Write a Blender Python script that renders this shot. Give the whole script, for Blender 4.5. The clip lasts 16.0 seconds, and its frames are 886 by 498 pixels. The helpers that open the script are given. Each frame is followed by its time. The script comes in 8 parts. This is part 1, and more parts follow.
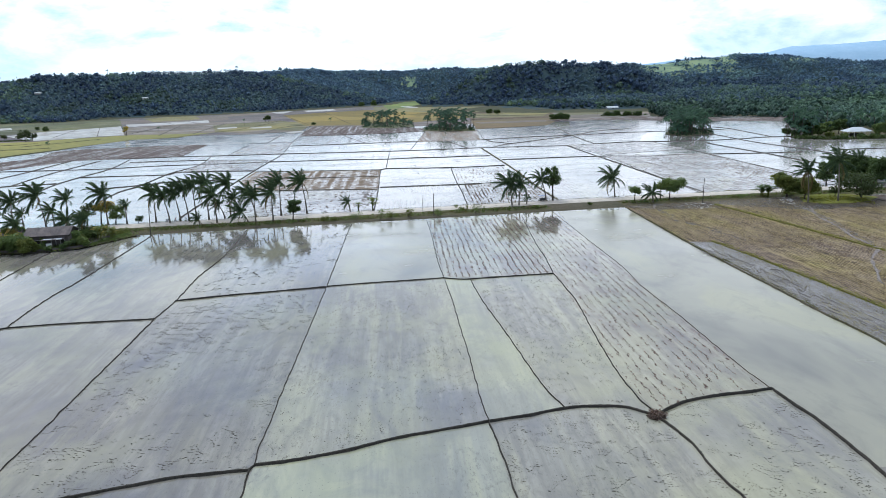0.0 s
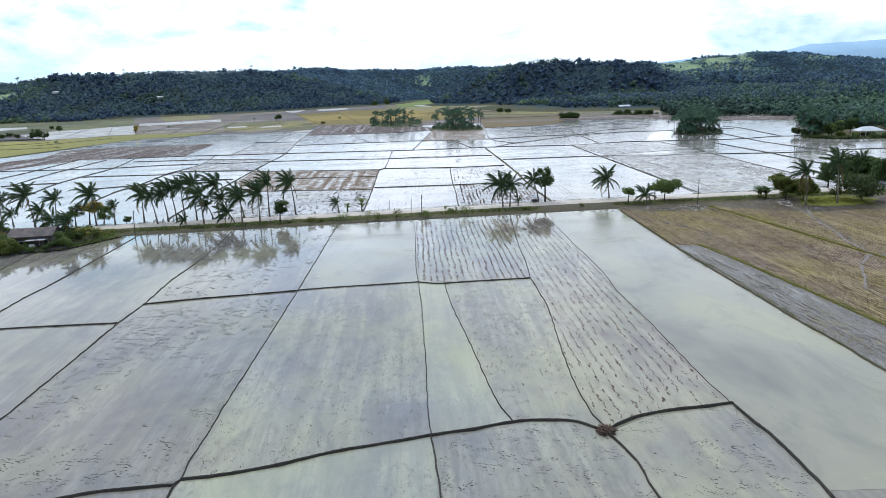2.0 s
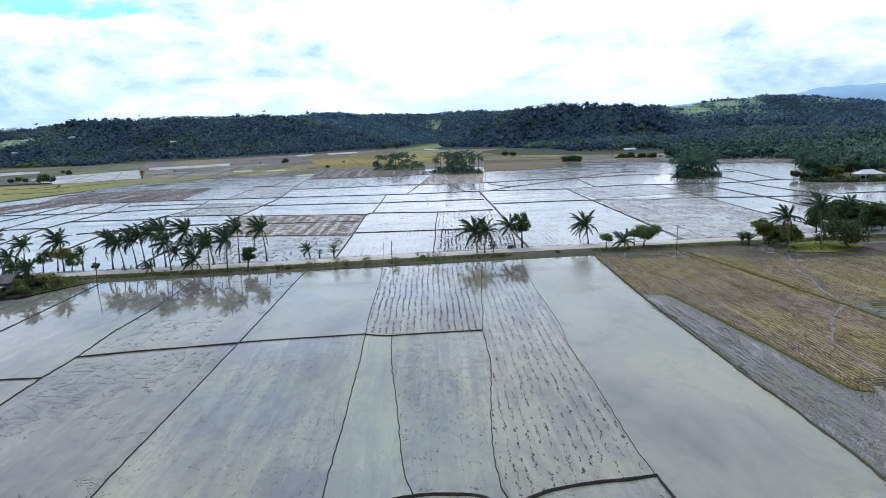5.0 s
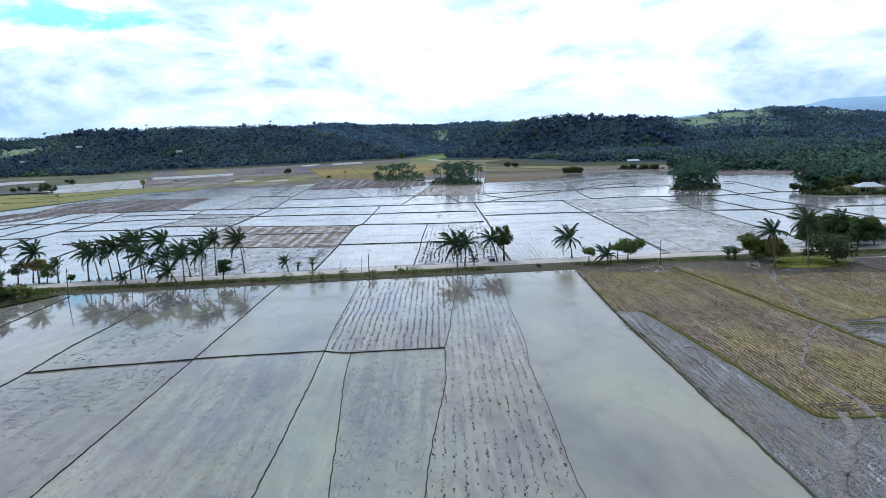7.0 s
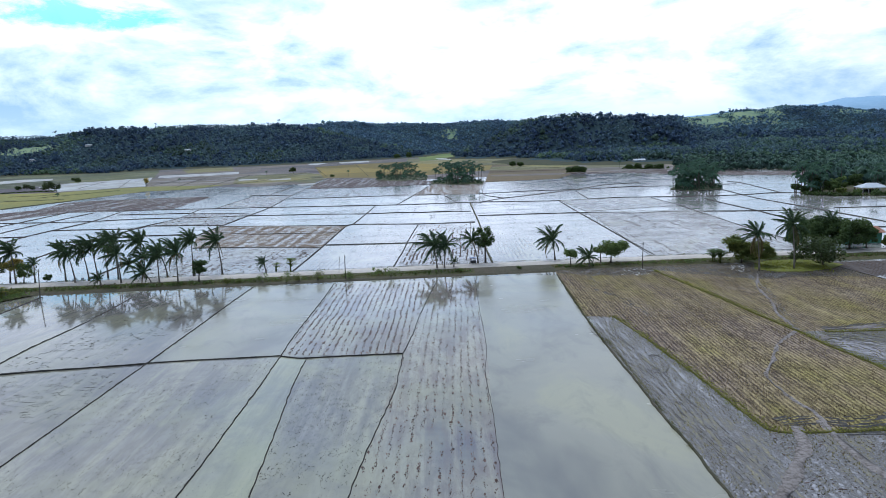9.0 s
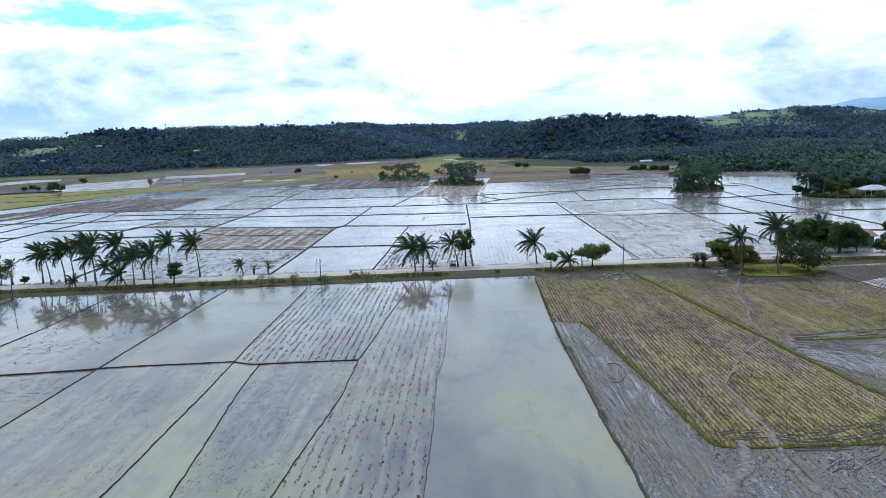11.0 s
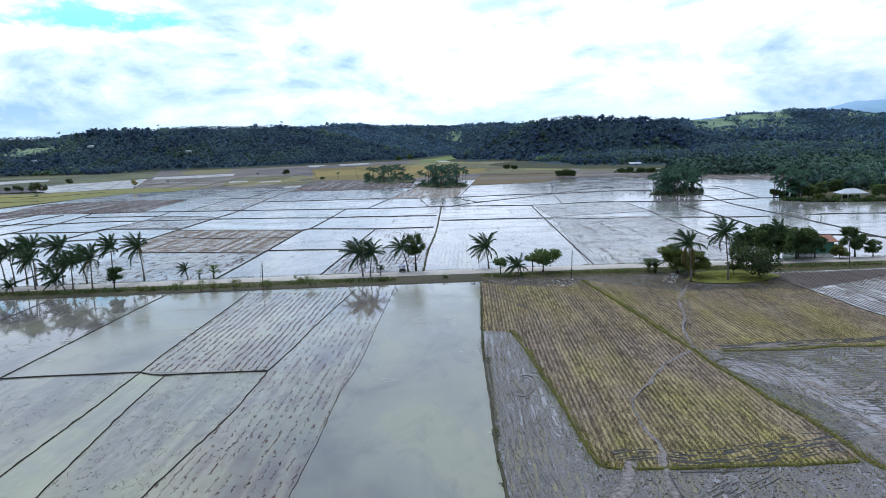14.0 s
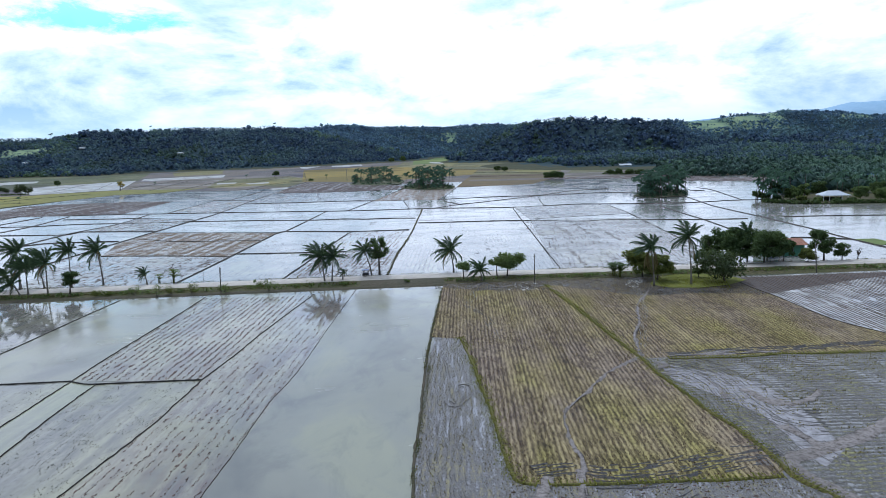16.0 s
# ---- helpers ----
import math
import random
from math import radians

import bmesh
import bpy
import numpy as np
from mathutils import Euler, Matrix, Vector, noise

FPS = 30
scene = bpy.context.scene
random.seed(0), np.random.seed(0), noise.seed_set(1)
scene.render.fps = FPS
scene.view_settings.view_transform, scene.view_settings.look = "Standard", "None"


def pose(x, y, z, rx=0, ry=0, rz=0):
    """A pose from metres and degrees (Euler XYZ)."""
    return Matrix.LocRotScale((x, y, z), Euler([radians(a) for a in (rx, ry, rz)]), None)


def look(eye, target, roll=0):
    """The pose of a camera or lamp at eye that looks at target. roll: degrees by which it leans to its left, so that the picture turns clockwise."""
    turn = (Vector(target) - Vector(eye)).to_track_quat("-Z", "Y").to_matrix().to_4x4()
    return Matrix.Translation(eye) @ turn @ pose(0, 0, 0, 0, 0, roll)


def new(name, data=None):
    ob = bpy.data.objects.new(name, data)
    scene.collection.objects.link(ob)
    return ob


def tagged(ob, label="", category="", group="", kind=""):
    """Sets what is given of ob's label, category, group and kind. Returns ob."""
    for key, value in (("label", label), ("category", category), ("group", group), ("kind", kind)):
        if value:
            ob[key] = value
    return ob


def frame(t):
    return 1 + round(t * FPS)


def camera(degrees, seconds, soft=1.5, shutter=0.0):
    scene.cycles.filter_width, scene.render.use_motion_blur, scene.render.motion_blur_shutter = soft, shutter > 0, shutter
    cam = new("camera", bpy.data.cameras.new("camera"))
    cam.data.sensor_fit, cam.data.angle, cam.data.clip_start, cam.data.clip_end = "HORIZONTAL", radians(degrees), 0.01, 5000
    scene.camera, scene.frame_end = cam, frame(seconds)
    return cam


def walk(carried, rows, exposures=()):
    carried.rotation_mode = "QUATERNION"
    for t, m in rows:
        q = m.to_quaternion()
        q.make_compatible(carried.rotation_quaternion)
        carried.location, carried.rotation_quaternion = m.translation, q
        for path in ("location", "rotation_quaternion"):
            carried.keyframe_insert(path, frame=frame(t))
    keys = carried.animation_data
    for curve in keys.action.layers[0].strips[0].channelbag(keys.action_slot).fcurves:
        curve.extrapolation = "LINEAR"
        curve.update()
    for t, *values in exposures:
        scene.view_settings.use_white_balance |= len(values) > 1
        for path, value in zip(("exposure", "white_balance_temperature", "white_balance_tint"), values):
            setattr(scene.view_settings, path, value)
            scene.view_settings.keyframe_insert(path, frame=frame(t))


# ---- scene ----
cam = camera(66.5, 16.0, soft=0.6)
PATH = [
    (0, (-1.021, -0.217, 32.093), (-0.840, 2.209, 31.520), -1.90),
    (0.5, (0.774, 0.247, 32.094), (0.943, 2.674, 31.519), -2.00),
    (1, (2.585, 0.729, 32.098), (2.739, 3.156, 31.523), -2.00),
    (1.5, (4.419, 1.241, 32.102), (4.556, 3.670, 31.528), -2.00),
    (2, (6.271, 1.800, 32.110), (6.394, 4.230, 31.534), -2.00),
    (2.5, (8.130, 2.400, 32.117), (8.244, 4.830, 31.540), -2.00),
    (3, (9.981, 3.033, 32.125), (10.086, 5.465, 31.556), -2.00),
    (3.5, (11.824, 3.689, 32.131), (11.918, 6.129, 31.596), -2.00),
    (4, (13.661, 4.363, 32.134), (13.747, 6.811, 31.640), -2.00),
    (4.2, (14.400, 4.638, 32.134), (14.486, 7.090, 31.657), -2.10),
    (6.5, (22.942, 7.867, 32.134), (23.001, 10.337, 31.751), -2.00),
    (7, (24.853, 8.571, 32.133), (24.904, 11.041, 31.749), -2.00),
    (7.5, (26.822, 9.275, 32.129), (26.869, 11.745, 31.744), -2.00),
    (8, (28.845, 9.966, 32.125), (28.879, 12.436, 31.738), -1.80),
    (8.5, (30.911, 10.637, 32.119), (30.932, 13.108, 31.732), -1.90),
    (9, (33.005, 11.285, 32.110), (33.016, 13.755, 31.723), -1.90),
    (11.5, (43.519, 14.399, 31.975), (43.484, 16.869, 31.593), -1.90),
    (12, (45.616, 15.006, 31.965), (45.581, 17.477, 31.582), -1.90),
    (12.5, (47.704, 15.605, 31.957), (47.672, 18.075, 31.572), -1.70),
    (13, (49.776, 16.196, 31.957), (49.745, 18.666, 31.575), -1.80),
    (13.5, (51.842, 16.786, 31.957), (51.814, 19.256, 31.575), -1.70),
    (14, (53.909, 17.380, 31.957), (53.883, 19.850, 31.579), -1.70),
    (14.5, (55.983, 17.982, 31.957), (55.957, 20.454, 31.580), -1.70),
    (15, (58.070, 18.601, 31.960), (58.047, 21.074, 31.585), -1.70),
    (15.5, (60.165, 19.231, 31.962), (60.146, 21.704, 31.586), -1.70),
    (16, (62.264, 19.867, 31.964), (62.249, 22.340, 31.590), -1.70),
]
walk(cam, [(t, look(eye, target, roll)) for t, eye, target, roll in PATH],
     [(0, 0.28, 5770, 10), (3, 0.29, 5730, 10), (4, 0.16, 5620, 10.3), (6.5, -0.02, 5400, 11), (9, -0.03, 5380, 11), (16, -0.02, 5380, 11)])

# ---- world, sun, exposure ----
SUN_ELEVATION, SUN_AZIMUTH = radians(56), radians(-16)   # azimuth from +y towards +x
world = bpy.data.worlds.new("sky")
scene.world = world
world.use_nodes = True
wn, wl = world.node_tree.nodes, world.node_tree.links
wn.clear()


def wnode(kind, **values):
    n = wn.new(kind)
    for key, value in values.items():
        n.inputs[key].default_value = value
    return n


def wmath(op, a, b=None):
    n = wn.new("ShaderNodeMath")
    n.operation = op
    for i, v in enumerate((a, b)):
        if v is None:
            continue
        if isinstance(v, (int, float)):
            n.inputs[i].default_value = v
        else:
            wl.new(v, n.inputs[i])
    return n.outputs[0]


def wramp(fac, *stops):
    n = wn.new("ShaderNodeValToRGB")
    while len(n.color_ramp.elements) < len(stops):
        n.color_ramp.elements.new(0.5)
    for e, (at, c) in zip(n.color_ramp.elements, stops):
        e.position, e.color = at, (*c, 1)
    wl.new(fac, n.inputs[0])
    return n.outputs[0]


def wmix(fac, a, b):
    n = wn.new("ShaderNodeMix")
    n.data_type = "RGBA"
    for sock, v in ((n.inputs[0], fac), (n.inputs[6], a), (n.inputs[7], b)):
        if isinstance(v, tuple):
            sock.default_value = (*v, 1)
        else:
            wl.new(v, sock)
    return n.outputs[2]


sky = wn.new("ShaderNodeTexSky")
sky.sky_type = "NISHITA"
sky.sun_disc = False
sky.sun_elevation, sky.sun_rotation = SUN_ELEVATION, SUN_AZIMUTH
sky.air_density, sky.dust_density, sky.ozone_density = 1.0, 0.6, 1.5
coord = wn.new("ShaderNodeTexCoord")
split = wn.new("ShaderNodeSeparateXYZ")
wl.new(coord.outputs["Generated"], split.inputs[0])
up = wmath("ADD", wmath("MAXIMUM", split.outputs[2], 0.0), 0.10)
flat = wn.new("ShaderNodeCombineXYZ")
wl.new(wmath("DIVIDE", split.outputs[0], up), flat.inputs[0])
wl.new(wmath("DIVIDE", split.outputs[1], up), flat.inputs[1])


def wnoise(scale, detail, shift, rough=0.55, warp=0.0):
    m = wn.new("ShaderNodeMapping")
    m.inputs["Location"].default_value = shift
    wl.new(flat.outputs[0], m.inputs[0])
    n = wnode("ShaderNodeTexNoise", Scale=scale, Detail=detail, Roughness=rough, Distortion=warp)
    wl.new(m.outputs[0], n.inputs["Vector"])
    return n.outputs[0]


def wband(scale, detail, shift, rough=0.55, warp=0.0):
    """Noise drawn out along the horizon."""
    m = wn.new("ShaderNodeMapping")
    m.inputs["Location"].default_value = shift
    m.inputs["Scale"].default_value = (1, 1, 2.6)
    m.inputs["Rotation"].default_value = (0, 0, radians(-38))
    wl.new(coord.outputs["Generated"], m.inputs[0])
    n = wnode("ShaderNodeTexNoise", Scale=scale, Detail=detail, Roughness=rough, Distortion=warp)
    wl.new(m.outputs[0], n.inputs["Vector"])
    return n.outputs[0]


# broken cloud above, banks of cloud drawn out along the horizon, both brighter towards the sun
cover = wramp(wnoise(0.55, 6, (3.1, 7.7, 0)), (0.38, (0, 0, 0)), (0.52, (1, 1, 1)))
shade = wramp(wnoise(1.05, 7, (11.3, 2.2, 0), 0.58, 0.5), (0.42, (0, 0, 0)), (0.60, (1, 1, 1)))
bright = wn.new("ShaderNodeVectorMath")
bright.operation = "SCALE"
wl.new(sky.outputs[0], bright.inputs[0])
bright.inputs["Scale"].default_value = 0.13
high = wmix(cover, bright.outputs[0], wmix(shade, (0.72, 0.735, 0.75), (0.44, 0.495, 0.56)))
bank = wramp(wband(4.6, 9, (2.3, 0.4, 1.7), 0.60, 0.25), (0.43, (0, 0, 0)), (0.53, (0.5, 0.5, 0.5)), (0.64, (1, 1, 1)))
gap = wramp(wband(3.0, 6, (7.1, 3.3, 5.2), 0.55, 0.3), (0.64, (0, 0, 0)), (0.76, (0.7, 0.7, 0.7)))
shallow = wmix(gap, wmix(bank, (0.97, 0.975, 0.98), (0.30, 0.43, 0.50)), (0.24, 0.46, 0.57))
# a long tear of blue sky high over the left of the hills
tear_x = wmath("DIVIDE", wmath("ADD", wmath("DIVIDE", split.outputs[0], wmath("MAXIMUM", split.outputs[1], 0.05)), 0.55), 0.20)
tear_z = wmath("DIVIDE", wmath("SUBTRACT", wmath("DIVIDE", split.outputs[2], wmath("MAXIMUM", split.outputs[1], 0.05)), wmath("ADD", 0.205, wmath("MULTIPLY", tear_x, -0.014))), 0.026)
tear_d = wmath("ADD", wmath("MULTIPLY", tear_x, tear_x), wmath("MULTIPLY", tear_z, tear_z))
tear = wramp(wmath("ADD", tear_d, wmath("MULTIPLY", wmath("SUBTRACT", wband(9.0, 8, (1.1, 5.3, 2.2), 0.65, 0.4), 0.5), 5.0)), (0.15, (0.9, 0.9, 0.9)), (0.95, (0, 0, 0)))
shallow = wmix(tear, shallow, (0.22, 0.60, 0.78))
low = wramp(split.outputs[2], (0.17, (1, 1, 1)), (0.30, (0, 0, 0)))
calm = wramp(split.outputs[2], (0.0, (1, 1, 1)), (0.075, (0, 0, 0)))
cloud = wmix(calm, wmix(low, high, shallow), (0.50, 0.615, 0.68))
aim = wn.new("ShaderNodeVectorMath")
aim.operation = "DOT_PRODUCT"
wl.new(coord.outputs["Generated"], aim.inputs[0])
aim.inputs[1].default_value = (math.sin(SUN_AZIMUTH) * math.cos(SUN_ELEVATION), math.cos(SUN_AZIMUTH) * math.cos(SUN_ELEVATION), math.sin(SUN_ELEVATION))
gain = wmath("ADD", wmath("MULTIPLY", wmath("MAXIMUM", wmath("ADD", aim.outputs["Value"], 0.25), 0.0), 0.95), 0.72)
glow = wn.new("ShaderNodeVectorMath")
glow.operation = "SCALE"
wl.new(cloud, glow.inputs[0])
wl.new(gain, glow.inputs["Scale"])
lit = glow.outputs[0]
back = wnode("ShaderNodeBackground", Strength=1.0)
wl.new(lit, back.inputs[0])
wout = wn.new("ShaderNodeOutputWorld")
wl.new(back.outputs[0], wout.inputs[0])

sun = new("sun", bpy.data.lights.new("sun", "SUN"))
sun.data.energy, sun.data.angle, sun.data.color = 1.5, radians(10), (1.0, 0.94, 0.84)
sun_way = Vector((math.sin(SUN_AZIMUTH) * math.cos(SUN_ELEVATION), math.cos(SUN_AZIMUTH) * math.cos(SUN_ELEVATION), math.sin(SUN_ELEVATION)))
sun.matrix_world = look(tuple(sun_way * 100), (0, 0, 0))


# ---- materials ----
class Mat:
    """A small builder for node materials on world or object coordinates."""

    def __init__(self, name, local=False):
        self.m = bpy.data.materials.new(name)
        self.m.use_nodes = True
        self.t = self.m.node_tree
        self.b = self.t.nodes["Principled BSDF"]
        if local:
            self.p = self.t.nodes.new("ShaderNodeTexCoord").outputs["Object"]
        else:
            self.p = self.t.nodes.new("ShaderNodeNewGeometry").outputs["Position"]

    def link(self, v, sock):
        if isinstance(v, tuple):
            sock.default_value = v[0] if sock.type == "VALUE" else (*v, 1) if len(v) == 3 and sock.type == "RGBA" else v
        elif isinstance(v, (int, float)):
            sock.default_value = v
        else:
            self.t.links.new(v, sock)

    def node(self, kind, **ins):
        n = self.t.nodes.new(kind)
        for k, v in ins.items():
            self.link(v, n.inputs[k])
        return n

    def place(self, scale=(1, 1, 1), turn=0.0, shift=(0, 0, 0)):
        n = self.t.nodes.new("ShaderNodeMapping")
        n.inputs["Scale"].default_value = scale
        n.inputs["Rotation"].default_value = (0, 0, radians(turn))
        n.inputs["Location"].default_value = shift
        self.t.links.new(self.p, n.inputs[0])
        return n.outputs[0]

    def noise(self, scale, detail=4, rough=0.55, at=None, warp=0.0):
        n = self.node("ShaderNodeTexNoise", Scale=scale, Detail=detail, Roughness=rough, Distortion=warp)
        self.link(at if at is not None else self.p, n.inputs["Vector"])
        return n.outputs[0]

    def ramp(self, fac, *stops):
        n = self.t.nodes.new("ShaderNodeValToRGB")
        while len(n.color_ramp.elements) < len(stops):
            n.color_ramp.elements.new(0.5)
        for e, (at, c) in zip(n.color_ramp.elements, stops):
            c = (c, c, c) if isinstance(c, (int, float)) else c
            e.position, e.color = at, (*c, 1)
        self.link(fac, n.inputs[0])
        return n.outputs[0]

    def mix(self, fac, a, b, how="MIX"):
        n = self.t.nodes.new("ShaderNodeMix")
        n.data_type, n.blend_type = "RGBA", how
        self.link(fac, n.inputs[0])
        self.link(a, n.inputs[6])
        self.link(b, n.inputs[7])
        return n.outputs[2]

    def math(self, op, a, b=0.0):
        n = self.t.nodes.new("ShaderNodeMath")
        n.operation = op
        self.link(a, n.inputs[0])
        self.link(b, n.inputs[1])
        return n.outputs[0]

    def rows(self, turn, spacing, wobble=0.6):
        """0 to 1 across field rows of that spacing, which run at that turn from the y axis."""
        n = self.t.nodes.new("ShaderNodeTexWave")
        n.wave_type, n.bands_direction, n.wave_profile = "BANDS", "X", "SIN"
        n.inputs["Scale"].default_value = 0.314 / spacing
        n.inputs["Distortion"].default_value = wobble
        n.inputs["Detail"].default_value = 2
        n.inputs["Detail Scale"].default_value = 1.2
        self.link(self.place(turn=turn), n.inputs["Vector"])
        return n.outputs["Fac"]

    def bump(self, height, strength, distance):
        n = self.node("ShaderNodeBump", Strength=strength, Distance=distance, Height=height)
        self.t.links.new(n.outputs[0], self.b.inputs["Normal"])

    def done(self, color, rough=0.8, spec=0.5, ior=1.45, metal=0.0):
        self.link(color, self.b.inputs["Base Color"])
        self.link(rough, self.b.inputs["Roughness"])
        self.link(spec, self.b.inputs["Specular IOR Level"])
        self.b.inputs["IOR"].default_value = ior
        self.link(metal, self.b.inputs["Metallic"])
        return self.m


def water(name, silt, silt2, mud, wet=0.5, rows=None, ripple=0.02, gloss=0.018, far=False):
    """Turbid flood water. wet: share of open water; the rest is mud that breaks the surface. rows: turn and spacing of stubble rows. far: broad soft mottling for wide paddies."""
    m = Mat(name)
    dark = tuple(c * k for c, k in zip(silt2, (0.66, 0.67, 0.74)))
    pale = tuple(c * k for c, k in zip(silt, (1.14, 1.14, 1.0)))
    big = m.noise(0.045, 4, 0.55, m.place((1.25, 0.75, 1), 14), 0.8)
    base = m.ramp(big, (0.33, pale), (0.46, silt), (0.56, silt2), (0.68, dark))
    # streaks left by the harrow, at two widths
    if not far:
        comb = m.noise(1.0, 5, 0.62, m.place((0.75, 0.045, 1), -2), 0.25)
        base = m.mix(m.ramp(comb, (0.42, 0.0), (0.60, 0.7)), base, mud)
        sweep = m.noise(1.0, 4, 0.62, m.place((0.33, 0.022, 1), -4, (7, 3, 0)), 0.3)
        base = m.mix(m.ramp(sweep, (0.50, 0.0), (0.66, 0.75)), base, pale)
        drag = m.noise(0.5, 5, 0.66, m.place((1.1, 0.42, 1), -3), 0.8)
        base = m.mix(m.ramp(drag, (0.46, 0.0), (0.70, 0.7)), base, mud)
        scum = m.math("MULTIPLY", m.ramp(m.noise(2.4, 6, 0.75, m.place((1.0, 0.4, 1), -3)), (0.52, 0.0), (0.66, 0.8)), m.ramp(m.noise(0.12, 4, 0.6, m.place((1, 0.7, 1), 0, (3, 61, 0))), (0.42, 0.1), (0.60, 1.0)))
        base = m.mix(scum, base, tuple(0.7 * c for c in mud))
        tinge = m.noise(0.06, 4, 0.6, m.place((1, 0.8, 1), 0, (31, 17, 0)))
        base = m.mix(m.ramp(tinge, (0.46, 0.0), (0.62, 0.6)), base, (silt[0] * 1.02, silt[1] * 1.05, silt[2] * 0.84))
    else:
        comb = m.noise(1.0, 4, 0.65, m.place((0.45, 0.05, 1), 1.5))
        base = m.mix(m.ramp(comb, (0.44, 0.0), (0.70, 0.4 if rows else 0.12)), base, mud)
        if rows:
            line = m.math("MULTIPLY", m.rows(rows[0], 1.25, 1.5), m.ramp(m.noise(0.045, 4, 0.65, m.place((1, 0.6, 1), 0, (71, 23, 0))), (0.44, 0.0), (0.60, 1.0)))
            base = m.mix(m.ramp(line, (0.35, 0.0), (0.9, 0.75)), base, mud)
    stain = m.noise(0.11, 6, 0.66, m.place((1.3, 0.6, 1), 20), 1.2)
    base = m.mix(m.ramp(stain, (0.48, 0.0), (0.70, 0.6)), base, dark)
    mid = m.noise(0.3, 5, 0.6, warp=0.6)
    fine = m.noise(1.6, 6, 0.7, m.place((1.0, 0.45, 1)))
    expose = m.math("MULTIPLY", m.math("ADD", mid, fine), 0.5)
    if rows:
        turn, step = rows
        row = m.noise(1.0, 2, 0.5, m.place((0.9 / step, (0.03 if far else 0.10) / step, 1), turn), 0.15)
        expose = m.math("ADD", m.math("MULTIPLY", expose, 0.72 if far else 0.66), m.math("MULTIPLY", row, 0.28 if far else 0.36))
    edge = 0.42 + 0.26 * wet
    if far and rows:
        speck = m.math("MULTIPLY", m.ramp(m.noise(1.0, 4, 0.65, m.place((1.15, 0.22, 1), 2)), (0.57, 0.0), (0.63, 1.0)), m.ramp(m.noise(0.035, 5, 0.65, m.place((1, 0.6, 1), 0, (41, 13, 0))), (0.42, 0.0), (0.56, 0.85)))
    elif not far:
        speck = m.math("MULTIPLY", m.ramp(m.noise(3.2, 5, 0.75), (0.60, 0.0), (0.68, 1.0)), m.ramp(m.noise(0.16, 4, 0.6), (0.40, 0.0), (0.56, 0.9)))
    if rows or not far:
        base = m.mix(speck, base, tuple(0.55 * c for c in mud))
    bare = m.ramp(expose, (edge, 0.0), (edge + 0.06, 1.0))
    color = m.mix(bare, base, m.mix(m.noise(4, 4), mud, tuple(0.6 * c for c in mud)))
    # breaths of wind dull the mirror in places
    calm_ = m.ramp(m.noise(0.07, 4, 0.6, m.place((0.6, 1.4, 1), 0, (5, 9, 0))), (0.40, gloss), (0.66, gloss * 2.6 + (0.03 if far else 0.008)))
    rough = m.mix(bare, calm_, (0.7, 0.7, 0.7))
    wave = m.math("MULTIPLY", m.noise(1.3, 3, 0.5, m.place((0.7, 1.3, 1))), ripple)
    m.bump(m.math("ADD", wave, m.math("MULTIPLY", m.math("MULTIPLY", bare, m.noise(5, 4)), 0.08)), 1.0, 1.0)
    return m.done(color, rough, m.mix(bare, (0.5, 0.5, 0.5), (0.07, 0.07, 0.07)), 1.333)


WATER_POND = water("pond_water", (0.222, 0.216, 0.163), (0.205, 0.199, 0.152), (0.18, 0.17, 0.146), 1.2, ripple=0.008, gloss=0.10, far=True)
WATER_GREEN = water("green_water", (0.27, 0.27, 0.205), (0.235, 0.236, 0.19), (0.19, 0.188, 0.15), 0.95, ripple=0.005)
WATER_PALE = water("pale_mud_water", (0.25, 0.241, 0.192), (0.19, 0.183, 0.165), (0.15, 0.143, 0.12), 0.84, ripple=0.005)
WATER_MUD = water("mud_water", (0.20, 0.189, 0.16), (0.138, 0.129, 0.125), (0.128, 0.119, 0.10), 0.84, ripple=0.005)
WATER_ROWS = water("stubble_water", (0.252, 0.24, 0.192), (0.19, 0.179, 0.15), (0.135, 0.106, 0.09), 0.82, (1.5, 1.45), ripple=0.005)
WATER_STRIPE = water("striped_water", (0.28, 0.268, 0.243), (0.24, 0.229, 0.206), (0.14, 0.12, 0.102), 0.45, (1.5, 1.9), ripple=0.045, gloss=0.12, far=True)
WATER_FAR = water("far_water", (0.27, 0.262, 0.24), (0.235, 0.227, 0.208), (0.15, 0.133, 0.117), 0.60, (1.5, 1.6), ripple=0.012, gloss=0.06, far=True)
WATER_OPEN = water("open_far_water", (0.26, 0.25, 0.22), (0.24, 0.23, 0.20), (0.20, 0.19, 0.165), 1.2, ripple=0.10, gloss=0.28, far=True)
MUD_PURPLE = water("bare_mud", (0.30, 0.28, 0.26), (0.22, 0.20, 0.19), (0.102, 0.077, 0.064), 0.03, (1.5, 2.6), ripple=0.02, gloss=0.1, far=True)
MUD_BROWN = water("brown_mud", (0.33, 0.30, 0.26), (0.28, 0.25, 0.21), (0.19, 0.145, 0.10), 0.16, (1.5, 1.7), ripple=0.03, gloss=0.1, far=True)
MUD_DIM = water("dim_water", (0.20, 0.188, 0.17), (0.17, 0.16, 0.145), (0.13, 0.115, 0.10), 0.62, (0, 3.0), ripple=0.006, far=True)
MUD_BLUE = water("dim_mud", (0.22, 0.215, 0.205), (0.20, 0.195, 0.185), (0.16, 0.15, 0.142), 0.46, (1.5, 3.0), ripple=0.03, far=True)


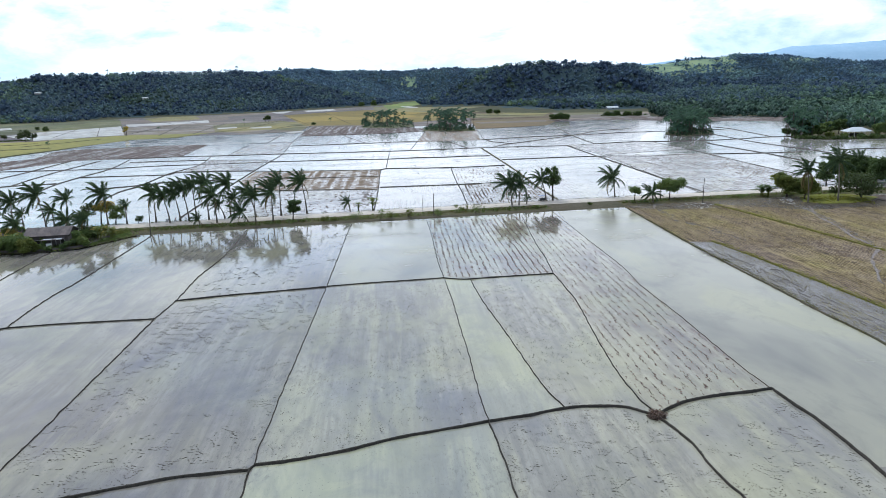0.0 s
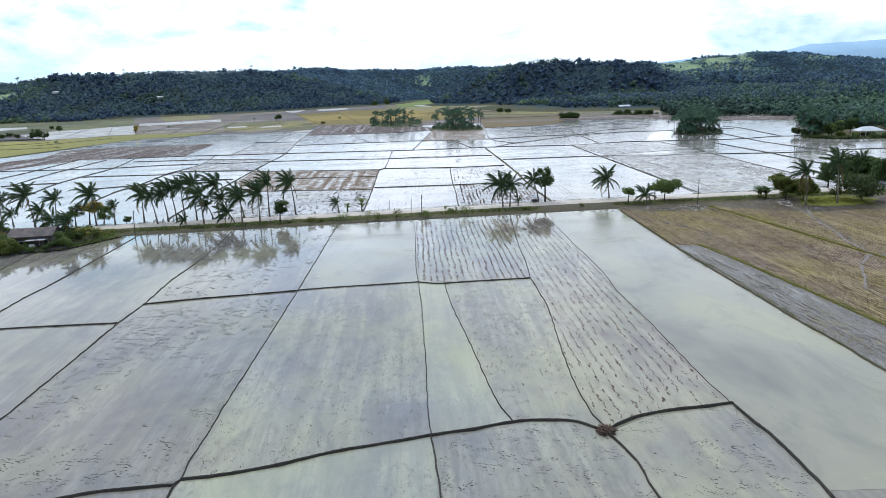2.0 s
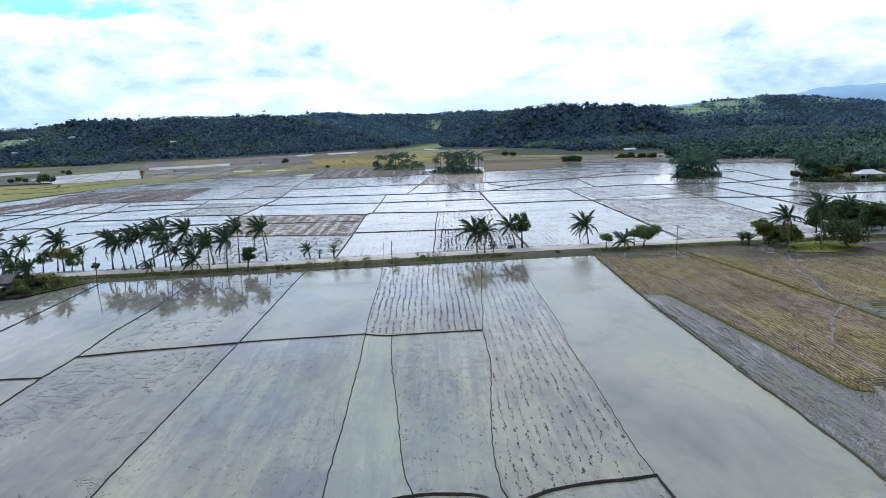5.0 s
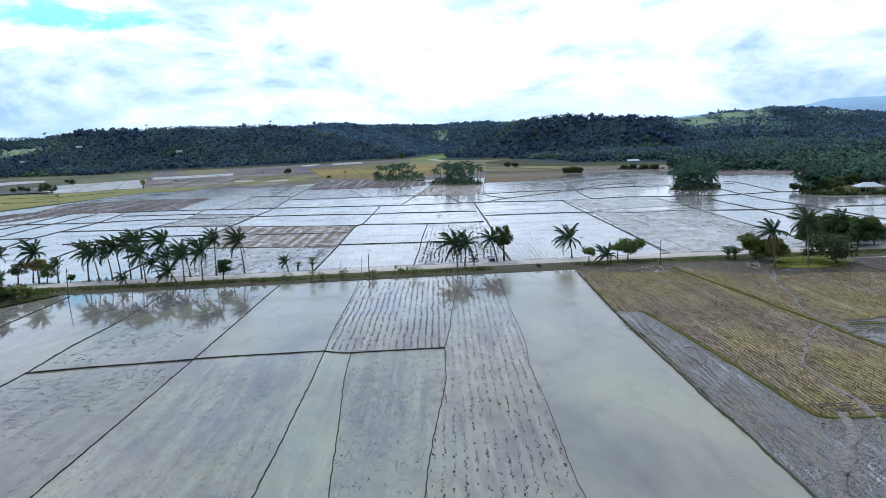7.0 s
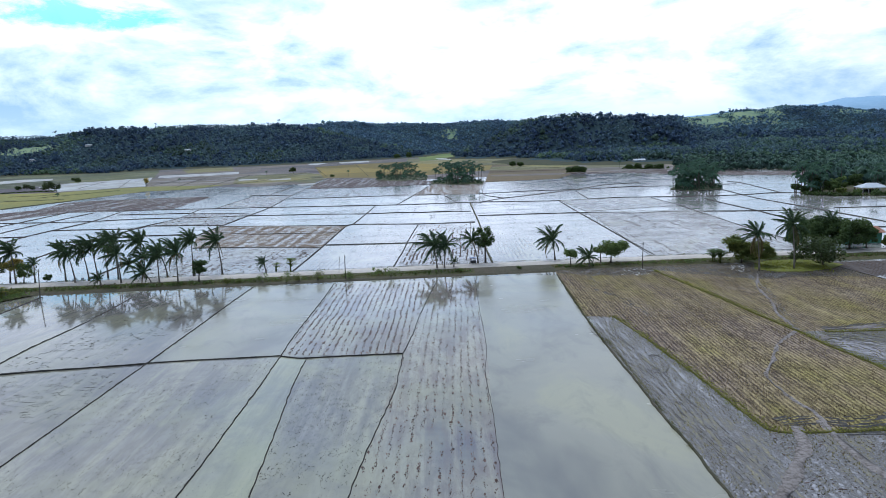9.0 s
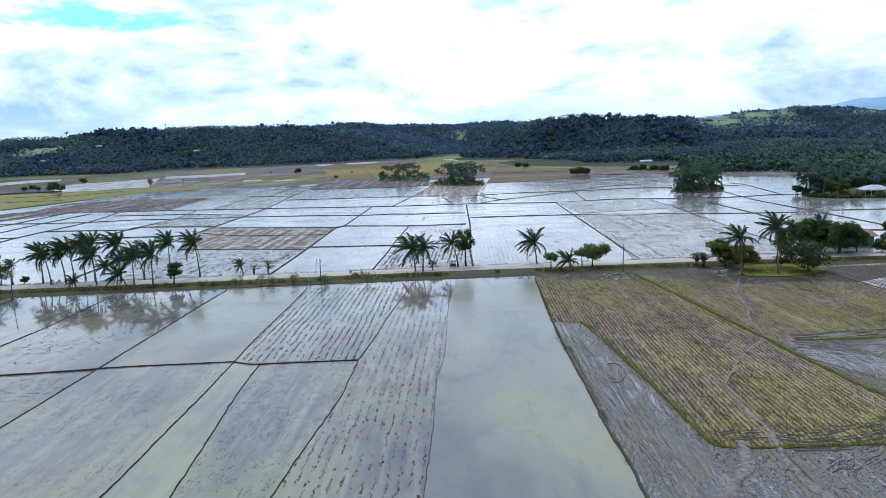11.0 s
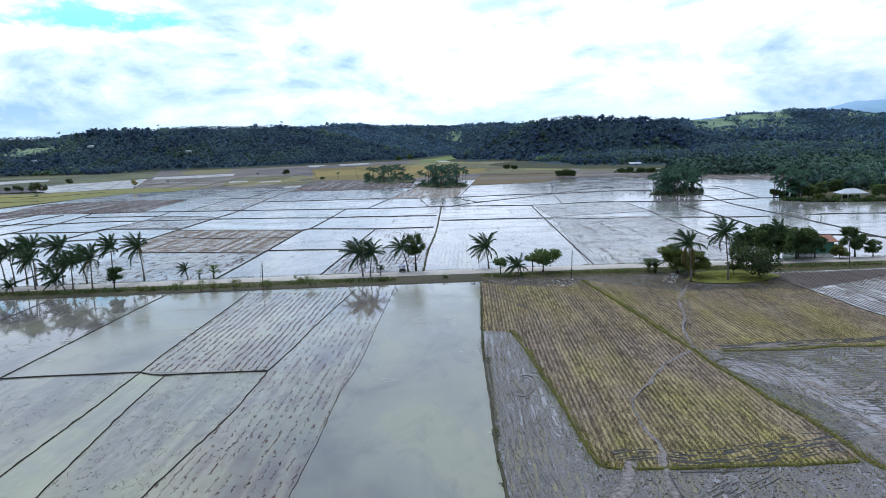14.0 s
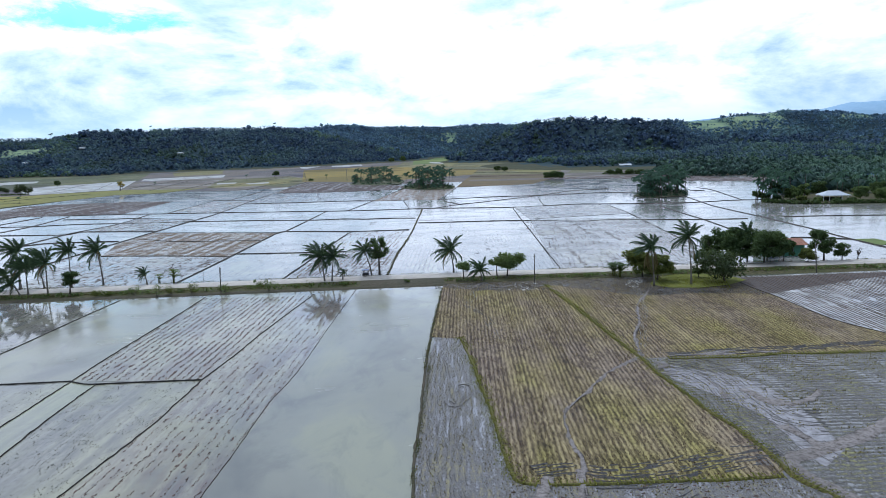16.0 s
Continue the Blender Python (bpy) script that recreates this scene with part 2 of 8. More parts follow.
def soil(name, a, b, c, rough=0.75, rows=None, grain=2.0, wet=0.0, depth=0.12, spec=0.12):
    """Mud or dry ground of three tones, with rows or puddles where they are."""
    m = Mat(name)
    big = m.noise(0.06, 4, 0.6)
    fine = m.noise(grain, 6, 0.7)
    color = m.mix(m.ramp(big, (0.35, 0.0), (0.65, 1.0)), a, b)
    color = m.mix(m.ramp(fine, (0.42, 0.0), (0.68, 1.0)), color, c)
    height = fine
    if rows:
        r = m.rows(rows[0], rows[1])
        if len(rows) > 2:
            wide = m.math("MULTIPLY", m.rows(rows[0], rows[2], 1.2), m.ramp(m.noise(0.12, 4), (0.35, 0.2), (0.65, 1.0)))
            color = m.mix(m.ramp(wide, (0.35, 0.0), (0.95, 0.34)), color, tuple(0.62 * v for v in b))
        torn = m.math("MULTIPLY", r, m.ramp(m.noise(1.1, 6, 0.75), (0.36, 0.15), (0.6, 1.0)))
        color = m.mix(m.ramp(torn, (0.25, 0.0), (0.72, 0.95)), color, c)
        height = m.math("ADD", fine, torn)
    gloss = (rough, rough, rough)
    if wet:
        along = m.place((1.0, 0.28, 1), rows[0] if rows else 70)
        pool = m.ramp(m.math("ADD", m.math("MULTIPLY", m.noise(0.22, 5, 0.6, warp=1.2), 0.45), m.math("MULTIPLY", m.noise(1.6, 5, 0.65, along), 0.55)), (0.33 + 0.22 * wet, 1.0), (0.45 + 0.22 * wet, 0.0))
        gloss = m.mix(pool, gloss, (0.10, 0.10, 0.10))
        color = m.mix(pool, color, (0.19, 0.178, 0.17))
        height = m.math("MULTIPLY", height, m.math("SUBTRACT", 1.0, pool))
        spec = m.mix(pool, (spec, spec, spec), (0.5, 0.5, 0.5))
    m.bump(height, 1.0, depth)
    return m.done(color, gloss, spec, 1.36)


MUD_DARK = soil("dark_mud", (0.055, 0.05, 0.044), (0.07, 0.062, 0.052), (0.036, 0.034, 0.028), 0.8, grain=3.5)
MUD_RED = soil("red_mud", (0.085, 0.06, 0.05), (0.07, 0.052, 0.043), (0.04, 0.033, 0.027), 0.65, grain=3.5)
MUD_SWATH = soil("swath_mud", (0.31, 0.295, 0.295), (0.25, 0.235, 0.235), (0.13, 0.116, 0.11), 0.26, None, 1.1, depth=0.2, spec=0.4)
MUD_DAMP = soil("damp_mud", (0.125, 0.105, 0.092), (0.10, 0.084, 0.074), (0.06, 0.05, 0.043), 0.75, grain=2.0)
RUT_MUD = soil("rut_mud", (0.20, 0.187, 0.175), (0.25, 0.235, 0.22), (0.10, 0.09, 0.08), 0.5, None, 3.5)


def stubble_ground(name, turn, spacing):
    """Cut straw in loose rows over dark damp earth, in broader swaths, with greener and greyer patches."""
    m = Mat(name)
    row = m.rows(turn, spacing, 1.8)
    swath = m.noise(1.0, 3, 0.6, m.place((0.55, 0.012, 1), turn))
    chaff = m.noise(5.0, 5, 0.75, m.place((1.0, 0.42, 1), turn))
    torn = m.noise(1.7, 4, 0.7, m.place((1.0, 0.22, 1), turn))
    patch = m.noise(0.09, 4, 0.65, warp=0.6)
    share = m.math("ADD", m.math("MULTIPLY", m.math("MULTIPLY", row, m.ramp(torn, (0.38, 0.35), (0.60, 1.0))), 0.21), m.math("MULTIPLY", chaff, 0.70))
    share = m.math("ADD", share, m.math("ADD", m.math("MULTIPLY", torn, 0.32), m.math("MULTIPLY", swath, 0.26)))
    share = m.math("ADD", share, m.math("MULTIPLY", patch, 0.14))
    color = m.ramp(share, (0.63, (0.042, 0.034, 0.027)), (0.72, (0.105, 0.083, 0.058)), (0.80, (0.19, 0.155, 0.10)), (0.94, (0.32, 0.27, 0.17)))
    tint = m.ramp(m.noise(0.055, 4, 0.62, m.place((1.5, 0.5, 1), turn)), (0.38, (0.90, 0.85, 0.92)), (0.51, (1.0, 0.96, 0.80)), (0.64, (1.02, 1.05, 0.58)))
    m.bump(share, 1.0, 0.10)
    return m.done(m.mix(1.0, color, tint, "MULTIPLY"), 0.85, 0.12)


def stubble_mud(name, turn, spacing, mud, straw, pool, wet, lined=0.13):
    """Wet mud with rows of old stubble and water standing between them."""
    m = Mat(name)
    row = m.rows(turn, spacing, 2.6)
    fine = m.noise(4.5, 5, 0.75, m.place((1.0, 0.55, 1), turn))
    torn = m.noise(1.3, 4, 0.7, m.place((1.0, 0.12, 1), turn))
    broad = m.noise(0.13, 5, 0.65, m.place((1.0, 0.5, 1), turn), 1.0)
    share = m.math("ADD", m.math("MULTIPLY", row, lined), m.math("ADD", m.math("MULTIPLY", fine, 0.61 - lined), m.math("MULTIPLY", broad, 0.30)))
    share = m.math("ADD", share, m.math("MULTIPLY", torn, 0.34))
    lift = 0.505 + 0.2 * wet
    color = m.ramp(share, (lift - 0.05, pool), (lift, mud), (lift + 0.06, tuple(0.55 * c for c in mud)), (lift + 0.13, straw))
    dry = m.ramp(share, (lift - 0.04, 0.0), (lift + 0.03, 1.0))
    m.bump(m.math("MULTIPLY", m.math("ADD", share, m.math("MULTIPLY", fine, 0.5)), dry), 1.0, 0.08)
    return m.done(color, m.mix(dry, (0.12, 0.12, 0.12), (0.6, 0.6, 0.6)), m.mix(dry, (0.5, 0.5, 0.5), (0.15, 0.15, 0.15)), 1.34)


STUBBLE = stubble_ground("stubble_ground", 1.65, 0.62)
MUD_WET = stubble_mud("wet_mud", 2.0, 0.8, (0.245, 0.23, 0.215), (0.24, 0.215, 0.13), (0.28, 0.27, 0.27), 0.51, 0.05)
MUD_CHURNED = stubble_mud("churned_mud", 40, 2.4, (0.10, 0.082, 0.062), (0.13, 0.105, 0.06), (0.16, 0.148, 0.135), 0.38, 0.05)
MUD_PUDDLE = stubble_mud("puddled_mud", 90, 0.85, (0.17, 0.157, 0.135), (0.225, 0.215, 0.095), (0.225, 0.218, 0.205), 0.52, 0.09)
GRASS_DRY = soil("dry_grass", (0.14, 0.135, 0.04), (0.155, 0.135, 0.05), (0.06, 0.055, 0.024), 0.85, None, 3.0)

def plots(name, a, b, c, wet=0.0):
    """Far plots of grass or stubble: uneven strips that run across, grain, and pools where wet."""
    m = Mat(name)
    strip_ = m.noise(0.05, 4, 0.6, m.place((0.22, 1.0, 1), 8), 0.4)
    grain = m.noise(0.35, 5, 0.7, m.place((0.5, 1.0, 1), -20))
    color = m.mix(m.ramp(strip_, (0.36, 0.0), (0.62, 1.0)), a, b)
    color = m.mix(m.ramp(grain, (0.45, 0.0), (0.66, 0.85)), color, c)
    # neighbouring parcels differ in tone
    cell = m.t.nodes.new("ShaderNodeTexVoronoi")
    cell.inputs["Scale"].default_value, cell.inputs["Randomness"].default_value = 1.0, 0.7
    m.link(m.place((1 / 75, 1 / 120, 1), 6), cell.inputs["Vector"])
    color = m.mix(1.0, color, m.ramp(cell.outputs["Color"], (0.1, (0.68, 0.70, 0.78)), (0.5, (1.0, 1.0, 1.0)), (0.9, (1.25, 1.2, 1.0))), "MULTIPLY")
    rough, spec = (0.9, 0.9, 0.9), (0.04, 0.04, 0.04)
    if wet:
        pool = m.ramp(m.noise(0.06, 5, 0.68, m.place((0.3, 1.0, 1), 4, (40, 9, 0)), 0.5), (0.50, 0.0), (0.56 + 0.1 * (1 - wet), wet))
        color = m.mix(pool, color, (0.24, 0.23, 0.21))
        rough = m.mix(pool, rough, (0.3, 0.3, 0.3))
        spec = m.mix(pool, spec, (0.5, 0.5, 0.5))
    m.bump(grain, 0.6, 0.2)
    return m.done(color, rough, spec)


GRASS_YELLOW = plots("yellow_grass", (0.24, 0.215, 0.075), (0.19, 0.19, 0.08), (0.12, 0.135, 0.06))
GOLD_RICE = plots("ripe_rice", (0.24, 0.18, 0.06), (0.20, 0.165, 0.07), (0.14, 0.13, 0.07))
GREEN_RICE = plots("green_rice", (0.165, 0.215, 0.075), (0.14, 0.185, 0.072), (0.15, 0.16, 0.07))
OLIVE_FIELD = plots("olive_grass", (0.19, 0.165, 0.08), (0.15, 0.15, 0.08), (0.10, 0.105, 0.062), 0.25)
GREEN_FALLOW = plots("green_fallow", (0.105, 0.12, 0.062), (0.13, 0.125, 0.08), (0.06, 0.075, 0.046), 0.2)
DULL_FIELD = plots("dull_stubble", (0.15, 0.13, 0.13), (0.13, 0.12, 0.11), (0.10, 0.09, 0.085), 0.25)
TAN_FIELD = plots("tan_stubble", (0.20, 0.172, 0.135), (0.165, 0.145, 0.12), (0.12, 0.108, 0.09), 0.4)
BROWN_FIELD = plots("brown_field", (0.16, 0.125, 0.085), (0.13, 0.11, 0.075), (0.10, 0.085, 0.062))
LAND = soil("plain_land", (0.085, 0.083, 0.055), (0.068, 0.073, 0.045), (0.058, 0.063, 0.042), 0.95, None, 0.05, spec=0.03)
VERGE = soil("verge_grass", (0.085, 0.092, 0.035), (0.12, 0.10, 0.058), (0.045, 0.045, 0.026), 0.9, None, 1.4)
BANK = soil("bank_earth", (0.10, 0.082, 0.06), (0.075, 0.07, 0.045), (0.05, 0.05, 0.03), 0.85, None, 1.8)
# Ground under the woods: shade between crowns and blue haze put into its colour.
HILL = soil("shaded_hill_ground", (0.032, 0.054, 0.062), (0.04, 0.064, 0.07), (0.026, 0.044, 0.05), 0.95, None, 0.06, depth=0.5)
# Meadow greens are paled by haze painted into the colour.
MEADOW = soil("hazed_hill_meadow", (0.25, 0.31, 0.16), (0.19, 0.26, 0.155), (0.10, 0.16, 0.125), 0.95, None, 0.014, depth=0.5)
# Pale blue haze of distance is put into these mountain tones.
RIDGE = soil("hazed_mountain", (0.27, 0.40, 0.52), (0.30, 0.43, 0.55), (0.24, 0.37, 0.49), 1.0, None, 0.004, depth=1.0)
TRACK_MUD = soil("track_mud", (0.28, 0.25, 0.23), (0.20, 0.178, 0.16), (0.07, 0.058, 0.048), 0.8, None, 2.6)
HEAP_MUD = soil("heap_mud", (0.07, 0.052, 0.042), (0.09, 0.066, 0.05), (0.04, 0.033, 0.028), 0.85, None, 4.0)
GRASS_LUSH = soil("lush_grass", (0.15, 0.16, 0.032), (0.19, 0.19, 0.042), (0.08, 0.09, 0.024), 0.85, None, 1.6)
CONCRETE = soil("road_concrete", (0.50, 0.455, 0.39), (0.43, 0.39, 0.335), (0.34, 0.305, 0.26), 0.8, None, 0.9, depth=0.01)


def simple(name, a, b, rough=0.7, scale=3.0, metal=0.0, random=0.0, depth=0.02, local=True):
    m = Mat(name, local)
    color = m.mix(m.ramp(m.noise(scale, 5, 0.65), (0.35, 0.0), (0.68, 1.0)), a, b)
    if random:
        info = m.t.nodes.new("ShaderNodeObjectInfo")
        dim = m.math("ADD", 1.0 - random, m.math("MULTIPLY", info.outputs["Random"], 2 * random))
        color = m.mix(1.0, color, dim, "MULTIPLY")
    m.bump(m.noise(scale * 3, 4, 0.6), 0.6, depth)
    return m.done(color, rough, 0.4, 1.45, metal)


def leaf(name, a, b, rough=0.7, clump=0.0):
    m = Mat(name, False)
    geo = m.t.nodes.new("ShaderNodeNewGeometry")
    color = m.mix(m.ramp(m.noise(0.35, 3), (0.35, 0.0), (0.65, 1.0)), a, b)
    spread = 0.42 if clump else 0.76
    dim = m.math("ADD", 1.0 - spread / 2, m.math("MULTIPLY", geo.outputs["Random Per Island"], spread))
    color = m.mix(1.0, color, dim, "MULTIPLY")
    if clump:
        # single crowns differ a little, whole stands more; dark stretches also paint shaded valleys
        crown_ = m.ramp(m.noise(clump, 3, 0.6), (0.36, 0.72), (0.64, 1.4))
        stand = m.ramp(m.noise(0.013, 4, 0.6), (0.34, (0.62, 0.62, 0.70)), (0.50, (1.0, 1.0, 1.0)), (0.66, (1.55, 1.5, 1.05)))
        color = m.mix(1.0, m.mix(1.0, color, crown_, "MULTIPLY"), stand, "MULTIPLY")
    m.done(color, rough, 0.15)
    # thin leaves let some light through
    thin = m.node("ShaderNodeBsdfTranslucent", Color=m.mix(1.0, color, (1.35, 1.3, 0.8), "MULTIPLY"))
    part_of = m.node("ShaderNodeMixShader", Fac=0.16 if clump else 0.36)
    m.t.links.new(m.b.outputs[0], part_of.inputs[1])
    m.t.links.new(thin.outputs[0], part_of.inputs[2])
    m.t.links.new(part_of.outputs[0], m.t.nodes["Material Output"].inputs[0])
    return m.m


LEAF = leaf("leaf_green", (0.095, 0.14, 0.05), (0.135, 0.18, 0.06))
LEAF_DARK = leaf("leaf_dark", (0.052, 0.084, 0.032), (0.078, 0.112, 0.04))
LEAF_DULL = leaf("leaf_dull", (0.05, 0.07, 0.032), (0.065, 0.085, 0.04))
LEAF_OLIVE = leaf("leaf_olive", (0.085, 0.112, 0.03), (0.135, 0.15, 0.038))
LEAF_YELLOW = leaf("leaf_yellow", (0.36, 0.26, 0.06), (0.20, 0.19, 0.06))
FROND = leaf("palm_frond", (0.044, 0.075, 0.047), (0.07, 0.103, 0.058))
FROND_FAR = leaf("far_frond", (0.034, 0.076, 0.052), (0.06, 0.115, 0.068))
SCRUB_FAR = leaf("far_scrub", (0.026, 0.054, 0.038), (0.04, 0.076, 0.048))
FROND_DRY = leaf("dry_frond", (0.16, 0.12, 0.055), (0.12, 0.10, 0.05))
# Hill leaf colours carry painted blue haze, strongest on the farther woods.
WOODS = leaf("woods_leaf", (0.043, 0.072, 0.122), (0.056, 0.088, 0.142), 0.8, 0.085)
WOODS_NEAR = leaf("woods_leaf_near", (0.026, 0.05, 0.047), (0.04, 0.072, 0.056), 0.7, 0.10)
WOODS_HAZE = leaf("woods_leaf_haze", (0.085, 0.142, 0.215), (0.10, 0.165, 0.235), 0.8, 0.05)
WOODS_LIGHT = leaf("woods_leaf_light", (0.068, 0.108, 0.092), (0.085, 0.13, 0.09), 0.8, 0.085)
# Paler fronds over darker leaves: lit tops and shaded gaps put into colour.
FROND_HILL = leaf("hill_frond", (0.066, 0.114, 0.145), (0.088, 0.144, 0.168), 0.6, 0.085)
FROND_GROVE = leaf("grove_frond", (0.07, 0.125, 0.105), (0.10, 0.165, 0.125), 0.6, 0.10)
STRAW = leaf("straw_tuft", (0.155, 0.105, 0.09), (0.10, 0.074, 0.065), rough=0.8)
STRAW_DARK = leaf("dark_straw", (0.11, 0.075, 0.06), (0.085, 0.065, 0.052), rough=0.8)
STRAW_GOLD = leaf("gold_straw", (0.30, 0.25, 0.145), (0.205, 0.17, 0.095), rough=0.85)
PALE_SCRAP = leaf("pale_scrap", (0.55, 0.55, 0.56), (0.42, 0.41, 0.42), rough=0.6)
STRAW_GREEN = leaf("green_straw", (0.24, 0.215, 0.105), (0.175, 0.155, 0.085), rough=0.8)
TUFT_SOFT = leaf("soft_clod", (0.092, 0.082, 0.07), (0.068, 0.061, 0.054), rough=0.6)
TUFT_MUD = leaf("mud_clod", (0.085, 0.075, 0.06), (0.065, 0.06, 0.05), rough=0.6)
DEBRIS = leaf("debris", (0.05, 0.045, 0.042), (0.30, 0.29, 0.28), 0.8)
GRASS_BLADE = leaf("grass_blade", (0.235, 0.235, 0.055), (0.165, 0.18, 0.045), rough=0.7)
BUND_BLADE = leaf("bund_blade", (0.12, 0.13, 0.06), (0.15, 0.14, 0.075), rough=0.7)
VERGE_BLADE = leaf("verge_blade", (0.08, 0.092, 0.03), (0.13, 0.11, 0.05), rough=0.7)
LUSH_BLADE = leaf("lush_blade", (0.21, 0.215, 0.035), (0.13, 0.145, 0.03), rough=0.7)
BARK = simple("palm_bark", (0.20, 0.175, 0.14), (0.12, 0.105, 0.085), 0.9, 4, random=0.2)
BARK_DARK = simple("tree_bark", (0.09, 0.075, 0.06), (0.06, 0.05, 0.04), 0.9, 5, random=0.2)
POLE_WOOD = simple("pole_wood", (0.15, 0.13, 0.11), (0.09, 0.08, 0.07), 0.85, 4)
POLE_STEEL = simple("pole_steel", (0.42, 0.43, 0.44), (0.32, 0.33, 0.34), 0.45, 3, 0.6)
ROOF_RUST = simple("rusty_roof_sheet", (0.06, 0.053, 0.054), (0.15, 0.125, 0.115), 0.85, 0.5)
ROOF_PALE = simple("pale_roof_sheet", (0.46, 0.49, 0.51), (0.38, 0.41, 0.44), 0.5, 0.5)
ROOF_RED = simple("red_roof_sheet", (0.30, 0.13, 0.07), (0.22, 0.10, 0.06), 0.6, 0.9)
ROOF_BLUE = simple("blue_roof_sheet", (0.10, 0.20, 0.45), (0.08, 0.16, 0.36), 0.5, 0.9)
WALL_WOOD = simple("grey_boards", (0.16, 0.14, 0.13), (0.10, 0.085, 0.08), 0.85, 2.2)
WALL_GREY = simple("pale_boards", (0.30, 0.27, 0.25), (0.20, 0.18, 0.17), 0.85, 2.2)
WALL_WHITE = simple("white_plaster", (0.66, 0.65, 0.62), (0.52, 0.51, 0.48), 0.8, 1.4)
WALL_GREEN = simple("green_plaster", (0.10, 0.26, 0.17), (0.08, 0.20, 0.13), 0.8, 1.4)
DARK = simple("dark_gap", (0.02, 0.02, 0.02), (0.03, 0.028, 0.026), 0.8, 2)
PAINT_BLACK = simple("black_paint", (0.025, 0.025, 0.028), (0.04, 0.04, 0.042), 0.35, 6)
RUBBER = simple("black_rubber", (0.022, 0.022, 0.022), (0.035, 0.033, 0.03), 0.8, 8)
METAL = simple("grey_metal", (0.45, 0.45, 0.46), (0.35, 0.35, 0.36), 0.35, 6, 0.8)
PAINT_RED = simple("red_paint", (0.35, 0.03, 0.03), (0.28, 0.03, 0.03), 0.35, 6)
PAINT_BLUE = simple("blue_paint", (0.04, 0.08, 0.25), (0.04, 0.07, 0.2), 0.35, 6)
SIGN_WHITE = simple("white_sign", (0.75, 0.75, 0.74), (0.66, 0.66, 0.65), 0.5, 2)


# ---- building helpers ----
rng = np.random.default_rng(7)


def mesh_object(name, verts, faces, material, parent=None, smooth=False):
    me = bpy.data.meshes.new(name)
    me.from_pydata([tuple(v) for v in verts], [], [tuple(f) for f in faces])
    for mt in (material if isinstance(material, (list, tuple)) else [material]):
        me.materials.append(mt)
    if smooth:
        me.polygons.foreach_set("use_smooth", [True] * len(me.polygons))
    me.update()
    ob = new(name, me)
    if parent:
        ob.parent = parent
    return ob


def part(name, bm, material, parent, label="", smooth=False):
    me = bpy.data.meshes.new(name)
    bmesh.ops.recalc_face_normals(bm, faces=bm.faces)
    if smooth:
        for f in bm.faces:
            f.smooth = True
    bm.to_mesh(me)
    bm.free()
    me.materials.append(material)
    ob = new(name, me)
    ob.parent = parent
    return tagged(ob, label)


def empty(name, x, y, z=0.0, turn=0.0):
    ob = new(name)
    ob.matrix_world = pose(x, y, z, 0, 0, turn)
    ob.empty_display_size = 0.5
    return ob


def box(bm, x0, x1, y0, y1, z0, z1, bevel=0.0):
    m = Matrix.Translation(((x0 + x1) / 2, (y0 + y1) / 2, (z0 + z1) / 2)) @ Matrix.Diagonal((x1 - x0, y1 - y0, z1 - z0, 1))
    made = bmesh.ops.create_cube(bm, size=1.0, matrix=m)
    if bevel:
        edges = list({e for v in made["verts"] for e in v.link_edges})
        bmesh.ops.bevel(bm, geom=edges, offset=bevel, segments=1, affect="EDGES")
    return bm


def tube(points, radii, sides=7):
    """Vertices and faces of a tapered tube along points."""
    verts, faces = [], []
    for i, (p, r) in enumerate(zip(points, radii)):
        p = Vector(p)
        a = Vector(points[min(i + 1, len(points) - 1)]) - Vector(points[max(i - 1, 0)])
        a.normalize()
        s = a.cross(Vector((0, 1, 0.01))).normalized()
        q = a.cross(s)
        for k in range(sides):
            w = 2 * math.pi * k / sides
            verts.append(p + r * (math.cos(w) * s + math.sin(w) * q))
        if i:
            b = (i - 1) * sides
            for k in range(sides):
                faces.append((b + k, b + (k + 1) % sides, b + sides + (k + 1) % sides, b + sides + k))
    faces.append(tuple(range(sides))[::-1])
    faces.append(tuple(range(len(verts) - sides, len(verts))))
    return verts, faces


def smooth_line(points, step):
    """Points every step or so along a rounded line through the given points."""
    p = [Vector((a[0], a[1], 0)) for a in points]
    p = [2 * p[0] - p[1]] + p + [2 * p[-1] - p[-2]]
    out = []
    for i in range(1, len(p) - 2):
        a, b, c, d = p[i - 1:i + 3]
        n = max(2, int((c - b).length / step))
        for k in range(n):
            t = k / n
            near = 0.5 * ((2 * b) + (c - a) * t + (2 * a - 5 * b + 4 * c - d) * t * t + (3 * b - a - 3 * c + d) * t ** 3)
            out.append(near)
    out.append(p[-2])
    return out


